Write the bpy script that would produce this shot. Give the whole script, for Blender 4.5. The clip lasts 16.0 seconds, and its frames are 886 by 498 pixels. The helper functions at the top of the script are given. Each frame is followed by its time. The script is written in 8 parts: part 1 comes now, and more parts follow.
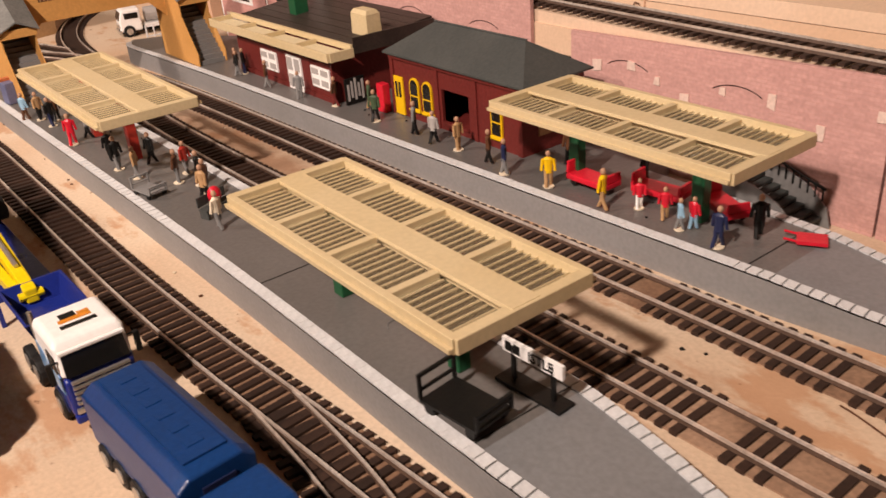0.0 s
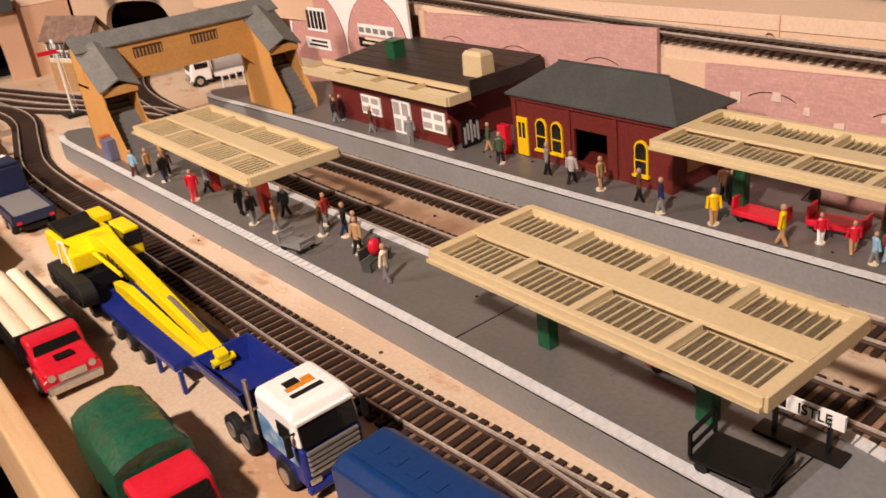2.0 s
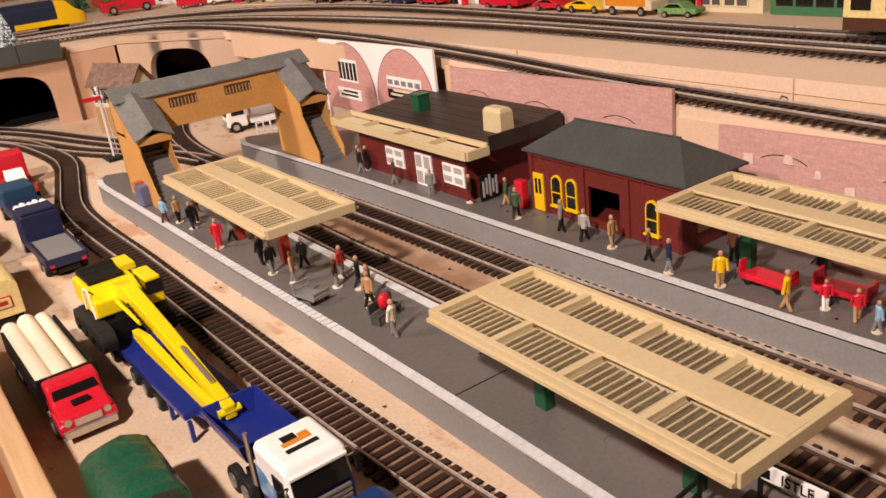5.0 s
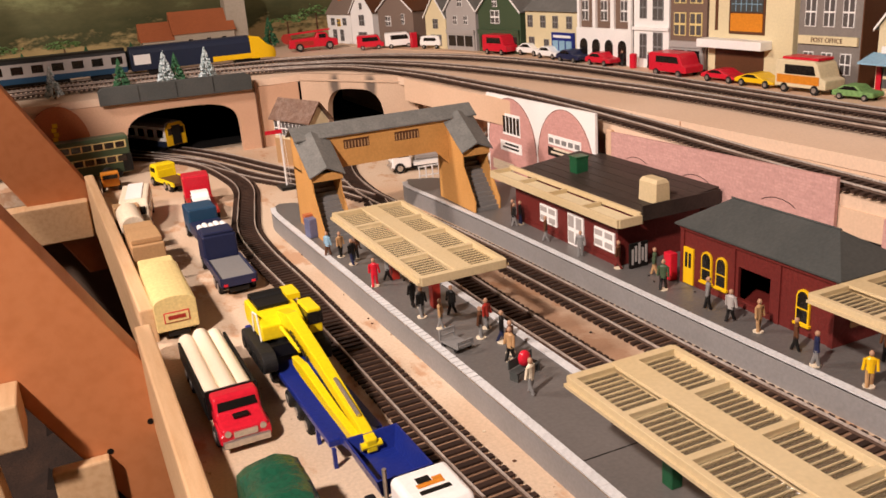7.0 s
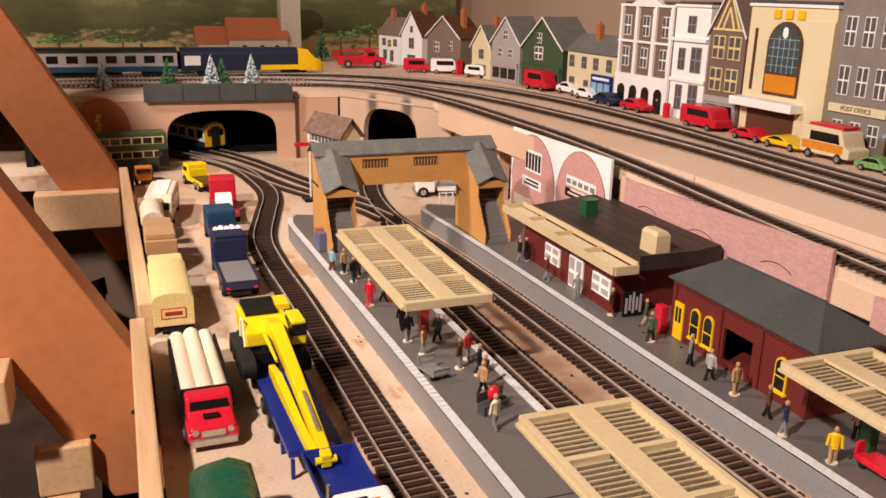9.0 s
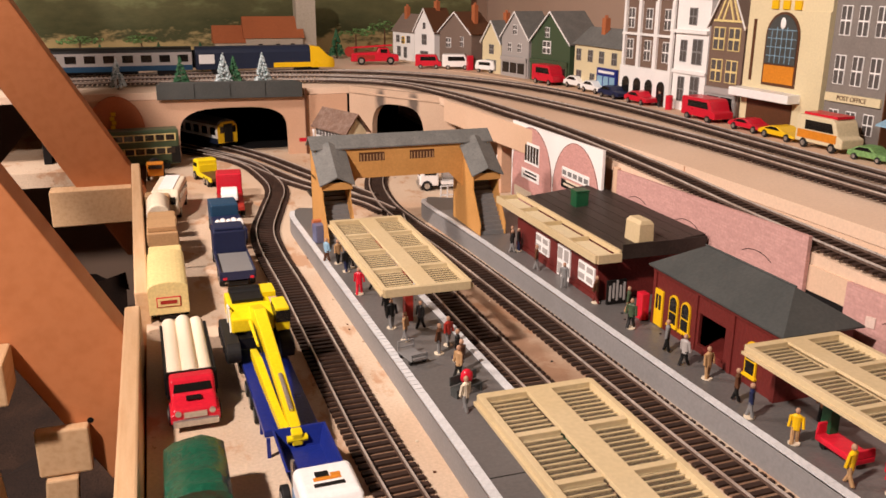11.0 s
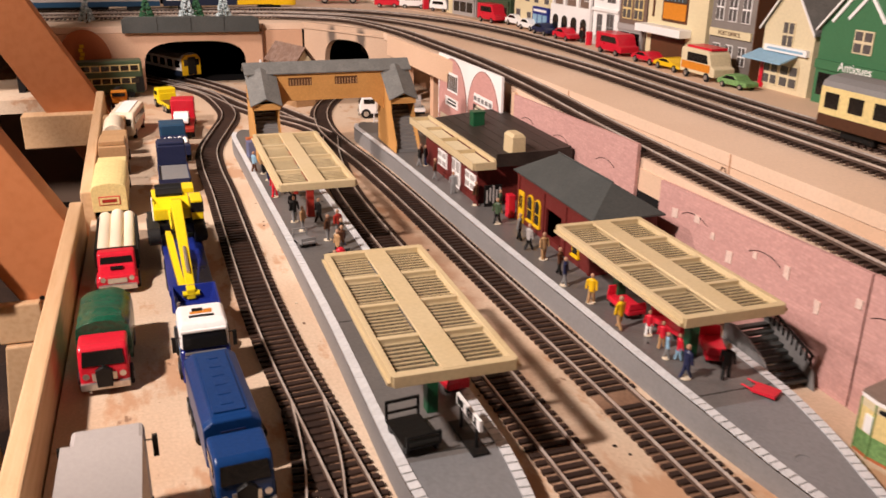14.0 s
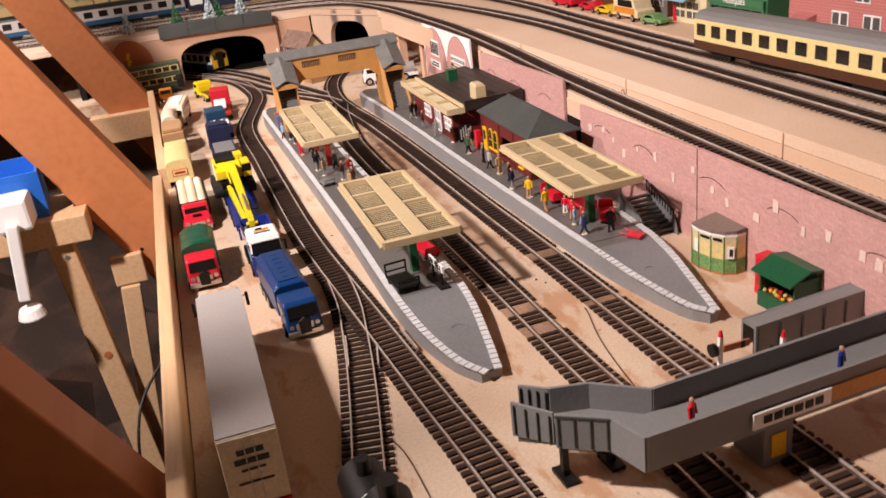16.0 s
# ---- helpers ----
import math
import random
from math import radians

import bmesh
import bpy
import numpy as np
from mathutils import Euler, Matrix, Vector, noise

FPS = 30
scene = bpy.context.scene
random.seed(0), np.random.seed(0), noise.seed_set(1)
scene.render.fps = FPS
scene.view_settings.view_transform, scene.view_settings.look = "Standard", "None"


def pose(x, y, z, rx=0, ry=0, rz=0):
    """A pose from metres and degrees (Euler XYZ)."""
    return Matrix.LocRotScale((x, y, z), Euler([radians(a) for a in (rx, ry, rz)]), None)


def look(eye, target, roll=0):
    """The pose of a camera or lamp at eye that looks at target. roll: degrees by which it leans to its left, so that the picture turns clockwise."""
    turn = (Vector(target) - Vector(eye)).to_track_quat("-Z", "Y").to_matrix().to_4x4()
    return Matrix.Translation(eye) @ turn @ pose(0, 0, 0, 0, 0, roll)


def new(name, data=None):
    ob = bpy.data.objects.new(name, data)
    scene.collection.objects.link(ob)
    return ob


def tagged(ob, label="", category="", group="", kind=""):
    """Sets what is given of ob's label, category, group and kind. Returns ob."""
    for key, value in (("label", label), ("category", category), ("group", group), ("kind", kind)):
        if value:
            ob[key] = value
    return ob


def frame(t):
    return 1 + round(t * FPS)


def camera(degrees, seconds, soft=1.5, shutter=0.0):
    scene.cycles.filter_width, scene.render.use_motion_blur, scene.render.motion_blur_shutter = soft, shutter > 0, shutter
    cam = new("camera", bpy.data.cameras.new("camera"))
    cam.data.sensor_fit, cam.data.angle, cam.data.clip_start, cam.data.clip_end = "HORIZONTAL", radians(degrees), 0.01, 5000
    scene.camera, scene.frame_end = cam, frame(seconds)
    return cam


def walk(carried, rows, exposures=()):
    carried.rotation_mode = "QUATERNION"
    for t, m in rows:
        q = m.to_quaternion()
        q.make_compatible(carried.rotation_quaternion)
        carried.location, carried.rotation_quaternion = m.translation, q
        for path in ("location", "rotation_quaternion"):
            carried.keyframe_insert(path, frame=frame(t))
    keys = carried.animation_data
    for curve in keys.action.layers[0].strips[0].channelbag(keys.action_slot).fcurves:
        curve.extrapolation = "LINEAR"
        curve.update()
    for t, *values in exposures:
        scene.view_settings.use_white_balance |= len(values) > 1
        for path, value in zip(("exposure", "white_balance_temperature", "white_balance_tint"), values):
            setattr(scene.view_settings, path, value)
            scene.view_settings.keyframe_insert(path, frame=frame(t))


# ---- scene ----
# ---- the camera and its walk ----
cam = camera(55.0, 16.0, soft=1.6, shutter=0.3)
PATH = [
    (0, (-0.126, -0.169, 0.202), (0.92, 1.268, -0.716), -4.7),
    (0.5, (-0.142, -0.132, 0.204), (0.909, 1.287, -0.735), -5.2),
    (1, (-0.166, -0.102, 0.204), (0.922, 1.292, -0.732), -5.5),
    (1.5, (-0.183, -0.099, 0.211), (0.947, 1.269, -0.713), -5.5),
    (2, (-0.185, -0.106, 0.213), (0.883, 1.355, -0.64), -7.1),
    (2.5, (-0.177, -0.118, 0.212), (0.855, 1.389, -0.601), -8.0),
    (3, (-0.171, -0.117, 0.216), (0.885, 1.378, -0.589), -7.7),
    (5.5, (-0.176, -0.126, 0.23), (0.808, 1.459, -0.489), -6.2),
    (6, (-0.183, -0.133, 0.239), (0.667, 1.545, -0.44), -5.0),
    (6.5, (-0.185, -0.134, 0.243), (0.596, 1.586, -0.415), -4.7),
    (7, (-0.184, -0.136, 0.242), (0.573, 1.6, -0.4), -4.2),
    (7.5, (-0.177, -0.137, 0.246), (0.567, 1.61, -0.381), -3.7),
    (8, (-0.174, -0.139, 0.246), (0.569, 1.616, -0.362), -1.4),
    (8.5, (-0.171, -0.149, 0.251), (0.588, 1.602, -0.344), 1.0),
    (9, (-0.157, -0.156, 0.247), (0.517, 1.633, -0.339), 1.2),
    (11.5, (-0.124, -0.191, 0.245), (0.482, 1.621, -0.347), 0.3),
    (12, (-0.115, -0.2, 0.238), (0.496, 1.611, -0.351), 0.0),
    (12.5, (-0.111, -0.201, 0.235), (0.506, 1.609, -0.352), -0.8),
    (13, (-0.103, -0.206, 0.233), (0.517, 1.602, -0.356), -1.3),
    (13.5, (-0.102, -0.244, 0.225), (0.511, 1.556, -0.396), 0.1),
    (14, (-0.084, -0.316, 0.246), (0.509, 1.458, -0.462), 0.8),
    (14.5, (-0.07, -0.385, 0.251), (0.507, 1.392, -0.464), -0.1),
    (15, (-0.079, -0.45, 0.268), (0.419, 1.327, -0.503), -1.4),
    (15.5, (-0.091, -0.514, 0.296), (0.391, 1.255, -0.504), -1.9),
    (16, (-0.11, -0.553, 0.295), (0.38, 1.217, -0.498), -7.1),
]
TONE = [(0, -0.08, 6850, 10), (3, -0.07, 6800, 10), (5.5, -0.06, 6700, 10), (9, -0.01, 6600, 10), (12.5, -0.02, 6500, 10), (14.5, 0.12, 6350, 10), (15.5, 0.2, 6150, 10), (16, 0.2, 6150, 10)]
walk(cam, [(t, look(eye, target, roll)) for t, eye, target, roll in PATH], TONE)


# ---- world, room light and far fill ----
world = bpy.data.worlds.new("world")
scene.world = world
world.use_nodes = True
world.node_tree.nodes["Background"].inputs[0].default_value = (1.0, 0.8, 0.6, 1)
world.node_tree.nodes["Background"].inputs[1].default_value = 0.0015


def disk_light(name, at, target, watts, size, color):
    data = bpy.data.lights.new(name, "AREA")
    data.shape, data.size, data.energy, data.color = "DISK", size, watts, color
    ob = new(name, data)
    ob.matrix_basis = look(at, target)
    return ob


disk_light("loft_lamp", (-0.68, -0.15, 0.84), (0.10, 0.50, 0.0), 20.6, 0.06, (1.0, 0.835, 0.765))
# fill added to lift the tunnel end; no lamp is known there
disk_light("loft_lamp_far", (-0.75, 0.72, 0.74), (-0.02, 1.20, 0.10), 12.5, 0.15, (1.0, 0.835, 0.765))


# ---- materials ----
def material(name, color, rough=0.6, metal=0.0, var=0.12, scale=60.0, bump=0.15, second=None, second_scale=14.0, second_amount=0.5, stretch=None, spec=0.33, per_object=0.0):
    """A painted or natural surface: grain at a small scale, blotches at a larger one, fine relief."""
    m = bpy.data.materials.new(name)
    m.use_nodes = True
    nt = m.node_tree
    n, l = nt.nodes, nt.links
    b = n["Principled BSDF"]
    b.inputs["Roughness"].default_value, b.inputs["Metallic"].default_value = rough, metal
    b.inputs["Specular IOR Level"].default_value = spec
    tc = n.new("ShaderNodeTexCoord")
    mp = n.new("ShaderNodeMapping")
    l.new(tc.outputs["Object"], mp.inputs[0])
    if stretch:
        mp.inputs["Scale"].default_value = stretch
    f = n.new("ShaderNodeTexNoise")
    f.inputs["Scale"].default_value, f.inputs["Detail"].default_value = scale * 8, 4
    l.new(mp.outputs[0], f.inputs["Vector"])
    g = n.new("ShaderNodeTexNoise")
    g.inputs["Scale"].default_value, g.inputs["Detail"].default_value = second_scale, 3
    l.new(mp.outputs[0], g.inputs["Vector"])
    r1 = n.new("ShaderNodeMapRange")
    r1.inputs[1].default_value, r1.inputs[2].default_value = 0.3, 0.7
    r1.inputs[3].default_value, r1.inputs[4].default_value = 1 - var, 1 + var
    l.new(f.outputs[0], r1.inputs[0])
    mix = n.new("ShaderNodeMix")
    mix.data_type = "RGBA"
    mix.inputs[6].default_value = (*color, 1)
    sec = second or tuple(c * 0.82 for c in color)
    mix.inputs[7].default_value = (*sec, 1)
    r2 = n.new("ShaderNodeMapRange")
    r2.inputs[1].default_value, r2.inputs[2].default_value = 0.42, 0.68
    r2.inputs[4].default_value = second_amount
    l.new(g.outputs[0], r2.inputs[0])
    l.new(r2.outputs[0], mix.inputs[0])
    mul = n.new("ShaderNodeVectorMath")
    mul.operation = "SCALE"
    l.new(mix.outputs[2], mul.inputs[0])
    last = r1.outputs[0]
    if per_object:
        oi = n.new("ShaderNodeObjectInfo")
        r3 = n.new("ShaderNodeMapRange")
        r3.inputs[3].default_value, r3.inputs[4].default_value = 1 - per_object, 1 + per_object
        l.new(oi.outputs["Random"], r3.inputs[0])
        mm = n.new("ShaderNodeMath")
        mm.operation = "MULTIPLY"
        l.new(last, mm.inputs[0])
        l.new(r3.outputs[0], mm.inputs[1])
        last = mm.outputs[0]
    l.new(last, mul.inputs["Scale"])
    l.new(mul.outputs[0], b.inputs["Base Color"])
    rr = n.new("ShaderNodeMapRange")
    rr.inputs[3].default_value, rr.inputs[4].default_value = max(0.05, rough - 0.1), min(1, rough + 0.1)
    l.new(g.outputs[0], rr.inputs[0])
    l.new(rr.outputs[0], b.inputs["Roughness"])
    if bump:
        bp = n.new("ShaderNodeBump")
        bp.inputs["Strength"].default_value, bp.inputs["Distance"].default_value = bump, 0.001
        l.new(f.outputs[0], bp.inputs["Height"])
        l.new(bp.outputs[0], b.inputs["Normal"])
    return m


def brick_material(name, color, mortar, bw, bh, axis="YZ"):
    """Printed brick paper: small bricks with paler joints."""
    m = material(name, color, 0.75, var=0.1, second=tuple(c * 0.85 for c in color), second_scale=9, bump=0.1)
    n, l = m.node_tree.nodes, m.node_tree.links
    tc = n["Texture Coordinate"]
    sp = n.new("ShaderNodeSeparateXYZ")
    cb = n.new("ShaderNodeCombineXYZ")
    l.new(tc.outputs["Object"], sp.inputs[0])
    l.new(sp.outputs[axis[0]], cb.inputs[0])
    l.new(sp.outputs[axis[1]], cb.inputs[1])
    bt = n.new("ShaderNodeTexBrick")
    bt.inputs["Scale"].default_value = 1.0
    bt.inputs["Brick Width"].default_value, bt.inputs["Row Height"].default_value = bw, bh
    bt.inputs["Mortar Size"].default_value = bh * 0.12
    bt.inputs["Color1"].default_value, bt.inputs["Color2"].default_value = (1, 1, 1, 1), (0.86, 0.84, 0.84, 1)
    bt.inputs["Mortar"].default_value = (*mortar, 1)
    l.new(cb.outputs[0], bt.inputs["Vector"])
    b = n["Principled BSDF"]
    src = b.inputs["Base Color"].links[0].from_socket
    mx = n.new("ShaderNodeMix")
    mx.data_type, mx.blend_type = "RGBA", "MULTIPLY"
    mx.inputs[0].default_value = 1
    l.new(src, mx.inputs[6])
    l.new(bt.outputs["Color"], mx.inputs[7])
    l.new(mx.outputs[2], b.inputs["Base Color"])
    return m


def glass_material(name, dust=0.0):
    """Clear thin glazing; dust mixes in a film of cream haze."""
    m = bpy.data.materials.new(name)
    m.use_nodes = True
    n, l = m.node_tree.nodes, m.node_tree.links
    n.remove(n["Principled BSDF"])
    t, g, x, f = (n.new("ShaderNodeBsdfTransparent"), n.new("ShaderNodeBsdfGlossy"), n.new("ShaderNodeMixShader"), n.new("ShaderNodeFresnel"))
    t.inputs[0].default_value = (0.93, 0.93, 0.88, 1)
    f.inputs["IOR"].default_value = 1.42
    g.inputs["Roughness"].default_value = 0.06
    l.new(f.outputs[0], x.inputs[0])
    l.new(t.outputs[0], x.inputs[1])
    l.new(g.outputs[0], x.inputs[2])
    d, y = n.new("ShaderNodeBsdfDiffuse"), n.new("ShaderNodeMixShader")
    d.inputs[0].default_value = (0.62, 0.48, 0.30, 1)
    noise, mul = n.new("ShaderNodeTexNoise"), n.new("ShaderNodeMath")
    noise.inputs["Scale"].default_value = 35
    mul.operation = "MULTIPLY"
    mul.inputs[1].default_value = dust * 2
    l.new(noise.outputs[0], mul.inputs[0])
    l.new(mul.outputs[0], y.inputs[0])
    l.new(x.outputs[0], y.inputs[1])
    l.new(d.outputs[0], y.inputs[2])
    l.new(y.outputs[0], n["Material Output"].inputs[0])
    return m


def worn_board(name, color, second, worn, glue):
    """Painted board, scuffed through to the orange wood in ragged patches, with dark specks of old glue."""
    m = material(name, color, 0.8, var=0.09, second=second, second_scale=7.5, second_amount=0.7, bump=0.3)
    n, l = m.node_tree.nodes, m.node_tree.links
    tc, b = n["Texture Coordinate"], n["Principled BSDF"]
    src = b.inputs["Base Color"].links[0].from_socket
    for scale, detail, lo, hi, amount, tint, squash in ((26, 8, 0.54, 0.60, 0.75, worn, (1, 0.45, 1)), (70, 6, 0.66, 0.70, 0.7, glue, (1, 0.6, 1)), (190, 3, 0.70, 0.74, 0.6, glue, (1, 1, 1))):
        mp = n.new("ShaderNodeMapping")
        mp.inputs["Scale"].default_value = squash
        l.new(tc.outputs["Object"], mp.inputs[0])
        nz = n.new("ShaderNodeTexNoise")
        nz.inputs["Scale"].default_value, nz.inputs["Detail"].default_value, nz.inputs["Roughness"].default_value = scale, detail, 0.62
        l.new(mp.outputs[0], nz.inputs["Vector"])
        r = n.new("ShaderNodeMapRange")
        r.inputs[1].default_value, r.inputs[2].default_value, r.inputs[4].default_value = lo, hi, amount
        l.new(nz.outputs[0], r.inputs[0])
        mx = n.new("ShaderNodeMix")
        mx.data_type = "RGBA"
        l.new(r.outputs[0], mx.inputs[0])
        l.new(src, mx.inputs[6])
        mx.inputs[7].default_value = (*tint, 1)
        src = mx.outputs[2]
    # brown band between the two middle tracks: stain plus canopy shade in the colour
    mp = n.new("ShaderNodeMapping")
    mp.vector_type = "TEXTURE"
    mp.inputs["Location"].default_value, mp.inputs["Scale"].default_value = (0.103, 0.30, 0.0), (0.030, 0.50, 1.0)
    l.new(tc.outputs["Object"], mp.inputs[0])
    gr = n.new("ShaderNodeTexGradient")
    gr.gradient_type = "SPHERICAL"
    l.new(mp.outputs[0], gr.inputs[0])
    nz = n.new("ShaderNodeTexNoise")
    nz.inputs["Scale"].default_value, nz.inputs["Detail"].default_value, nz.inputs["Roughness"].default_value = 38, 7, 0.65
    l.new(tc.outputs["Object"], nz.inputs["Vector"])
    k = n.new("ShaderNodeMath")
    k.operation = "MULTIPLY"
    l.new(gr.outputs["Fac"], k.inputs[0])
    l.new(nz.outputs[0], k.inputs[1])
    r = n.new("ShaderNodeMapRange")
    r.inputs[1].default_value, r.inputs[2].default_value, r.inputs[4].default_value = 0.08, 0.42, 0.8
    l.new(k.outputs[0], r.inputs[0])
    mx = n.new("ShaderNodeMix")
    mx.data_type = "RGBA"
    l.new(r.outputs[0], mx.inputs[0])
    l.new(src, mx.inputs[6])
    mx.inputs[7].default_value = (0.27, 0.135, 0.07, 1)
    l.new(mx.outputs[2], b.inputs["Base Color"])
    return m


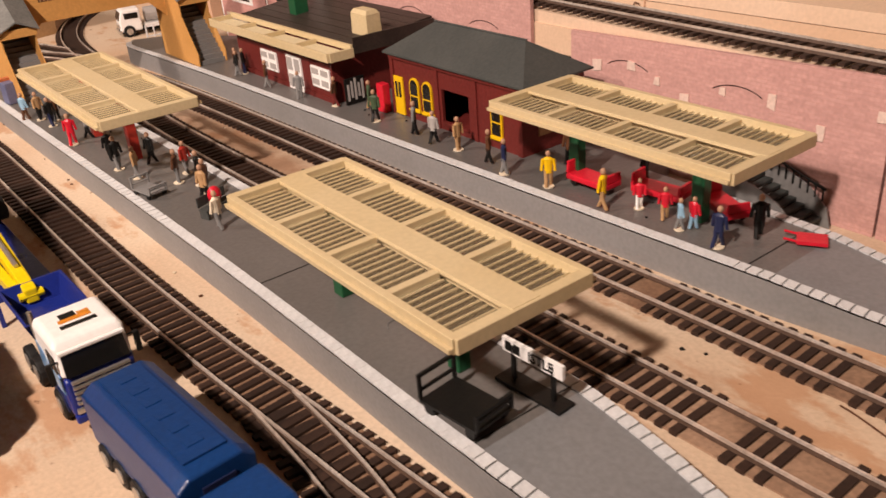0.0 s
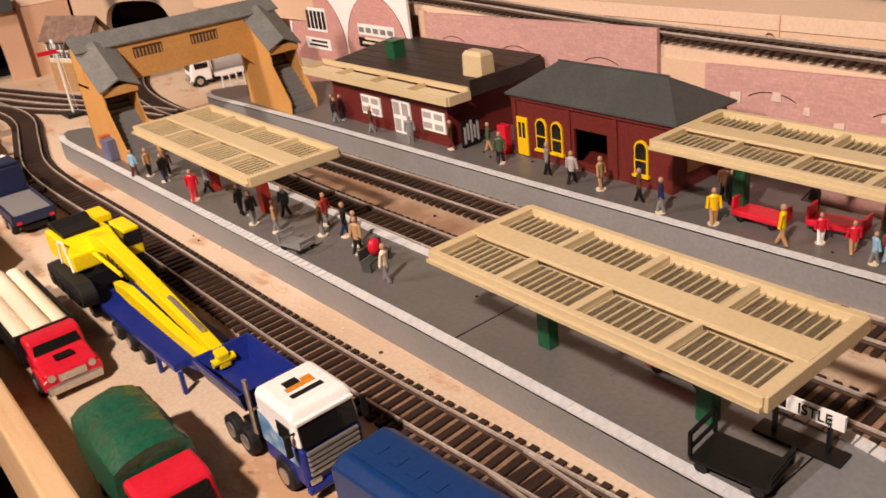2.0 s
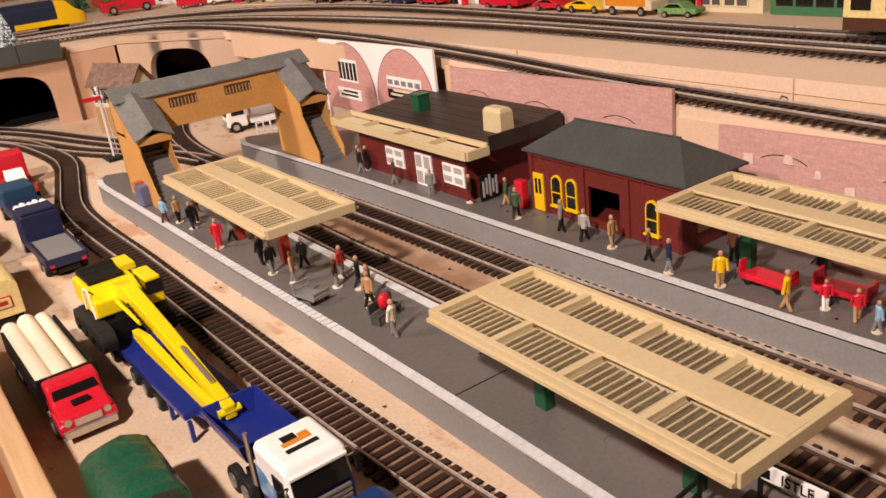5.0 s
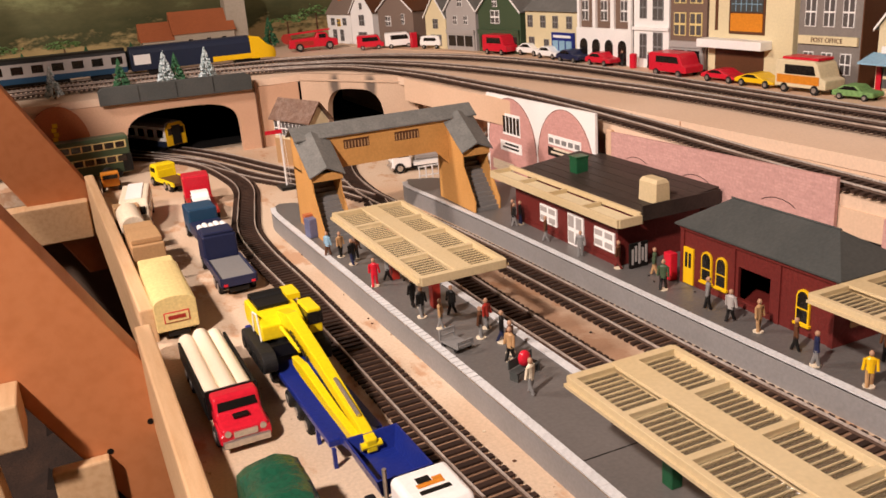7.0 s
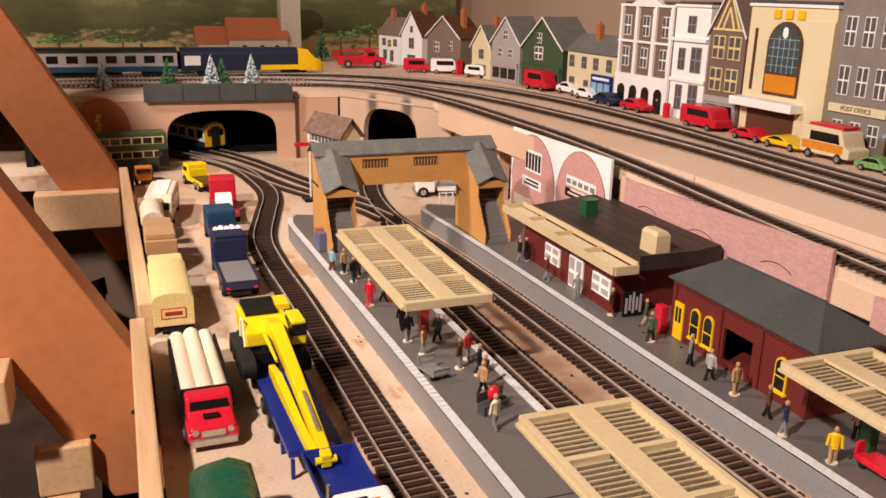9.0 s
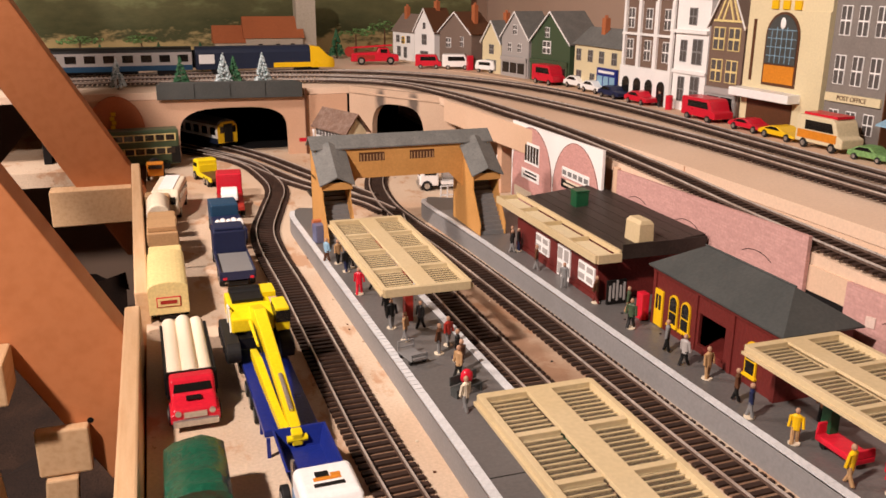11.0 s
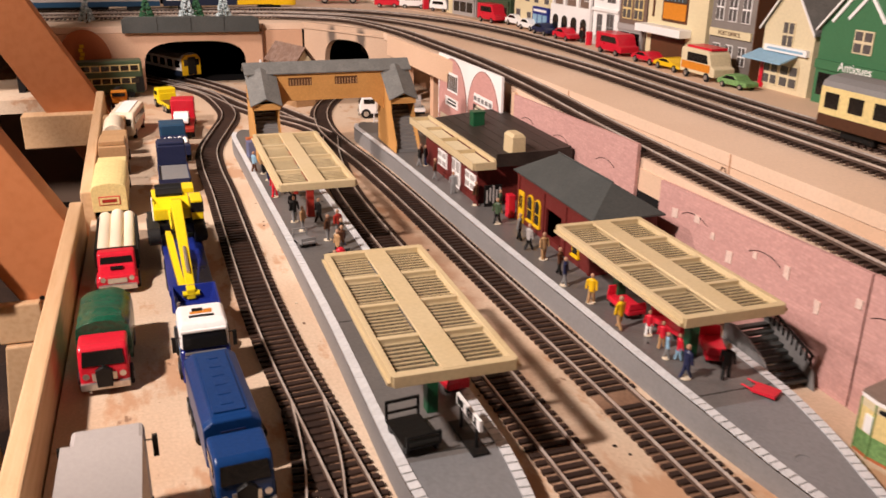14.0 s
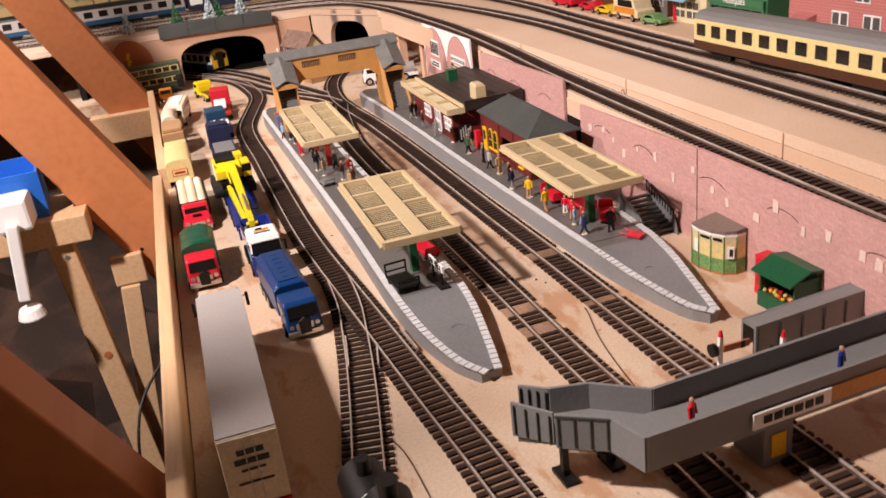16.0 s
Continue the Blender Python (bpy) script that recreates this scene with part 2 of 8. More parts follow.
M = {
    "board": worn_board("baseboard_paint", (0.61, 0.475, 0.345), (0.50, 0.32, 0.195), (0.45, 0.235, 0.12), (0.16, 0.075, 0.04)),
    "deck": material("deck_board", (0.72, 0.54, 0.40), 0.8, var=0.06, second=(0.58, 0.38, 0.24), second_scale=4, second_amount=0.55),
    "fascia": material("tan_painted_board", (0.67, 0.47, 0.325), 0.75, var=0.05, second=(0.54, 0.33, 0.2), second_scale=5),
    "portal": material("salmon_painted_card", (0.63, 0.40, 0.265), 0.75, var=0.06, second=(0.48, 0.27, 0.165), second_scale=6),
    "wallpink": brick_material("pink_brick_paper", (0.585, 0.335, 0.30), (0.90, 0.87, 0.85), 0.0062, 0.0021),
    "patch": material("bare_card_patch", (0.70, 0.53, 0.45), 0.8),
    "platform": material("platform_grey", (0.114, 0.107, 0.101), 0.40, var=0.12, second=(0.140, 0.132, 0.125), second_scale=16, second_amount=0.8, spec=0.6),
    "rampgrey": material("ramp_grey", (0.165, 0.168, 0.172), 0.42, var=0.1, second=(0.195, 0.196, 0.198), second_scale=14, second_amount=0.8, spec=0.6),
    "pside": material("platform_side_grey", (0.24, 0.23, 0.225), 0.6, var=0.08, second=(0.19, 0.18, 0.17), second_scale=18),
    "stone": material("white_edging", (0.57, 0.575, 0.575), 0.6, var=0.1, second=(0.52, 0.51, 0.5), second_scale=60, per_object=0.06),
    "bed": material("track_bed_brown", (0.19, 0.105, 0.062), 0.85, var=0.2, second=(0.36, 0.225, 0.145), second_scale=16, second_amount=0.9),
    "sleeper": material("sleeper_brown", (0.026, 0.0125, 0.0078), 0.75, var=0.25, per_object=0.25, second=(0.056, 0.028, 0.017), second_scale=90),
    "railweb": material("rusty_rail_web", (0.085, 0.05, 0.034), 0.6, var=0.2),
    "rail": material("nickel_rail", (0.70, 0.62, 0.55), 0.3, metal=0.45, var=0.2, second=(0.40, 0.29, 0.22), second_scale=40, second_amount=0.6),
    "cream": material("cream_plastic", (0.57, 0.455, 0.27), 0.5, var=0.06, second=(0.50, 0.375, 0.19), second_scale=20, bump=0.05),
    "creamlite": material("pale_cream_paint", (0.66, 0.56, 0.36), 0.55, var=0.08),
    "green": material("dark_green_paint", (0.012, 0.085, 0.035), 0.35, var=0.15),
    "red": material("red_plastic", (0.58, 0.014, 0.032), 0.3, var=0.1),
    "postred": material("post_red", (0.34, 0.03, 0.02), 0.35, var=0.1),
    "maroon": material("maroon_brick", (0.13, 0.018, 0.015), 0.5, var=0.15, second=(0.11, 0.015, 0.012), second_scale=40, bump=0.3),
    "slate": material("slate_grey", (0.052, 0.056, 0.053), 0.6, var=0.12, second=(0.075, 0.076, 0.07), second_scale=25),
    "blackroof": material("tarred_plank", (0.030, 0.022, 0.018), 0.5, var=0.25, second=(0.055, 0.04, 0.032), second_scale=50, stretch=(1, 8, 1), per_object=0.15),
    "yellow": material("yellow_enamel", (0.78, 0.47, 0.01), 0.3, var=0.05),
    "cranyellow": material("crane_yellow", (0.80, 0.60, 0.01), 0.3, var=0.06),
    "bluetruck": material("royal_blue", (0.012, 0.025, 0.20), 0.3, var=0.08),
    "navy": material("navy_blue", (0.015, 0.02, 0.06), 0.4, var=0.1),
    "bluelorry": material("lorry_blue", (0.006, 0.038, 0.145), 0.32, var=0.1),
    "white": material("white_paint", (0.84, 0.82, 0.79), 0.4, var=0.04),
    "black": material("black_plastic", (0.006, 0.0055, 0.005), 0.5, var=0.2),
    "tyre": material("tyre_rubber", (0.010, 0.009, 0.0085), 0.7, var=0.2),
    "chrome": material("silver_paint", (0.55, 0.52, 0.48), 0.3, metal=0.8),
    "grey": material("mid_grey_plastic", (0.20, 0.195, 0.19), 0.5, var=0.06),
    "lightgrey": material("light_grey_roof", (0.38, 0.35, 0.33), 0.45, var=0.04),
    # near-black standing in for shade in the tunnels and the wall gap
    "dark": material("shade_black", (0.004, 0.003, 0.003), 0.9, var=0.1),
    "window": material("dark_window", (0.010, 0.009, 0.008), 0.12, var=0.1, spec=0.6),
    "portalstone": material("portal_stone", (0.52, 0.37, 0.26), 0.8, var=0.08, second=(0.42, 0.29, 0.20), second_scale=9),
    "mottled": material("mottled_tiles", (0.17, 0.10, 0.07), 0.7, var=0.25, second=(0.30, 0.22, 0.18), second_scale=120),
    "stonebrown": material("brown_stone", (0.20, 0.145, 0.115), 0.7, var=0.12),
    "paleyellow": material("pale_yellow_render", (0.68, 0.58, 0.36), 0.7, var=0.06),
    "tan": material("ochre_card", (0.56, 0.285, 0.085), 0.65, var=0.08, second=(0.47, 0.225, 0.06), second_scale=30),
    "wood": material("raw_pine", (0.62, 0.41, 0.23), 0.65, var=0.1, second=(0.50, 0.29, 0.14), second_scale=18, stretch=(14, 1, 14)),
    "beam": material("brown_stained_beam", (0.50, 0.19, 0.075), 0.5, var=0.06, second=(0.42, 0.145, 0.05), second_scale=10, stretch=(10, 1, 10)),
    "tarp": material("green_tarpaulin", (0.008, 0.085, 0.045), 0.24, var=0.2, second=(0.005, 0.05, 0.028), second_scale=60, bump=0.6, spec=0.6),
    "log": material("pale_dowel", (0.84, 0.72, 0.55), 0.6, var=0.06, stretch=(12, 1, 12)),
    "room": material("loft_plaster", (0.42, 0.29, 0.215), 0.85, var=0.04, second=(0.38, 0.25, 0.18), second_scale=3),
    # dark brown for the unseen walls and ceiling, chosen to hold down bounced light
    "lowbounce": material("low_bounce_brown", (0.12, 0.075, 0.05), 0.8, var=0.1),
    # brown cloth and clutter, with the shade below the layout in the colour
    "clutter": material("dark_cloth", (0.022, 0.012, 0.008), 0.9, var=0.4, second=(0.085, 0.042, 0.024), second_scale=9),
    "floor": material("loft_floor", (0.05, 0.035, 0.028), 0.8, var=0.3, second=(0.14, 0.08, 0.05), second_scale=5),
    "brown": material("brown_body", (0.10, 0.04, 0.018), 0.45, var=0.1),
    "buff": material("buff_body", (0.42, 0.25, 0.12), 0.45, var=0.1),
    "orange": material("orange_paint", (0.62, 0.22, 0.02), 0.4),
    "bronzegreen": material("bottle_green", (0.055, 0.085, 0.045), 0.4, var=0.1),
    "coachblue": material("rail_blue", (0.018, 0.06, 0.12), 0.4, var=0.06),
    "coachdark": material("dark_rail_blue", (0.015, 0.022, 0.045), 0.4, var=0.06),
    "choc": material("chocolate", (0.075, 0.03, 0.015), 0.4),
    "coachcream": material("coach_cream", (0.72, 0.57, 0.25), 0.4),
    "skyblue": material("pale_blue", (0.25, 0.42, 0.55), 0.5),
    "cardwhite": material("white_card", (0.84, 0.80, 0.77), 0.7, var=0.03),
    "paper": material("cream_paper", (0.70, 0.60, 0.45), 0.7),
    "brickarch": brick_material("red_brick_paper", (0.60, 0.32, 0.285), (0.9, 0.86, 0.84), 0.005, 0.0018),
    "leaf": material("model_foliage", (0.03, 0.11, 0.05), 0.8, var=0.3, second=(0.06, 0.16, 0.07), second_scale=120),
    "leaflite": material("pale_model_foliage", (0.16, 0.30, 0.10), 0.8, var=0.3),
    "snow": material("snowy_bristle", (0.55, 0.62, 0.64), 0.8, var=0.3, second=(0.05, 0.12, 0.11), second_scale=260, second_amount=1.0),
    "pinkhouse": brick_material("pink_house_brick", (0.50, 0.20, 0.18), (0.9, 0.75, 0.72), 0.004, 0.0015),
    "terracotta": material("terracotta_tile", (0.42, 0.13, 0.05), 0.6, var=0.12),
    "stonewall": material("pale_stone_wall", (0.45, 0.40, 0.32), 0.75, var=0.15),
    "hazyglass": glass_material("dusty_glazing", 0.06),
    "bankbrown": material("brown_brick_card", (0.17, 0.11, 0.08), 0.7, var=0.1),
    "townpane": material("town_window_pane", (0.10, 0.09, 0.085), 0.2, var=0.15),
    "lightslate": material("weathered_slate", (0.135, 0.135, 0.125), 0.65, var=0.15, second=(0.20, 0.195, 0.18), second_scale=70),
    "greystone": material("grey_stone_card", (0.21, 0.185, 0.165), 0.7, var=0.12, second=(0.16, 0.14, 0.125), second_scale=60),
    "splash": material("pale_blue_print", (0.10, 0.24, 0.45), 0.35, var=0.2, second=(0.42, 0.52, 0.62), second_scale=150, second_amount=0.9),
    "skin": material("bare_painted_figure", (0.42, 0.24, 0.15), 0.6),
}


# ---- mesh building ----
class Mesh:
    def __init__(self):
        self.v, self.f = [], []

    def add(self, verts, faces):
        o = len(self.v)
        self.v += [tuple(p) for p in verts]
        self.f += [tuple(i + o for i in q) for q in faces]
        return self

    def box(self, x0, x1, y0, y1, z0, z1):
        return self.add([(x, y, z) for z in (z0, z1) for y in (y0, y1) for x in (x0, x1)],
                        [(0, 2, 3, 1), (4, 5, 7, 6), (0, 1, 5, 4), (2, 6, 7, 3), (0, 4, 6, 2), (1, 3, 7, 5)])

    def loft(self, rings, caps=True):
        """Rings of equal length, each a list of points, joined one after another."""
        n = len(rings[0])
        verts = [p for r in rings for p in r]
        faces = [(i * n + j, i * n + (j + 1) % n, (i + 1) * n + (j + 1) % n, (i + 1) * n + j) for i in range(len(rings) - 1) for j in range(n)]
        if caps:
            faces += [tuple(range(n - 1, -1, -1)), tuple((len(rings) - 1) * n + j for j in range(n))]
        return self.add(verts, faces)

    def prism(self, poly, axis, a, b):
        """A flat outline pushed along an axis: 'x' takes (y, z), 'y' takes (x, z), 'z' takes (x, y)."""
        put = {"x": lambda p, s: (s, p[0], p[1]), "y": lambda p, s: (p[0], s, p[1]), "z": lambda p, s: (p[0], p[1], s)}[axis]
        return self.loft([[put(p, a) for p in poly], [put(p, b) for p in poly]])

    def cyl(self, c, r, h, axis="z", n=14, r2=None):
        r2 = r if r2 is None else r2
        rings = []
        for s, rad in ((0, r), (h, r2)):
            ring = []
            for i in range(n):
                a = 2 * math.pi * i / n
                u, w = rad * math.cos(a), rad * math.sin(a)
                d = {"x": (s, u, w), "y": (w, s, u), "z": (u, w, s)}[axis]
                ring.append((c[0] + d[0], c[1] + d[1], c[2] + d[2]))
            rings.append(ring)
        return self.loft(rings)

    def ball(self, c, rx, ry, rz, n=10, m=6):
        rings = []
        for k in range(m + 1):
            ph = -math.pi / 2 + math.pi * k / m
            q = max(math.cos(ph), 0.02)
            rings.append([(c[0] + rx * q * math.cos(2 * math.pi * i / n), c[1] + ry * q * math.sin(2 * math.pi * i / n), c[2] + rz * math.sin(ph)) for i in range(n)])
        return self.loft(rings)

    def rod(self, a, b, r, n=6):
        a, b = Vector(a), Vector(b)
        d = (b - a).normalized()
        u = d.orthogonal().normalized()
        w = d.cross(u)
        return self.loft([[tuple(p + u * r * math.cos(2 * math.pi * i / n) + w * r * math.sin(2 * math.pi * i / n)) for i in range(n)] for p in (a, b)])

    def beam(self, a, b, width, thick, up=(0, 0, 1)):
        a, b = Vector(a), Vector(b)
        d = (b - a).normalized()
        s = d.cross(Vector(up)).normalized()
        t = s.cross(d)
        s, t = s * width / 2, t * thick / 2
        return self.loft([[tuple(p + q) for q in (-s - t, s - t, s + t, -s + t)] for p in (a, b)])

    def data(self, name):
        me = bpy.data.meshes.new(name)
        me.from_pydata(self.v, [], self.f)
        bm = bmesh.new()
        bm.from_mesh(me)
        bmesh.ops.recalc_face_normals(bm, faces=bm.faces)
        bm.to_mesh(me)
        bm.free()
        return me


def part(name, mesh, mat, parent=None, label="", bevel=0.0, smooth=False, segments=2):
    """Links a mesh as one object under a thing or under a part."""
    me = mesh if isinstance(mesh, bpy.types.Mesh) else mesh.data(name)
    if not me.materials:
        me.materials.append(M[mat])
    ob = new(name, me)
    ob.parent = parent
    if label:
        ob["label"] = label
    if bevel:
        md = ob.modifiers.new("edges", "BEVEL")
        md.width, md.segments, md.limit_method, md.angle_limit = bevel, segments, "ANGLE", radians(35)
    if smooth:
        for p in me.polygons:
            p.use_smooth = True
        me.set_sharp_from_angle(angle=radians(40))
    return ob


def thing(name, label, category, at=(0, 0, 0), rz=0.0, group="", kind=""):
    ob = new(name)
    ob.empty_display_size = 0.01
    ob.matrix_basis = pose(*at, 0, 0, rz)
    return tagged(ob, label, category, group, kind)


def solo(name, mesh, mat, label, category, group="", kind="", bevel=0.0, smooth=False, at=None, rz=0.0):
    ob = part(name, mesh, mat, None, "", bevel, smooth)
    if at:
        ob.matrix_basis = pose(*at, 0, 0, rz)
    return tagged(ob, label, category, group, kind)


def curve_points(pts, step):
    """A smooth line through plan points (Catmull-Rom), sampled at even steps: x, y, z and heading."""
    P = [Vector((p[0], p[1], p[2] if len(p) > 2 else 0)) for p in pts]
    P = [2 * P[0] - P[1]] + P + [2 * P[-1] - P[-2]]
    fine = []
    for i in range(1, len(P) - 2):
        for k in range(24):
            t = k / 24
            a, b, c, d = P[i - 1:i + 3]
            fine.append(0.5 * (2 * b + (c - a) * t + (2 * a - 5 * b + 4 * c - d) * t * t + (3 * b - a - 3 * c + d) * t ** 3))
    fine.append(P[-2])
    out, left = [], 0.0
    for a, b in zip(fine, fine[1:]):
        seg = (b - a).length
        s = left
        while s < seg:
            out.append((a.lerp(b, s / seg), (b - a).normalized()))
            s += step
        left = s - seg
    return out


def sheet(name, poly, z0, z1, mat, label, category, kind="structure"):
    return solo(name, Mesh().prism(poly, "z", z0, z1), mat, label, category, kind=kind)


# ---- the loft room ----
def room_wall(name, x0, x1, y0, y1, z0, z1, mat="room"):
    return solo(name, Mesh().box(x0, x1, y0, y1, z0, z1), mat, "plain loft wall, pinkish plaster in view, low-bounce brown out of view", "wall", kind="structure")


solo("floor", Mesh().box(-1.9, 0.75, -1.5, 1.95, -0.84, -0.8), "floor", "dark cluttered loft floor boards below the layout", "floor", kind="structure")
room_wall("wall_east", 0.66, 0.72, -1.5, 1.95, -0.8, 1.9)
room_wall("wall_north", -1.9, 0.66, 1.85, 1.91, -0.8, 1.9)
# west, south and ceiling stay out of view, coloured dark to cut bounce
room_wall("wall_west", -1.9, -1.84, -1.5, 1.85, -0.8, 1.9, "lowbounce")
room_wall("wall_south", -1.84, 0.66, -1.5, -1.44, -0.8, 1.9, "lowbounce")
solo("ceiling", Mesh().box(-1.9, 0.72, -1.5, 1.91, 1.9, 1.95), "lowbounce", "plain unseen loft ceiling above the layout, dark brown to cut bounced light", "ceiling", kind="structure")


def hills_material():
    m = material("hill_picture", (0.12, 0.16, 0.05), 0.8, var=0.1, bump=0)
    n, l = m.node_tree.nodes, m.node_tree.links
    tc = n["Texture Coordinate"]
    sp = n.new("ShaderNodeSeparateXYZ")
    l.new(tc.outputs["Object"], sp.inputs[0])
    mp = n.new("ShaderNodeMapping")
    mp.inputs["Scale"].default_value = (7, 7, 17)
    l.new(tc.outputs["Object"], mp.inputs[0])
    nz = n.new("ShaderNodeTexNoise")
    nz.inputs["Scale"].default_value, nz.inputs["Detail"].default_value, nz.inputs["Roughness"].default_value = 2.2, 8, 0.65
    l.new(mp.outputs[0], nz.inputs["Vector"])
    a = n.new("ShaderNodeMath")
    a.operation = "MULTIPLY_ADD"
    a.inputs[1].default_value = 0.16
    l.new(nz.outputs[0], a.inputs[0])
    l.new(sp.outputs["Z"], a.inputs[2])
    ramp = n.new("ShaderNodeValToRGB")
    cr = ramp.color_ramp
    cols = [(0.0, (0.42, 0.31, 0.15)), (0.205, (0.40, 0.31, 0.14)), (0.225, (0.055, 0.062, 0.024)), (0.29, (0.11, 0.108, 0.045)), (0.33, (0.21, 0.235, 0.105)),
            (0.36, (0.095, 0.11, 0.05)), (0.42, (0.26, 0.29, 0.16)), (0.49, (0.15, 0.175, 0.095)), (0.6, (0.31, 0.34, 0.27)), (0.75, (0.44, 0.46, 0.44))]
    cr.elements[0].position, cr.elements[0].color = 0, (*cols[0][1], 1)
    cr.elements[1].position, cr.elements[1].color = 1, (*cols[-1][1], 1)
    for p, c in cols[1:-1]:
        e = cr.elements.new(p)
        e.color = (*c, 1)
    l.new(a.outputs[0], ramp.inputs[0])
    l.new(ramp.outputs[0], n["Principled BSDF"].inputs["Base Color"])
    return m


M["hills"] = hills_material()
solo("backdrop", Mesh().box(-1.2, 0.60, 1.80, 1.812, 0.09, 0.75), "hills", "printed backdrop of wooded hills and fields", "backdrop", kind="structure")

# ---- baseboards ----
sheet("baseboard", [(-0.1535, -0.9), (0.285, -0.9), (0.34, -0.6), (0.34, 1.5), (-0.35, 1.5), (-0.35, 1.06), (-0.1535, 1.06)], -0.02, 0.0, "board", "pale tan painted baseboard with worn orange patches", "baseboard")
R_PTS = [(-0.9, 1.21, 0.1), (-0.2, 1.205, 0.1), (0.06, 1.18, 0.1), (0.157, 1.147, 0.1), (0.222, 1.075, 0.1), (0.256, 0.92, 0.1), (0.266, 0.74, 0.1), (0.273, 0.6, 0.098), (0.277, 0.45, 0.0925),
         (0.278, 0.3, 0.0855), (0.278, 0.1, 0.0805), (0.278, -0.1, 0.077), (0.278, -0.4, 0.074), (0.278, -0.7, 0.072)]
U2_PTS = [(-0.9, 1.265, 0.1), (-0.1, 1.262, 0.1), (0.1, 1.238, 0.1), (0.171, 1.206, 0.1), (0.249, 1.14, 0.1), (0.300, 1.024, 0.1), (0.331, 0.893, 0.1), (0.350, 0.765, 0.1), (0.362, 0.65, 0.1), (0.370, 0.5, 0.1),
          (0.366, 0.3, 0.1), (0.362, 0.1, 0.1), (0.356, -0.1, 0.1), (0.35, -0.4, 0.1), (0.35, -0.7, 0.1)]
U1_PTS = [(-0.9, 1.325, 0.1), (-0.2, 1.325, 0.1), (0.08, 1.32, 0.1), (0.19, 1.295, 0.1), (0.275, 1.232, 0.1), (0.345, 1.13, 0.1), (0.392, 1.01, 0.1), (0.416, 0.89, 0.1), (0.424, 0.77, 0.1), (0.424, 0.65, 0.1),
          (0.417, 0.5, 0.1), (0.411, 0.3, 0.1), (0.409, 0.1, 0.1), (0.402, -0.1, 0.1), (0.4, -0.4, 0.1), (0.4, -0.7, 0.1)]
DECK = [(0.66, -0.9), (0.66, 1.84), (-1.2, 1.84), (-1.2, 1.104), (0.15, 1.104), (0.207, 1.06), (0.238, 0.95), (0.240, 0.92), (0.246, 0.74), (0.252, 0.62), (0.2975, 0.60), (0.2975, -0.9)]
sheet("upper_deck", DECK, 0.088, 0.0975, "deck", "pale tan board carrying the upper street and tracks", "deck")
# the falling ramp under the branch track, and the face of the deck above it
bm = Mesh()
ramp = [(p, h) for p, h in curve_points(R_PTS, 0.03) if p.y < 0.63]
for x0, x1, drop in ((0.2635, 0.2965, 0.0),):
    bm.loft([[(x0, p.y, p.z - 0.012), (x1, p.y, p.z - 0.012), (x1, p.y, p.z - 0.0025), (x0, p.y, p.z - 0.0025)] for p, h in ramp])
solo("ramp", bm, "deck", "sloping plywood ramp under the branch track", "ramp", kind="structure")
solo("deck_face", Mesh().box(0.2975, 0.309, -0.9, 0.599, 0.0, 0.0875), "fascia", "tan painted upright board below the upper deck", "fascia", kind="structure")
seams = thing("board_seam", "thin dark joint in the tan upright board", "joint", kind="structure")
for y in (0.44, 0.18, -0.05):
    part("joint_line", Mesh().box(0.2965, 0.2985, y, y + 0.0008, 0.07, 0.0972), "portal", seams)
# deck skirt round the bend, its posts and the boards behind
bm = Mesh()
skirt = [(0.2395, 0.92), (0.2455, 0.74), (0.2515, 0.62)]
for (xa, ya), (xb, yb) in zip(skirt, skirt[1:]):
    bm.beam((xa, ya, 0.083), (xb, yb, 0.083), 0.003, 0.028)
solo("deck_skirt", bm, "fascia", "tan strip of hardboard edging the upper deck", "fascia", kind="structure")
solo("under_deck_board", Mesh().box(0.325, 0.335, 0.60, 1.2, 0.0, 0.0875), "portal", "salmon painted board closing the space under the deck", "board", kind="structure")
for x, y in ((0.258, 0.895), (0.262, 0.77)):
    solo("deck_post", Mesh().box(x, x + 0.014, y, y + 0.014, 0.0, 0.0875), "portal", "tan wooden post holding up the upper deck", "post", kind="structure", bevel=0.0006)

# ---- tracks ----
SLEEPER = Mesh().box(-0.015, 0.015, -0.0017, 0.0017, 0, 0.0019).data("sleeper")
SLEEPER.materials.append(M["sleeper"])


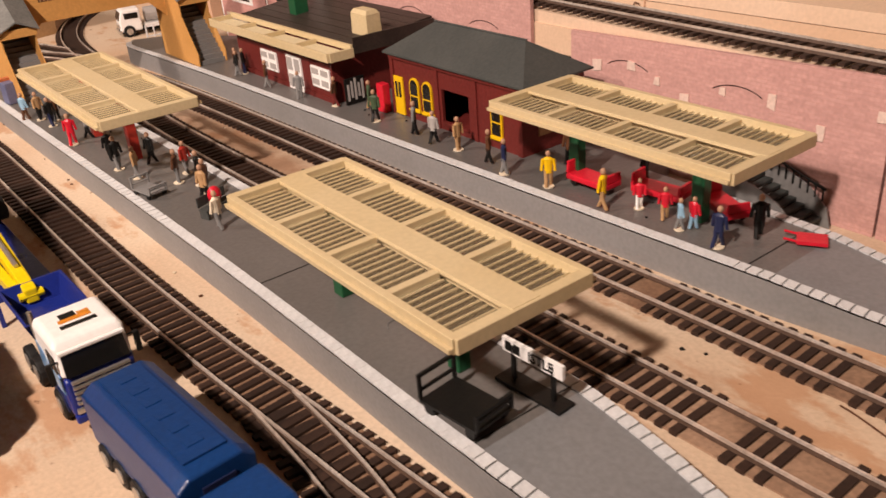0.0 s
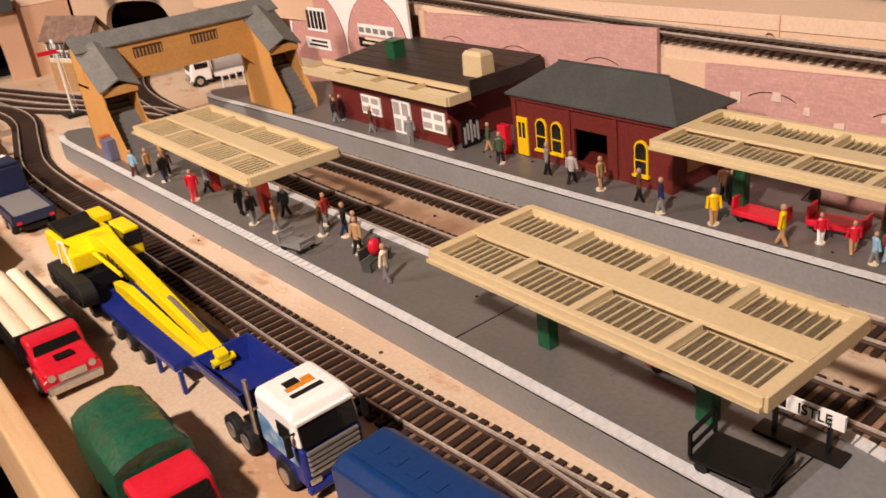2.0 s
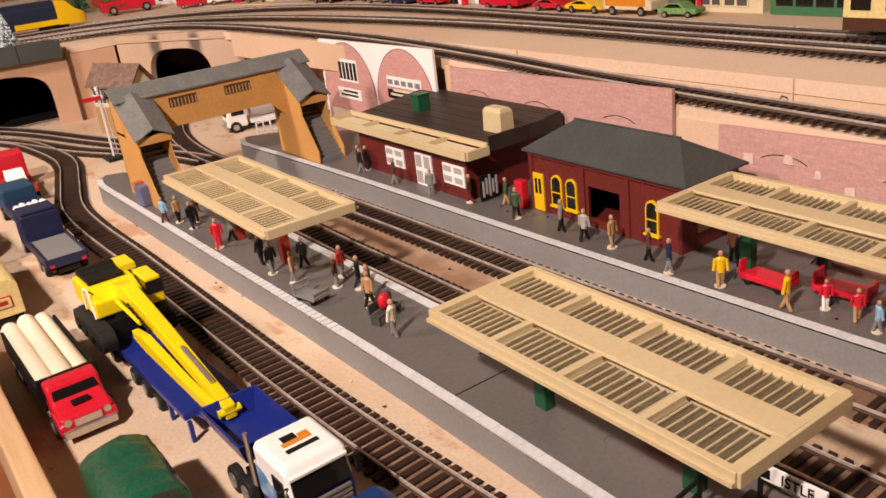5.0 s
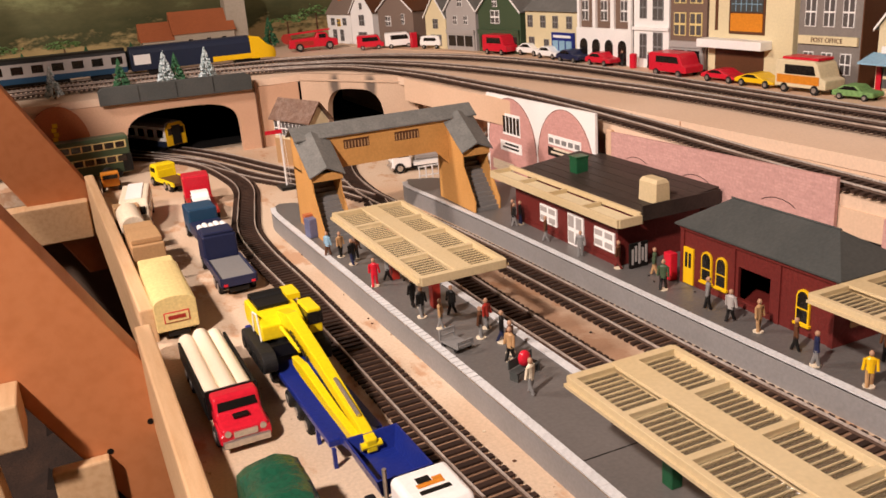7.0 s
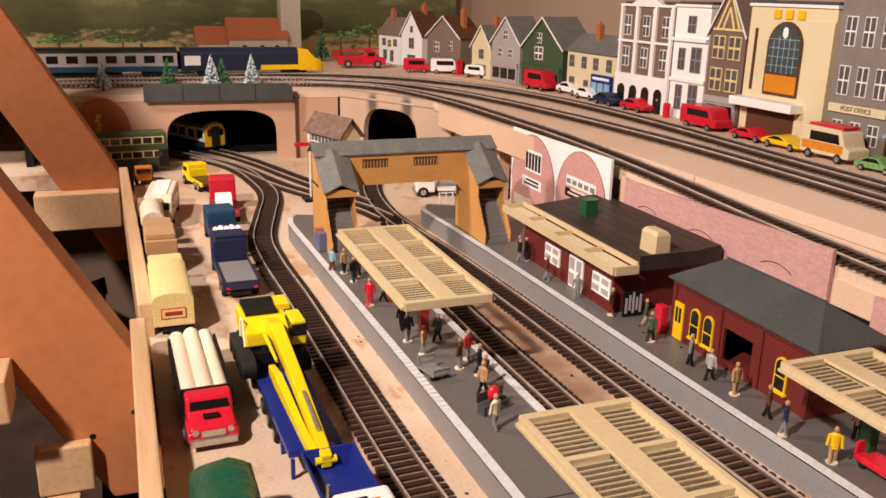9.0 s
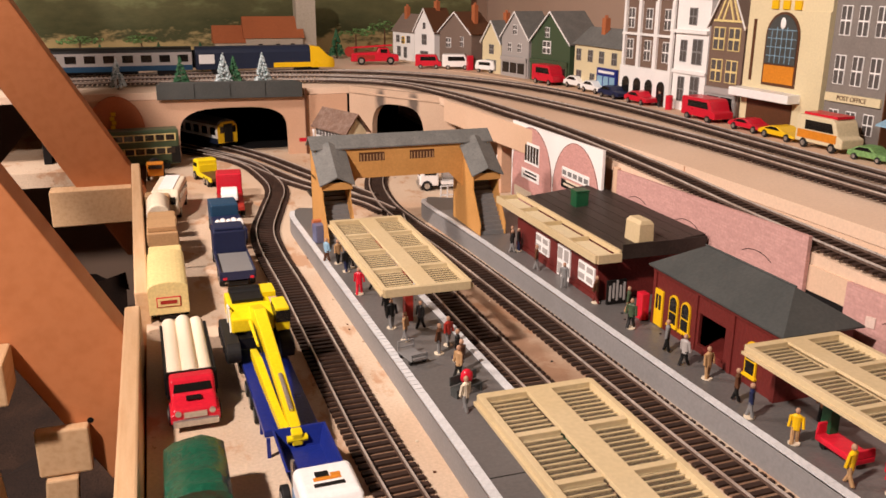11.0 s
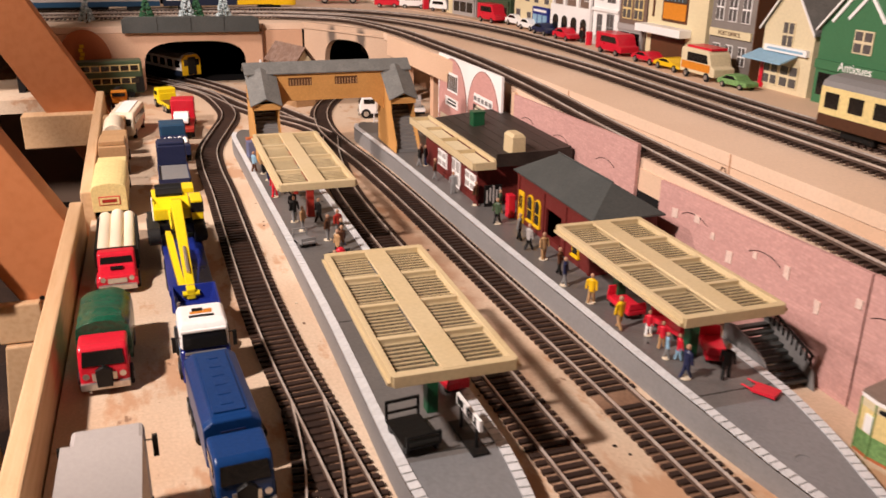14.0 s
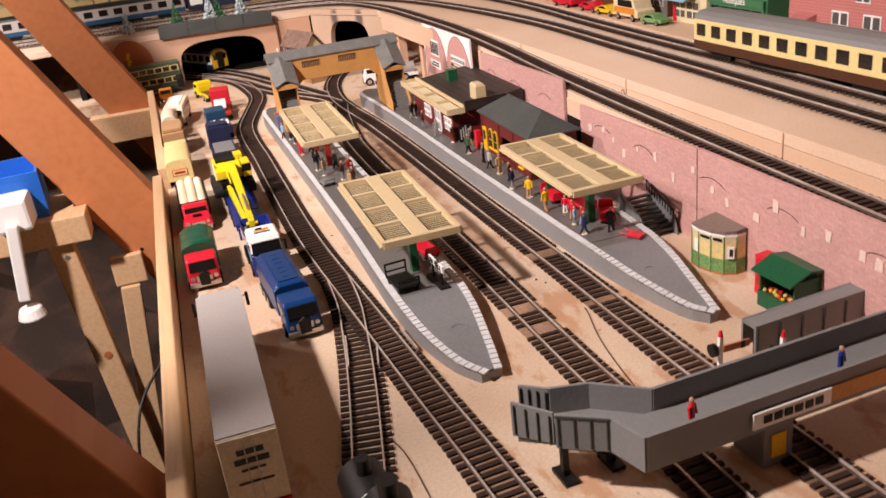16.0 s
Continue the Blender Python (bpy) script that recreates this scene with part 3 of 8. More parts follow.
def track(pts, label, single=True, gaps=(), pitch=0.0067, keep=None, bed=False):
    root = thing("track", label, "track", kind="structure")
    line = curve_points(pts, 0.006)
    for side in (-1, 1):
        web, head = [], []
        for p, h in line:
            s = Vector((h.y, -h.x, 0)).normalized() * side
            c = p + s * 0.00875
            web.append([tuple(c + s * a + Vector((0, 0, z))) for a, z in ((-0.0008, 0.0019), (0.0008, 0.0019), (0.0003, 0.0036), (-0.0003, 0.0036))])
            head.append([tuple(c + s * a + Vector((0, 0, z))) for a, z in ((-0.00048, 0.0035), (0.00048, 0.0035), (0.00048, 0.0046), (-0.00048, 0.0046))])
        low, top = Mesh(), Mesh()
        low.loft(web)
        top.loft(head)
        rail = part("rail", low, "railweb", root)
        part("rail_head", top, "rail", rail, "worn silver rail head")
    if bed:
        strip = Mesh()
        strip.loft([[tuple(p + Vector((h.y, -h.x, 0)).normalized() * a + Vector((0, 0, z))) for a, z in ((-0.0145, 0.0001), (0.0145, 0.0001), (0.0142, 0.0005), (-0.0142, 0.0005))] for p, h in line])
        part("track_bed", strip, "bed", root)
    rest = Mesh()
    for p, h in curve_points(pts, pitch):
        if any(abs(p.y - g) < 0.0052 for g in gaps):
            continue
        if keep and not keep(p):
            continue
        if single and -0.45 < p.y < 0.78:
            ob = new("sleeper", SLEEPER)
            ob.parent = root
            ob.matrix_basis = Matrix.Translation(p) @ pose(0, 0, 0, 0, 0, math.degrees(math.atan2(-h.x, h.y)) + random.uniform(-0.8, 0.8))
        else:
            s, d = Vector((h.y, -h.x, 0)).normalized() * 0.015, Vector((h.x, h.y, 0)).normalized() * 0.0017
            v = [p + a * s + b * d + Vector((0, 0, z)) for z in (0, 0.0019) for b in (-1, 1) for a in (-1, 1)]
            rest.add(v, [(0, 2, 3, 1), (4, 5, 7, 6), (0, 1, 5, 4), (2, 6, 7, 3), (0, 4, 6, 2), (1, 3, 7, 5)])
    if rest.v:
        tagged(part("sleepers", rest, "sleeper", root), kind="stuff")
    return root


T1 = [(0.016, -0.6), (0.010, -0.35), (0.0, -0.2), (-0.008, -0.11), (-0.021, 0.05), (-0.029, 0.15), (-0.0335, 0.25), (-0.036, 0.4), (-0.0375, 0.5), (-0.0405, 0.6), (-0.037, 0.68), (-0.018, 0.77), (-0.001, 0.85), (0.0, 0.92),
      (-0.016, 1.03), (-0.055, 1.11), (-0.14, 1.22)]
T1B = [(x, y, -0.0004) for x, y in ((-0.112, -0.6), (-0.089, -0.35), (-0.075, -0.24), (-0.0585, -0.155), (-0.049, -0.107), (-0.0395, -0.053), (-0.031, 0.004), (-0.0275, 0.03), (-0.0255, 0.06), (-0.0247, 0.09))]
T2 = [(0.104, -0.6), (0.0965, -0.25), (0.090, -0.14), (0.087, 0.0), (0.084, 0.15), (0.081, 0.29), (0.079, 0.40), (0.081, 0.5), (0.094, 0.62), (0.108, 0.70)]
T3 = [(0.164, -0.6), (0.152, -0.25), (0.1475, -0.13), (0.1435, 0.02), (0.137, 0.2), (0.131, 0.4), (0.124, 0.55), (0.113, 0.68), (0.112, 0.76), (0.124, 0.85), (0.15, 0.93), (0.19, 1.0), (0.27, 1.09)]
T4 = [(0.106, 0.72), (0.091, 0.773), (0.052, 0.85), (0.022, 0.92), (-0.008, 1.02), (-0.045, 1.11), (-0.11, 1.22)]
T5 = [(0.1, 0.795), (0.075, 0.88), (0.048, 0.962), (0.018, 1.06), (-0.015, 1.14), (-0.06, 1.22)]
track(T1, "brown sleepered track with worn silver rails beside the island platform", bed=True)
track(T1B, "siding track curving away at a turnout", keep=lambda p: p.y < 0.09)
track(T2, "track with brown sleepers between the platforms", bed=True, gaps=(-0.035, -0.068))
track(T3, "track with brown sleepers along the far platform", bed=True, gaps=(-0.052, 0.045))
track(T4, "track crossing towards the wide tunnel mouth", single=False)
track(T5, "second track into the wide tunnel mouth", single=False)
track(R_PTS, "branch track falling along the top of the pink wall", single=False)
track(U2_PTS, "inner track of the upper level", single=False)
track(U1_PTS, "outer track of the upper level before the street", single=False)
# turnout blades, check rails and the point motor cover
sw = thing("turnout_rails", "dull crossing rails and blades of the turnout", "turnout", kind="structure")
for a, b in (((-0.0015, -0.02, 0.0032), (0.0012, -0.055, 0.0032)), ((-0.0405, -0.012, 0.0032), (-0.0475, -0.055, 0.0032)), ((-0.0235, -0.038, 0.0032), (-0.0285, -0.062, 0.0032))):
    part("check_rail", Mesh().beam(a, b, 0.0011, 0.0026), "rail", sw)
solo("point_motor", Mesh().box(-0.012, 0.012, -0.005, 0.005, 0, 0.004), "black", "small black point motor beside the turnout", "point motor", bevel=0.0008, at=(-0.062, 0.07, 0), rz=10)

# ---- platforms ----
STONES = {}


def stone_mesh(length):
    if length not in STONES:
        STONES[length] = Mesh().box(-0.0001, 0.0052, -length / 2, length / 2, 0, 0.0009).data("edging_stone")
        STONES[length].materials.append(M["stone"])
    return STONES[length]


def platform(name, outline, edges, label, ramp_from, ramp_to, low):
    """A grey top on an upright side; the near end falls away as a ramp; white stones along the edges."""
    root = thing(name, label, "platform", kind="structure")

    def top(y):
        return 0.017 if y > ramp_from else 0.017 + (low - 0.017) * min(1, (ramp_from - y) / (ramp_from - ramp_to))

    bm = Mesh()
    n = len(outline)
    bm.add([(x, y, 0) for x, y in outline] + [(x, y, top(y) - 0.001) for x, y in outline], [(i, (i + 1) % n, n + (i + 1) % n, n + i) for i in range(n)])
    part("side_wall", bm, "pside", root)
    data = bpy.data.meshes.new("surface")
    b = bmesh.new()
    vs = [b.verts.new((x, y, 0.0168)) for x, y in outline]
    f = b.faces.new(vs)
    bmesh.ops.triangulate(b, faces=[f])
    for cut in [ramp_from] + [ramp_from + (ramp_to - ramp_from) * k / 4 for k in range(1, 4)]:
        bmesh.ops.bisect_plane(b, geom=list(b.verts) + list(b.edges) + list(b.faces), plane_co=(0, cut, 0), plane_no=(0, 1, 0))
    for v in b.verts:
        v.co.z = top(v.co.y)
    bmesh.ops.recalc_face_normals(b, faces=b.faces)
    if sum(q.normal.z for q in b.faces) < 0:
        bmesh.ops.reverse_faces(b, faces=b.faces)
    b.to_mesh(data)
    b.free()
    data.materials.append(M["platform"])
    data.materials.append(M["rampgrey"])
    for q in data.polygons:
        q.material_index = 1 if q.center.y < ramp_from else 0
    part("surface", data, "platform", root, "grey deck with a paler ramped end")
    for pts, side, until in edges:
        for p, h in curve_points(pts, 0.0056):
            near = p.y < until or (side > 0 and name == "island_platform" and 0.25 < p.y < 0.46)
            ob = new("edging_stone", stone_mesh(0.0048 if near else 0.0055))
            ob.parent = root
            slope = math.atan2(top(p.y + 0.003) - top(p.y - 0.003), 0.006) * (1 if h.y > 0 else -1)
            ob.matrix_basis = Matrix.Translation((p.x, p.y, top(p.y) - 0.0002 + random.uniform(0, 0.00012))) @ pose(0, 0, 0, 0, 0, math.degrees(math.atan2(-h.x, h.y)) + (180 if side < 0 else 0)) @ pose(0, 0, 0, math.degrees(slope) * side, 0, 0)
    return root


L_EDGE = [(0.027, -0.112), (0.016, -0.092), (0.007, -0.056), (0.0025, -0.02), (0.0005, 0.02), (0.0, 0.155), (-0.003, 0.31), (-0.0065, 0.44), (-0.010, 0.58), (-0.012, 0.665), (-0.009, 0.69)]
R_EDGE = [(0.0415, -0.110), (0.0475, -0.075), (0.0545, -0.022), (0.0555, 0.045), (0.0545, 0.24), (0.052, 0.39), (0.049, 0.52), (0.047, 0.58)]
isl = [(p.x, p.y) for p, h in curve_points(L_EDGE, 0.012)] + [(0.003, 0.706), (0.018, 0.70), (0.036, 0.66)] + [(p.x, p.y) for p, h in curve_points(R_EDGE, 0.012)][::-1]
platform("island_platform", isl, [(L_EDGE, 1, 0.0), (R_EDGE, -1, 0.05)], "grey island platform with white edging stones and a ramped end", 0.0, -0.11, 0.0075)
F_EDGE = [(0.1905, -0.117), (0.180, -0.101), (0.170, -0.055), (0.1655, -0.02), (0.1625, 0.013), (0.157, 0.15), (0.153, 0.25), (0.149, 0.38), (0.145, 0.5), (0.140, 0.6), (0.135, 0.68), (0.139, 0.70)]
B_EDGE = [(0.1985, -0.115), (0.207, -0.075), (0.216, -0.03), (0.2205, 0.02), (0.222, 0.07)]
far = [(p.x, p.y) for p, h in curve_points(F_EDGE, 0.012)] + [(0.15, 0.712), (0.175, 0.70), (0.235, 0.62), (0.2575, 0.57), (0.2575, 0.125), (0.2225, 0.118)] + [(p.x, p.y) for p, h in curve_points(B_EDGE, 0.012)][::-1]
platform("far_platform", far, [(F_EDGE, 1, 0.013), (B_EDGE, -1, 0.2)], "grey main platform with white edging and a ramped end", 0.0, -0.117, 0.0085)
for x0, x1, y in ((0.0, 0.055, 0.154), (0.001, 0.055, 0.004), (0.163, 0.222, 0.012)):
    solo("platform_joint", Mesh().box(x0, x1, y, y + 0.0007, 0.0165, 0.01715), "black", "dark joint line between platform sections", "joint", kind="structure")

# ---- pink retaining wall, arch board ----
def wall_piece(name, y0, y1, tops, label, mat="wallpink", x=0.259):
    """An upright board with a top that rises or falls along its length."""
    bm = Mesh()
    ys = [y0 + (y1 - y0) * i / (len(tops) - 1) for i in range(len(tops))]
    bm.loft([[(x, y, 0), (x + 0.003, y, 0), (x + 0.003, y, z), (x, y, z)] for y, z in zip(ys, tops)])
    return solo(name, bm, mat, label, "wall", kind="structure")


wall_piece("pink_wall_far", 0.2425, 0.487, (0.0925, 0.0865), "pink brick-paper retaining wall behind the station")
wall_piece("pink_wall_middle", 0.003, 0.206, (0.0795, 0.074), "pink brick-paper wall with pale worn patches")
wall_piece("pink_wall_near", -0.60, 0.0015, (0.083, 0.080), "pink brick-paper wall with pale worn patches")
# sheet added behind the gap, its colour standing in for the shade there
solo("wall_gap_board", Mesh().box(0.2625, 0.265, 0.2, 0.25, 0.0, 0.056), "dark", "near-black sheet painting the shade in the gap between two wall boards", "board", kind="structure")
solo("gap_fascia", Mesh().box(0.2622, 0.2635, 0.2062, 0.2423, 0.0562, 0.0735), "fascia", "tan edge of the ramp in the gap between wall boards", "fascia", kind="structure")
solo("wall_pillar", Mesh().box(0.2595, 0.2635, 0.4885, 0.497, 0, 0.088), "fascia", "tan upright strip between wall and arch board", "pillar", kind="structure", bevel=0.001)
trim = thing("wall_arch_lines", "dark drawn arches and pale patches on the pink wall", "wall trim", kind="structure")
for yc, zc, r in ((0.16, 0.051, 0.02), (0.085, 0.05, 0.02), (-0.018, 0.049, 0.021), (-0.10, 0.05, 0.021), (-0.19, 0.05, 0.021), (0.29, 0.058, 0.02), (0.375, 0.058, 0.02), (0.45, 0.06, 0.018)):
    bm = Mesh()
    pts = [(0.2586, yc + r * math.cos(a), zc + 0.55 * r * math.sin(a)) for a in [math.radians(40 + 100 * i / 9) for i in range(10)]]
    for a, b in zip(pts, pts[1:]):
        bm.rod(a, b, 0.00022, 4)
    part("arch_line", bm, "black", trim)
rnd = random.Random(4)
for i in range(19):
    y, z = -0.27 + 0.0255 * i + rnd.uniform(-0.007, 0.007), 0.054 + rnd.uniform(-0.010, 0.009)
    a, b = rnd.uniform(0.0020, 0.0034), rnd.uniform(0.0024, 0.0044)
    poly = [(y + dy * a + rnd.uniform(-0.0007, 0.0007), z + dz * b + rnd.uniform(-0.0008, 0.0008)) for dy, dz in ((-1, -1), (1, -1), (1, 1), (-1, 1))]
    part("worn_patch", Mesh().prism(poly, "x", 0.2584, 0.2592), "patch", trim)

board = thing("arch_board", "white card board printed with two pink brick arches and signs", "arch board", at=(0.249, 0.5, 0.0))
part("card", Mesh().prism([(-0.003, 0.0), (0.207, 0.0), (0.207, 0.1005), (-0.003, 0.103)], "x", 0, 0.0025), "cardwhite", board)
for yc, w, top in ((0.152, 0.051, 0.0995), (0.048, 0.049, 0.1)):
    poly = [(yc - w, 0.0)] + [(yc + w * math.cos(a), 0.047 + (top - 0.047) * math.sin(a)) for a in [math.pi - math.pi * i / 20 for i in range(21)]] + [(yc + w, 0.0)]
    arch = part("brick_arch", Mesh().prism(poly, "x", -0.0006, 0.0), "brickarch", board, "pink brick arch panel")
    part("arch_outline", Mesh().loft([[(-0.0008, y, z), (-0.0002, y, z), (-0.0002, y + 0.0004, z + 0.0004), (-0.0008, y + 0.0004, z + 0.0004)] for y, z in poly[1:-1]]), "brown", arch)
for y0, y1, z0, z1, mat in ((0.132, 0.169, 0.060, 0.083, "white"), (0.130, 0.176, 0.042, 0.053, "white"), (0.149, 0.195, 0.018, 0.029, "paper"), (0.019, 0.076, 0.0635, 0.0735, "white"), (0.024, 0.077, 0.0525, 0.061, "black"),
                            (0.04, 0.07, 0.034, 0.046, "green")):
    sgn = part("sign_panel", Mesh().box(-0.0012, -0.0004, y0, y1, z0, z1), mat, board)
    if mat == "white" and z0 > 0.055:
        for k in range(5):
            w = (y1 - y0) / 5
            part("dark_pane", Mesh().box(-0.0016, -0.001, y0 + w * (k + 0.16), y0 + w * (k + 0.84), z0 + 0.0025, z1 - 0.003), "grey" if y0 < 0.1 else "window", sgn)
    else:
        for k in range(2):
            part("writing_bar", Mesh().box(-0.0016, -0.001, y0 + 0.006, y1 - 0.006 - 0.005 * k, z0 + 0.003 + 0.004 * k, z0 + 0.005 + 0.004 * k), "black" if mat == "white" else "paper", sgn)

# ---- tunnel portals ----
def soot_material():
    """Tan stone paint with two smoky smears rising past the shoulders of the arch."""
    m = material("sooty_stone", (0.52, 0.37, 0.26), 0.8, var=0.08, second=(0.42, 0.29, 0.20), second_scale=9)
    n, l = m.node_tree.nodes, m.node_tree.links
    tc, b = n["Texture Coordinate"], n["Principled BSDF"]
    src = b.inputs["Base Color"].links[0].from_socket
    nz = n.new("ShaderNodeTexNoise")
    nz.inputs["Scale"].default_value, nz.inputs["Detail"].default_value = 60, 4
    l.new(tc.outputs["Object"], nz.inputs["Vector"])
    for cx in (0.066, 0.132):
        mp = n.new("ShaderNodeMapping")
        mp.vector_type = "TEXTURE"
        mp.inputs["Location"].default_value, mp.inputs["Scale"].default_value = (cx, 0, 0.082), (0.013, 1, 0.026)
        l.new(tc.outputs["Object"], mp.inputs[0])
        g = n.new("ShaderNodeTexGradient")
        g.gradient_type = "SPHERICAL"
        l.new(mp.outputs[0], g.inputs[0])
        k = n.new("ShaderNodeMath")
        k.operation = "MULTIPLY"
        l.new(g.outputs["Fac"], k.inputs[0])
        l.new(nz.outputs[0], k.inputs[1])
        r = n.new("ShaderNodeMapRange")
        r.inputs[1].default_value, r.inputs[2].default_value, r.inputs[4].default_value = 0.0, 0.3, 0.85
        l.new(k.outputs[0], r.inputs[0])
        mx = n.new("ShaderNodeMix")
        mx.data_type = "RGBA"
        l.new(r.outputs[0], mx.inputs[0])
        l.new(src, mx.inputs[6])
        mx.inputs[7].default_value = (0.06, 0.05, 0.045, 1)
        src = mx.outputs[2]
    l.new(src, b.inputs["Base Color"])
    return m


def arch_wall(name, length, height, thick, arches, mat, label):
    """An upright wall along x from 0, with round-topped openings (centre, half width, spring height, crown height)."""
    root = thing(name, label, "tunnel portal", kind="structure")
    bm = Mesh()
    xs = [0.0]
    for c, w, s, k in arches:
        bm.box(xs[-1], c - w, 0, thick, 0, height)
        n = 18
        for i in range(n):
            a0, a1 = math.pi - math.pi * i / n, math.pi - math.pi * (i + 1) / n
            e = 0.62
            def q(a):
                cs, sn = math.cos(a), math.sin(a)
                return c + w * math.copysign(abs(cs) ** e, cs), s + (k - s) * abs(sn) ** e
            (xa, za), (xb, zb) = q(a0), q(a1)
            bm.loft([[(xa, y, za), (xb, y, zb), (xb, y, height), (xa, y, height)] for y in (0, thick)])
        xs.append(c + w)
    bm.box(xs[-1], length, 0, thick, 0, height)
    part("portal_wall", bm, mat, root)
    return root


p1 = arch_wall("tunnel_portal_wide", 0.375, 0.0875, 0.012, [(0.206, 0.078, 0.03, 0.0735)], "portal", "salmon painted portal with one wide rounded tunnel mouth")
p1.matrix_basis = pose(-0.232, 1.10, 0)
bm = Mesh()
poly = [(-0.131, 0.0885), (-0.131, 0.108), (-0.125, 0.1125), (0.065, 0.111), (0.074, 0.107), (0.074, 0.0865)]
bm.prism(poly, "y", 1.090, 1.097)
solo("parapet", bm, "slate", "dark grey curved parapet above the wide tunnel mouth", "parapet", kind="structure", bevel=0.0006)
for x in (0.02, -0.03, -0.08):
    solo("parapet_joint", Mesh().box(x, x + 0.0006, 1.0895, 1.0905, 0.089, 0.1105), "black", "joint in the grey parapet", "joint", kind="structure")
solo("portal_buttress", Mesh().box(0.078, 0.081, 1.094, 1.0995, 0, 0.0975), "brown", "dark upright joint strip beside the tunnel mouth", "strip", kind="structure")
solo("portal_arch_picture", Mesh().prism([(-0.225, 0.02)] + [(-0.188 + 0.038 * math.cos(a), 0.045 + 0.05 * math.sin(a)) for a in [math.pi - math.pi * i / 16 for i in range(17)]] + [(-0.15, 0.02)], "y", 1.096, 1.0995), "terracotta", "reddish brown blank arch on the portal wall", "blank arch", kind="structure")
bm = Mesh()
for i in range(4):
    bm.box(-0.196 + 0.002 * (i % 2), -0.190 + 0.002 * (i % 2), 1.0945, 1.0955, 0.05 + i * 0.006, 0.055 + i * 0.006)
solo("arch_emblem", bm, "yellow", "small yellow emblem on the blank arch", "emblem")
M["sooty"] = soot_material()
p2 = arch_wall("tunnel_portal_single", 0.212, 0.0995, 0.01, [(0.100, 0.052, 0.03, 0.080)], "sooty", "tan stone portal with a single track tunnel mouth and soot above")
p2.matrix_basis = pose(0.146, 1.098, 0, 0, 0, math.degrees(math.atan2(-0.183, 0.109)))
part("coping", Mesh().box(0.0, 0.212, -0.002, 0.0, 0.090, 0.0925), "portalstone", p2)
# boards added inside the tunnels; the darkness there is put into their colour
solo("tunnel_lining", Mesh().box(-0.28, 0.32, 1.45, 1.47, 0, 0.0875), "dark", "added near-black board painting the darkness at the back of the tunnels", "board", kind="structure")
solo("tunnel_side", Mesh().box(-0.29, -0.28, 1.12, 1.45, 0, 0.0875), "dark", "added near-black board painting the darkness at the side of the tunnels", "board", kind="structure")
solo("tunnel_roof_lining", Mesh().box(-0.28, 0.32, 1.13, 1.45, 0.082, 0.0875), "dark", "added near-black board painting the darkness under the deck in the tunnels", "board", kind="structure")
solo("tunnel_floor_lining", Mesh().box(-0.28, 0.32, 1.16, 1.45, 0.0, 0.0012), "dark", "added near-black sheet painting the darkness on the tunnel floor", "board", kind="structure")


# ---- canopies ----
def canopy(x0, x1, y0, y1, posts, postmat, label, n_bays=4):
    """A flat plastic awning: fascias, a wide middle plank, cross beams, glazing bars and clear panes, on posts."""
    root = thing("platform_canopy", label, "canopy", at=((x0 + x1) / 2, (y0 + y1) / 2, 0.017), group="station canopies")
    w, ln, t, b = (x1 - x0) / 2, (y1 - y0) / 2, 0.045, 0.0400
    for s in (-1, 1):
        part("fascia", Mesh().box(s * (w - 0.0006) - 0.0016, s * (w - 0.0006) + 0.0016, -ln, ln, b - 0.0008, t), "cream", root, bevel=0.0003)
        part("gutter_strip", Mesh().box(s * (w + 0.0018) - 0.0007, s * (w + 0.0018) + 0.0007, -ln, ln, b + 0.0002, b + 0.0018), "cream", root)
        part("end_fascia", Mesh().box(-w, w, s * (ln - 0.0012) - 0.0024, s * (ln - 0.0012) + 0.0024, b - 0.0008, t - 0.0001), "cream", root, bevel=0.0003)
    part("middle_plank", Mesh().box(-0.0062, 0.0062, -ln, ln, t - 0.0016, t + 0.0002), "cream", root, bevel=0.0002)
    part("under_beam", Mesh().box(-0.003, 0.003, -ln + 0.003, ln - 0.003, b - 0.001, t - 0.0018), "cream", root)
    bay = 2 * ln / n_bays
    for i in range(1, n_bays):
        for s in (-1, 1):
            part("cross_beam", Mesh().box(min(s * 0.006, s * (w - 0.001)), max(s * 0.006, s * (w - 0.001)), -ln + bay * i - 0.0017, -ln + bay * i + 0.0017, b, t - 0.0008), "cream", root, bevel=0.0003)
    for i in range(n_bays):
        for s in (-1, 1):
            a0, a1 = sorted((s * 0.0062, s * (w - 0.001)))
            for k in range(1, 10):
                y = -ln + bay * i + bay * k / 10
                part("glazing_bar", Mesh().prism([(y - 0.00026, b + 0.0017), (y + 0.00026, b + 0.0017), (y + 0.0002, b + 0.0023), (y - 0.0002, b + 0.0023)], "x", a0, a1), "cream", root)
            pane = part("glass_pane", Mesh().box(a0, a1, -ln + bay * i + 0.0012, -ln + bay * (i + 1) - 0.0012, b + 0.0014, b + 0.0017), "hazyglass", root)
            pane.visible_shadow = False
    for px, py in posts:
        post = part("post", Mesh().box(px - (x0 + x1) / 2 - 0.003, px - (x0 + x1) / 2 + 0.003, py - (y0 + y1) / 2 - 0.0035, py - (y0 + y1) / 2 + 0.0035, 0, b - 0.001), postmat, root, bevel=0.0005)
        q = (px - (x0 + x1) / 2, py - (y0 + y1) / 2)
        part("post_bracket", Mesh().prism([(q[0] - 0.013, b - 0.0005), (q[0] + 0.013, b - 0.0005), (q[0] + 0.003, b - 0.008), (q[0] - 0.003, b - 0.008)], "y", q[1] - 0.0012, q[1] + 0.0012), postmat, post)
    return root


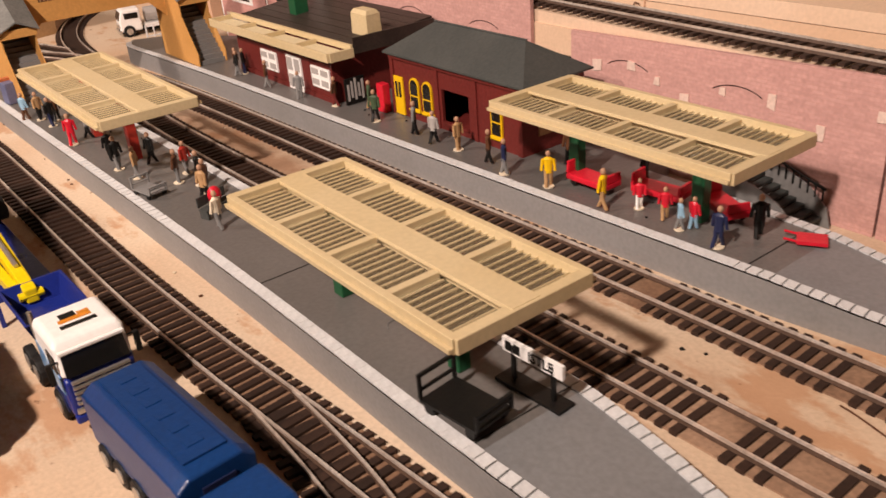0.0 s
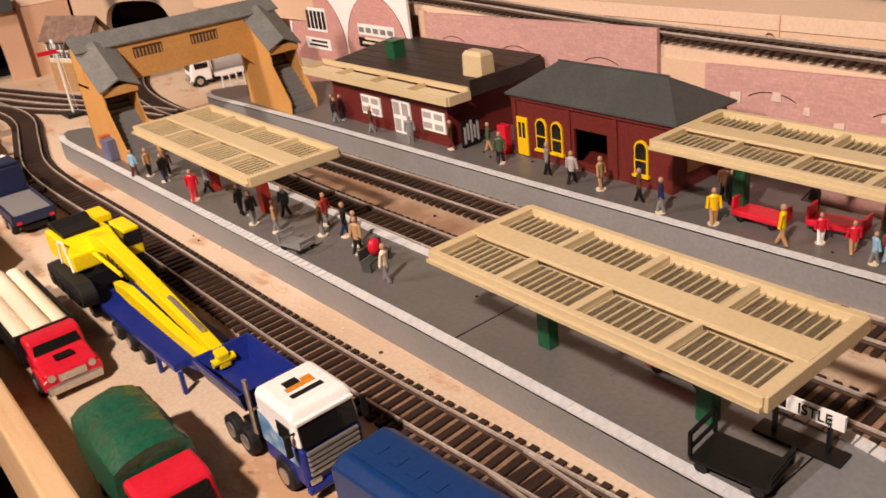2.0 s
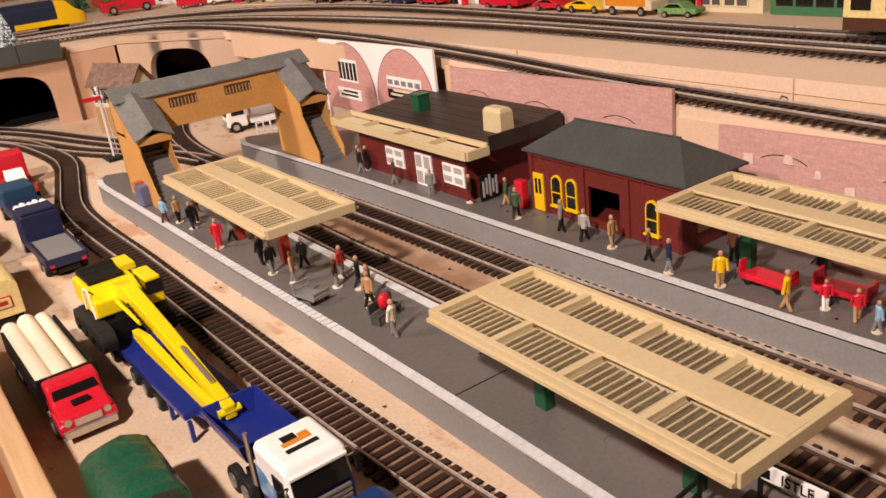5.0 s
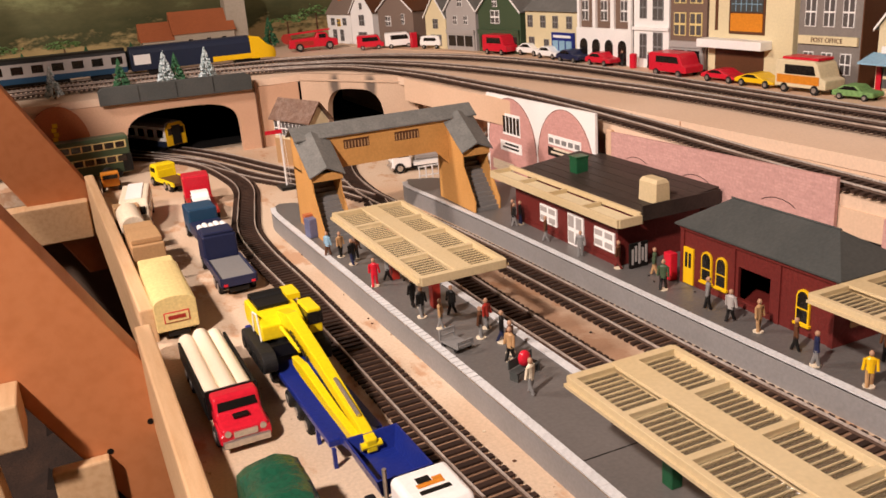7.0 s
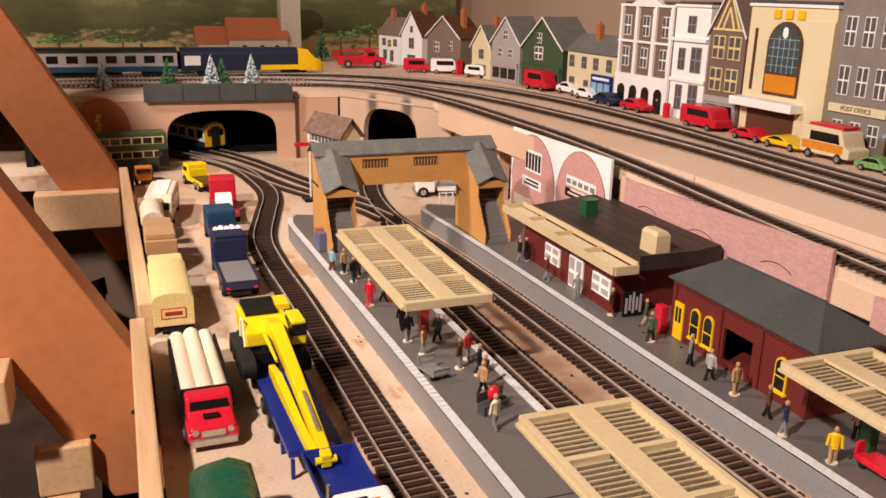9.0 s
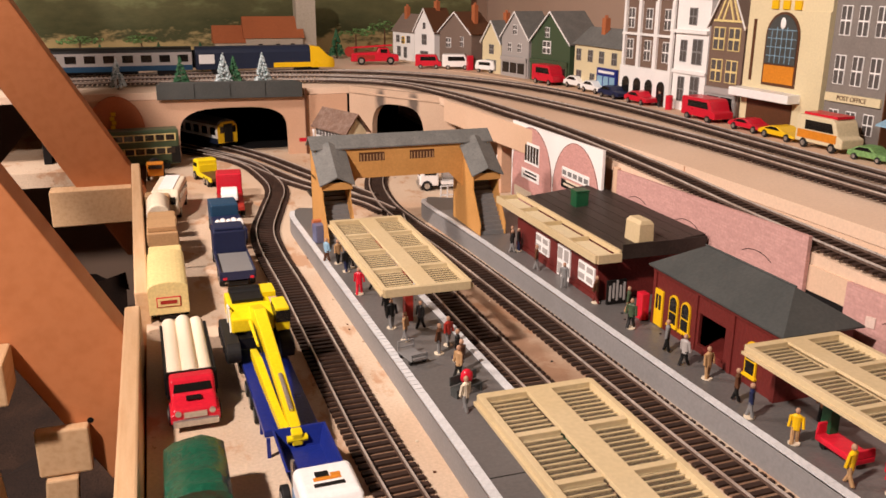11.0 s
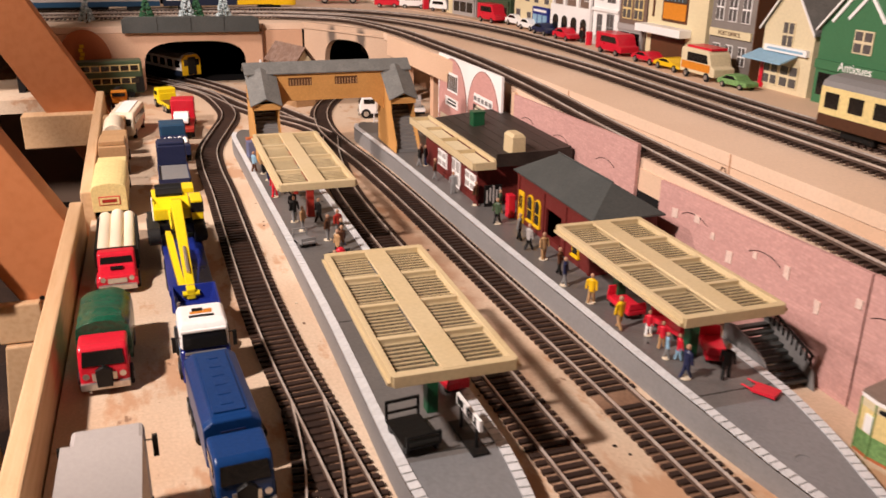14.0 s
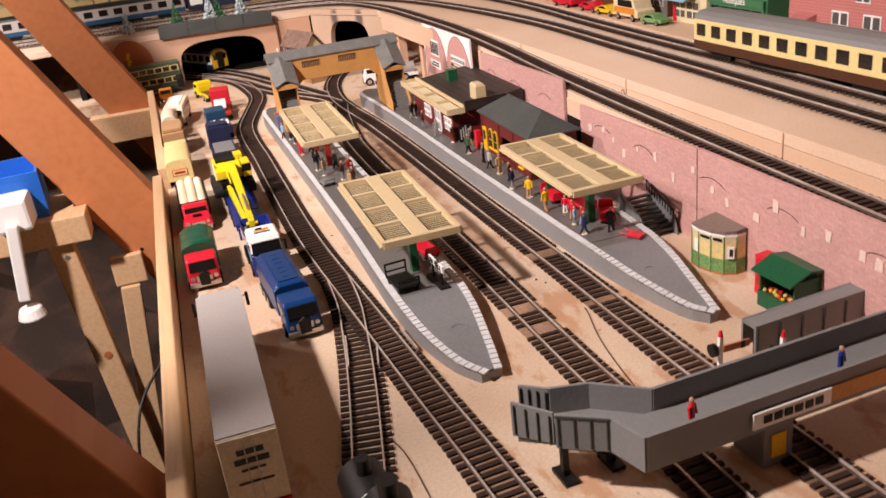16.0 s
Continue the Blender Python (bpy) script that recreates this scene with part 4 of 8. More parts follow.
canopy(-0.0055, 0.0525, 0.310, 0.482, ((0.0255, 0.364), (0.0225, 0.432)), "postred", "cream slatted platform canopy on red posts")
canopy(0.0, 0.0585, 0.002, 0.1565, ((0.030, 0.041), (0.0285, 0.119)), "green", "cream slatted platform canopy on dark green posts")
canopy(0.1575, 0.2185, 0.017, 0.167, ((0.190, 0.054), (0.1875, 0.132)), "green", "cream slatted canopy on green posts by the pink wall")

# ---- station building with tarred roof ----
st = thing("station_office", "low maroon station office with white windows and a black plank roof", "station building", at=(0.172, 0.357, 0.017))
part("wall", Mesh().box(0.0, 0.076, 0.0, 0.152, 0, 0.0355), "maroon", st)
part("upper_wall", Mesh().box(0.0128, 0.076, 0.0, 0.152, 0.0355, 0.0402), "maroon", st)
for i in range(7):
    x0, x1 = 0.012 + 0.0103 * i, 0.012 + 0.0103 * (i + 1) - 0.0007
    z = lambda x: 0.0405 + 0.10 * (x - 0.012)
    part("roof_plank", Mesh().prism([(x0, z(x0)), (x1, z(x1)), (x1, z(x1) + 0.0018), (x0, z(x0) + 0.0018)], "y", -0.012, 0.165), "blackroof", st)
part("roof_edge", Mesh().box(0.012, 0.084, -0.0135, -0.012, 0.036, 0.0475), "blackroof", st)
# awning in front of the office
aw = part("awning", Mesh().box(-0.0095, -0.0075, -0.012, 0.182, 0.034, 0.0405), "cream", st, "cream glazed awning", bevel=0.0003)
part("awning_end", Mesh().box(-0.0075, 0.012, -0.0133, -0.0108, 0.034, 0.0405), "cream", aw)
part("awning_end", Mesh().box(-0.0075, 0.012, 0.1795, 0.182, 0.034, 0.0405), "cream", aw)
part("awning_back", Mesh().box(0.0105, 0.0125, -0.012, 0.181, 0.0385, 0.0425), "cream", aw)
for k in range(1, 4):
    part("awning_bar", Mesh().box(-0.0075, 0.0105, -0.012 + 0.0485 * k - 0.001, -0.012 + 0.0485 * k + 0.001, 0.036, 0.0402), "cream", aw)
pane = part("awning_glass", Mesh().box(-0.0075, 0.0105, -0.0108, 0.1795, 0.0365, 0.037), "creamlite", aw, "clouded cream glazing")
for y0, y1, z0, z1, nm in ((0.003, 0.029, 0.009, 0.0245, "window"), (0.044, 0.066, 0.0005, 0.0265, "door"), (0.083, 0.109, 0.009, 0.0245, "window")):
    fr = part(nm, Mesh().box(-0.0012, 0.0006, y0, y1, z0, z1), "white", st, "white framed " + nm)
    for a in range(2):
        for c in range(2):
            w, h = (y1 - y0) / 2, (z1 - z0) / 2
            part("pane", Mesh().box(-0.0016, -0.001, y0 + w * a + 0.0022, y0 + w * (a + 1) - 0.0014, z0 + h * c + 0.002, z0 + h * (c + 1) - 0.0014), "lightgrey", fr)
part("plinth", Mesh().box(-0.0008, 0.0, 0.0, 0.152, 0, 0.004), "maroon", st)
ch = thing("chimney_stack", "cream plastic chimney stack on the black roof", "chimney", at=(0.207, 0.360, 0.0605))
part("shaft", Mesh().loft([[(-0.0062, -0.0105, 0), (0.0062, -0.0105, 0), (0.0062, 0.0105, 0), (-0.0062, 0.0105, 0)], [(-0.0058, -0.010, 0.0152), (0.0058, -0.010, 0.0152), (0.0058, 0.010, 0.0152), (-0.0058, 0.010, 0.0152)]]), "cream", ch)
part("cap", Mesh().loft([[(-0.0060, -0.0102, 0.0153), (0.0060, -0.0102, 0.0153), (0.0060, 0.0102, 0.0153), (-0.0060, 0.0102, 0.0153)], [(-0.0040, -0.0085, 0.0182), (0.0040, -0.0085, 0.0182), (0.0040, 0.0085, 0.0182), (-0.0040, 0.0085, 0.0182)]]), "cream", ch)
solo("roof_tank", Mesh().box(-0.006, 0.006, -0.0055, 0.0055, 0, 0.0135).box(-0.0068, 0.0068, -0.0062, 0.0062, 0.0135, 0.0148), "green", "small dark green tank on the black roof", "tank", bevel=0.0005, at=(0.212, 0.468, 0.0612))

# ---- maroon waiting room with hipped roof ----
wr = thing("waiting_room", "maroon waiting room with yellow door and windows under a slate hipped roof", "station building", at=(0.190, 0.183, 0.017))
bm = Mesh()
H = 0.043
for y0, y1, z0, z1 in ((-0.006, 0.043, 0, H), (0.070, 0.125, 0, H), (0.043, 0.070, 0.027, H), (0.043, 0.070, 0, 0.004)):
    bm.box(0, 0.002, y0, y1, z0, z1)
bm.box(0.002, 0.050, -0.006, -0.004, 0, H).box(0.002, 0.050, 0.123, 0.125, 0, H).box(0.048, 0.050, -0.004, 0.123, 0, H).box(0.002, 0.048, -0.004, 0.123, 0, 0.001)
part("wall", bm, "maroon", wr)
for y in (-0.006, 0.0345, 0.0725, 0.1215):
    part("pilaster", Mesh().box(-0.001, 0.0, y, y + 0.0035, 0, H), "maroon", wr)
part("eaves_band", Mesh().box(-0.0016, 0.0, -0.006, 0.125, H - 0.004, H - 0.0013), "maroon", wr)
bm = Mesh()
e = 0.0035
lo = [(-e, -0.0105), (0.050 + e, -0.0105), (0.050 + e, 0.125 + e), (-e, 0.125 + e)]
bm.add([(x, y, H) for x, y in lo] + [(0.025, 0.017, H + 0.0175), (0.025, 0.104, H + 0.0175)] + [(x, y, H - 0.0012) for x, y in lo],
       [(0, 1, 4), (1, 2, 5, 4), (2, 3, 5), (3, 0, 4, 5), (0, 6, 7, 1), (1, 7, 8, 2), (2, 8, 9, 3), (3, 9, 6, 0), (6, 9, 8, 7)])
part("roof", bm, "slate", wr, "dark slate hipped roof")
dr = part("door", Mesh().box(-0.0012, 0.0004, 0.1115, 0.1215, 0.0005, 0.027), "yellow", wr, "yellow door with two narrow panes", bevel=0.0003)
for a in (0.1135, 0.1172):
    part("door_pane", Mesh().box(-0.0016, -0.001, a, a + 0.0022, 0.013, 0.0235), "window", dr)
for yc in (0.0985, 0.0845, 0.0165):
    fr = Mesh()
    poly = [(yc - 0.005, 0.0075)] + [(yc + 0.005 * math.cos(a), 0.0235 + 0.0055 * math.sin(a)) for a in [math.pi - math.pi * i / 12 for i in range(13)]] + [(yc + 0.005, 0.0075)]
    wf = part("window", fr.prism(poly, "x", -0.0012, 0.0004), "yellow", wr, "yellow arched window frame")
    inner = [(yc - 0.0038, 0.0175)] + [(yc + 0.0038 * math.cos(a), 0.0235 + 0.0042 * math.sin(a)) for a in [math.pi - math.pi * i / 12 for i in range(13)]] + [(yc + 0.0038, 0.0175)]
    part("upper_pane", Mesh().prism(inner, "x", -0.0016, -0.001), "window", wf)
    part("lower_pane", Mesh().box(-0.0016, -0.001, yc - 0.0038, yc + 0.0038, 0.0088, 0.0163), "window", wf)
    part("sill", Mesh().box(-0.0022, 0, yc - 0.006, yc + 0.006, 0.0062, 0.0076), "yellow", wf)
part("end_window", Mesh().box(0.012, 0.036, -0.0068, -0.0056, 0.010, 0.026), "buff", wr, "ochre end window")
part("roof_ridge", Mesh().rod((0.025, 0.016, H + 0.0178), (0.025, 0.105, H + 0.0178), 0.0007, 6), "slate", wr)
part("threshold_wall", Mesh().box(-0.001, 0.002, 0.043, 0.070, 0.004, 0.0055), "maroon", wr)

# ---- covered footbridge ----
fb = thing("footbridge", "ochre card covered footbridge with grey roofs and stairs", "footbridge", at=(0.0, 0.6, 0.017))
bm = Mesh()
for x0, x1, z0, z1 in ((0.004, 0.176, 0.052, 0.068), (0.004, 0.176, 0.0765, 0.083), (0.004, 0.046, 0.068, 0.0765), (0.071, 0.096, 0.068, 0.0765), (0.121, 0.176, 0.068, 0.0765)):
    bm.box(x0, x1, -0.0005, 0.0005, z0, z1)
bm.prism([(0.030, 0.052), (0.044, 0.052), (0.030, 0.038)], "y", -0.0005, 0.0005).prism([(0.150, 0.052), (0.136, 0.052), (0.150, 0.038)], "y", -0.0005, 0.0005)
part("front_side", bm, "tan", fb)
part("back_side", Mesh().box(0.004, 0.176, 0.0245, 0.0255, 0.052, 0.083), "tan", fb)
part("walkway", Mesh().box(0.004, 0.176, 0.0005, 0.0245, 0.0525, 0.0545), "grey", fb)
part("main_roof", Mesh().prism([(-0.003, 0.081), (0.0125, 0.0905), (0.028, 0.081), (0.028, 0.0822), (0.0125, 0.0922), (-0.003, 0.0822)], "x", 0.0, 0.181), "lightslate", fb, "grey gabled roof")
for x in (0.046, 0.096):
    w = part("window", Mesh().box(x, x + 0.025, 0.0003, 0.0009, 0.068, 0.0765), "brown", fb)
    for k in range(8):
        part("bar", Mesh().box(x + 0.0014 + k * 0.0031, x + 0.0024 + k * 0.0031, -0.0005, 0.0003, 0.0685, 0.0745), "buff", w)
for x0 in (0.004, 0.150):
    leg = Mesh()
    leg.box(x0, x0 + 0.001, 0, 0.026, 0, 0.083).box(x0 + 0.0255, x0 + 0.0265, 0, 0.026, 0, 0.052).box(x0, x0 + 0.0265, 0.025, 0.026, 0, 0.052)
    part("tower", leg, "tan", fb)
    for dx in (0.0, 0.0255):
        side = [(0.0, 0.0), (-0.052, 0.0), (-0.053, 0.010), (-0.032, 0.040), (-0.032, 0.055), (0.0, 0.081), (0.0, 0.0)][:-1]
        part("stair_side", Mesh().prism(side, "x", x0 + dx, x0 + dx + 0.001), "tan", fb)
    for k in range(14):
        part("step", Mesh().box(x0 + 0.001, x0 + 0.0255, -0.050 + 0.0036 * k, -0.046 + 0.0036 * k, 0.0, 0.0035 + 0.0036 * k), "grey", fb)
    part("stair_front", Mesh().box(x0 - 0.001, x0 + 0.0275, -0.034, -0.0325, 0.050, 0.0565), "tan", fb)
    xm = x0 + 0.01325
    sl = Mesh()
    sl.loft([[(x0 - 0.003, y, z), (xm, y, z + 0.0075), (x0 + 0.0295, y, z), (x0 + 0.0295, y, z + 0.001), (xm, y, z + 0.0087), (x0 - 0.003, y, z + 0.001)] for y, z in ((-0.037, 0.054), (0.002, 0.0795))])
    part("stair_roof", sl, "lightslate", fb, "grey gabled stair roof")

# ---- signal box and signal ----
sb = thing("signal_box", "small signal box with brown brick base and tiled roof", "signal box", at=(0.100, 0.948, 0.0), rz=-70)
part("brick_base", Mesh().box(-0.041, 0.041, -0.0155, 0.0155, 0, 0.034), "buff", sb)
part("cabin", Mesh().prism([(-0.015, 0.034), (0.015, 0.034), (0.015, 0.0605), (0, 0.080), (-0.015, 0.0605)], "x", -0.040, 0.040), "creamlite", sb)
wf = part("window_band", Mesh().box(-0.038, 0.038, -0.0158, -0.0148, 0.038, 0.058), "white", sb)
for k in range(9):
    for z in (0.0395, 0.0490):
        part("pane", Mesh().box(-0.0368 + k * 0.0083, -0.0302 + k * 0.0083, -0.0162, -0.0155, z, z + 0.0078), "townpane", wf)
part("gable_window", Mesh().box(0.0398, 0.0408, -0.009, 0.009, 0.040, 0.054), "townpane", sb)
part("roof", Mesh().prism([(-0.0195, 0.0585), (0, 0.083), (0.0195, 0.0585), (0.0195, 0.0602), (0, 0.0850), (-0.0195, 0.0602)], "x", -0.045, 0.045), "mottled", sb, "mottled brown tiled roof")
part("bargeboard", Mesh().prism([(-0.0195, 0.0580), (0, 0.0825), (0.0195, 0.0580), (0.0195, 0.0600), (0, 0.0848), (-0.0195, 0.0600)], "x", 0.0451, 0.0460), "brown", sb)
sg = thing("signal", "white lattice semaphore signal with red arm", "signal", at=(0.044, 0.832, 0.0))
part("base", Mesh().box(-0.009, 0.009, -0.012, 0.012, 0, 0.004), "black", sg, bevel=0.0006)
part("post", Mesh().box(-0.0009, 0.0009, -0.0009, 0.0009, 0.004, 0.076), "white", sg)
part("arm", Mesh().box(-0.018, 0.002, -0.0022, -0.0012, 0.066, 0.0705), "red", sg)
part("ladder", Mesh().rod((0.0035, 0.003, 0.004), (0.0015, 0.001, 0.066), 0.0003, 4).rod((0.006, 0.003, 0.004), (0.0035, 0.001, 0.066), 0.0003, 4), "white", sg)
part("lamp", Mesh().cyl((0.0, 0, 0.076), 0.0016, 0.004), "white", sg)

# ---- plank fence and rafters on the room side ----
def plank(y0, y1, label, top=0.028):
    bm = Mesh()
    bm.loft([[(-0.164 + dx, y, -0.045), (-0.1535 + dx, y, -0.045), (-0.1535 + dx, y, top + dz), (-0.164 + dx, y, top + dz)] for y, dx, dz in
             ((y0, 0.004, 0), (y0 * 0.6 + y1 * 0.4, 0.0, 0.001), (y1, -0.006 if y1 > 0.5 else -0.002, -0.001))])
    return solo("edge_plank", bm, "wood", label, "plank", bevel=0.0015)


plank(-0.85, 0.425, "rough pine plank along the edge of the baseboard")
plank(0.455, 0.965, "second rough pine plank along the edge of the baseboard", 0.026)
# roof truss timbers: upright boards leaning away from the layout
for y in (0.975, 0.41, -0.165):
    raf = thing("truss_timber", "brown stained leaning truss timber rising past the layout", "truss timber", group="truss timbers", kind="structure")
    z0, z1 = -0.10, 0.62
    top = lambda z: -0.1615 - 0.555 * z
    part("timber", Mesh().prism([(top(z0), z0), (top(z1), z1), (top(z1) - 0.080, z1), (top(z0) - 0.080, z0)], "y", y, y + 0.036), "beam", raf, bevel=0.0015)
    for x, z in ((-0.168, -0.036), (-0.196, -0.050)):
        part("screw_hole", Mesh().rod((x, y - 0.0003, z), (x, y + 0.003, z), 0.0022, 8), "black", raf)
solo("joist_block", Mesh().box(-0.27, -0.172, 0.955, 0.985, -0.05, -0.004), "wood", "pale pine block under the far rafter", "timber block", bevel=0.0015)
solo("joist_block", Mesh().box(-0.232, -0.197, 0.400, 0.4095, -0.085, -0.050), "wood", "pale pine block nailed behind the truss timber", "timber block", bevel=0.0015)
solo("timber_post", Mesh().prism([(-0.228, -0.086), (-0.2065, -0.086), (-0.282, -0.79), (-0.3035, -0.79)], "y", 0.396, 0.4095), "wood", "pale pine post under the block beside the baseboard", "post", bevel=0.0015)
# sheet added in place of the clutter, darkened to stand in for shade
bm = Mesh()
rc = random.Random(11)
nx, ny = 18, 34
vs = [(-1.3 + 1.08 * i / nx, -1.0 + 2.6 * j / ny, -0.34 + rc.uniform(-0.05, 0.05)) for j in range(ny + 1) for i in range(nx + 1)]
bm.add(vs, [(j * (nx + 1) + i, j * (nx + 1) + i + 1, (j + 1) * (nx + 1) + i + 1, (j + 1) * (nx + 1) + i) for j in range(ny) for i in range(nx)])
solo("dark_cloth", bm, "clutter", "rumpled added sheet standing in for cloth and clutter in shade below the layout", "cloth", kind="structure", smooth=True)


# ---- the street on the upper level ----
DZ = 0.0975


def window_unit(root, x0, x1, z0, z1, frame="white", cols=2, rows=2, y=0.0, name="townpane", glass="townpane"):
    fr = part(name, Mesh().box(x0, x1, y - 0.0010, y + 0.0004, z0, z1), frame, root)
    w, h = (x1 - x0) / cols, (z1 - z0) / rows
    g = min(w, h) * 0.13
    for a in range(cols):
        for c in range(rows):
            part("pane", Mesh().box(x0 + w * a + g, x0 + w * (a + 1) - g, y - 0.0014, y - 0.0008, z0 + h * c + g, z0 + h * (c + 1) - g), glass, fr)
    return fr


def house(label, p0, p1, h, depth, wall, roof="flat", roofmat="slate", peak=0.03, wins=(), frame="white", shop=None, chimneys=(), trim="white", quoins=False):
    """A card house; p0 and p1 are the ends of its front, seen left to right from the tracks."""
    w = math.hypot(p1[0] - p0[0], p1[1] - p0[1])
    root = thing("town_house", label, "house", at=(p0[0], p0[1], DZ), rz=math.degrees(math.atan2(p1[1] - p0[1], p1[0] - p0[0])), group="houses of the upper street")
    if roof == "gable":  # gable to the street
        part("wall", Mesh().prism([(0, 0), (w, 0), (w, h), (w / 2, h + peak), (0, h)], "y", 0, depth), wall, root)
        t, o = 0.0016, 0.003
        sl = peak / (w / 2)
        part("roof", Mesh().prism([(-o, h - o * sl), (w / 2, h + peak), (w + o, h - o * sl), (w + o, h - o * sl + t), (w / 2, h + peak + t), (-o, h - o * sl + t)], "y", -0.003, depth + 0.003), roofmat, root)
        part("bargeboard", Mesh().prism([(-o, h - o * sl - 0.001), (w / 2, h + peak - 0.001), (w + o, h - o * sl - 0.001), (w + o, h - o * sl + t), (w / 2, h + peak + t), (-o, h - o * sl + t)], "y", -0.0042, -0.003), trim, root)
    elif roof == "ridge":
        part("wall", Mesh().box(0, w, 0, depth, 0, h), wall, root)
        part("roof", Mesh().prism([(-0.004, h - 0.001), (depth / 2, h + peak), (depth + 0.004, h - 0.001)], "x", -0.002, w + 0.002), roofmat, root)
    else:
        part("wall", Mesh().box(0, w, 0, depth, 0, h), wall, root)
        part("cornice", Mesh().box(-0.0015, w + 0.0015, -0.0025, depth, h, h + 0.003), trim, root)
        part("roof", Mesh().box(0.002, w - 0.002, 0.002, depth - 0.002, h + 0.003, h + 0.006), roofmat, root)
    for spec in wins:
        u, z0, ww, hh = spec[:4]
        window_unit(root, u * w - ww / 2, u * w + ww / 2, z0, z0 + hh, spec[4] if len(spec) > 4 else frame, cols=2, rows=2)
    if shop:
        mat, z1 = shop
        sf = part("shopfront", Mesh().box(0.003, w - 0.003, -0.0025, 0.0, 0, z1), mat, root)
        n = max(2, int(w / 0.02))
        for k in range(n):
            part("shop_pane", Mesh().box(0.006 + (w - 0.012) * (k + 0.08) / n, 0.006 + (w - 0.012) * (k + 0.92) / n, -0.0031, -0.0024, z1 * 0.22, z1 * 0.72), "window", sf)
        part("sign_band", Mesh().box(0.002, w - 0.002, -0.0042, -0.0025, z1 * 0.8, z1), mat, sf)
    for u, v in chimneys:
        c = part("chimney", Mesh().box(u * w - 0.005, u * w + 0.005, v - 0.004, v + 0.004, h, h + peak + 0.014), "terracotta", root)
        for k in (-1, 1):
            part("chimney_pot", Mesh().cyl((u * w + 0.0025 * k, v, h + peak + 0.014), 0.0013, 0.004, n=8), "terracotta", c)
    return root, w


house("white rendered cottage with brown-red roof", (0.345, 1.575), (0.366, 1.492), 0.058, 0.05, "white", "ridge", "stonebrown", 0.034, [(0.25, 0.036, 0.013, 0.014), (0.5, 0.034, 0.012, 0.014, "yellow"), (0.75, 0.036, 0.013, 0.014), (0.3, 0.008, 0.014, 0.02), (0.6, 0.006, 0.012, 0.022)], "grey", None, [(0.3, 0.02)])
house("white rendered gabled cottage with quoins", (0.3665, 1.49), (0.387, 1.425), 0.062, 0.05, "white", "gable", "brown", 0.042, [(0.5, 0.036, 0.016, 0.02), (0.5, 0.008, 0.026, 0.016), (0.5, 0.066, 0.008, 0.012)], "grey", None, [(0.5, 0.03)])
house("brown stone gabled house", (0.391, 1.405), (0.417, 1.30), 0.064, 0.05, "stonebrown", "gable", "brown", 0.036, [(0.3, 0.036, 0.016, 0.018), (0.3, 0.008, 0.014, 0.016), (0.72, 0.04, 0.010, 0.018), (0.72, 0.006, 0.024, 0.022, "brown")], "white", None, [(0.75, 0.025)])
house("narrow pale yellow house with grey roof", (0.424, 1.262), (0.436, 1.205), 0.055, 0.05, "paleyellow", "gable", "lightslate", 0.034, [(0.5, 0.034, 0.014, 0.016), (0.5, 0.006, 0.03, 0.018)], "grey", None, [(0.5, 0.03)])
house("pale grey gabled house with white trim", (0.4365, 1.203), (0.452, 1.125), 0.066, 0.05, "lightgrey", "gable", "lightslate", 0.04, [(0.5, 0.07, 0.012, 0.016), (0.32, 0.042, 0.010, 0.014), (0.68, 0.042, 0.010, 0.014)], "white", ("lightgrey", 0.034))
house("dark green gabled house with grey roof", (0.4535, 1.118), (0.470, 1.012), 0.064, 0.06, "bronzegreen", "gable", "lightslate", 0.045, [(0.42, 0.045, 0.022, 0.02), (0.42, 0.07, 0.012, 0.016)], "white", ("bronzegreen", 0.036))
r7, w7 = house("cream house with blue shopfront and slate roof", (0.472, 1.0), (0.4785, 0.872), 0.066, 0.055, "paleyellow", "ridge", "lightslate", 0.024, [(u, 0.042, 0.013, 0.017) for u in (0.1, 0.36, 0.6, 0.86)] + [(0.12, 0.008, 0.014, 0.02), (0.42, 0.008, 0.012, 0.018)], "grey", None, [(0.4, 0.02), (0.9, 0.02)])
sf = part("blue_shopfront", Mesh().box(w7 * 0.56, w7 * 0.96, -0.004, 0.0, 0.0, 0.037), "bluetruck", r7)
for k in range(3):
    part("shop_pane", Mesh().box(w7 * (0.585 + 0.125 * k), w7 * (0.685 + 0.125 * k), -0.0046, -0.0038, 0.006, 0.026), "skyblue", sf)
part("name_bar", Mesh().box(w7 * 0.6, w7 * 0.92, -0.0046, -0.0038, 0.030, 0.0335), "white", sf)
r8, w8 = house("brown and white classical bank with arcade", (0.4787, 0.868), (0.4845, 0.757), 0.132, 0.055, "bankbrown", "flat", "slate", 0.0, [(u, z, 0.014, 0.026) for u in (0.14, 0.5, 0.86) for z in (0.055, 0.095)], "white")
for u in (0.02, 0.32, 0.68, 0.98):
    part("pilaster", Mesh().box(w8 * u - 0.0022, w8 * u + 0.0022, -0.003, 0.0, 0.046, 0.132), "white", r8)
part("string_course", Mesh().box(-0.001, w8 + 0.001, -0.0036, 0.0, 0.0865, 0.0895), "white", r8)
part("pediment", Mesh().prism([(w8 * 0.2, 0.135), (w8 * 0.5, 0.148), (w8 * 0.8, 0.135)], "y", -0.003, 0.006), "white", r8)
part("stone_storey", Mesh().box(-0.001, w8 + 0.001, -0.004, 0.0, 0, 0.046), "white", r8)
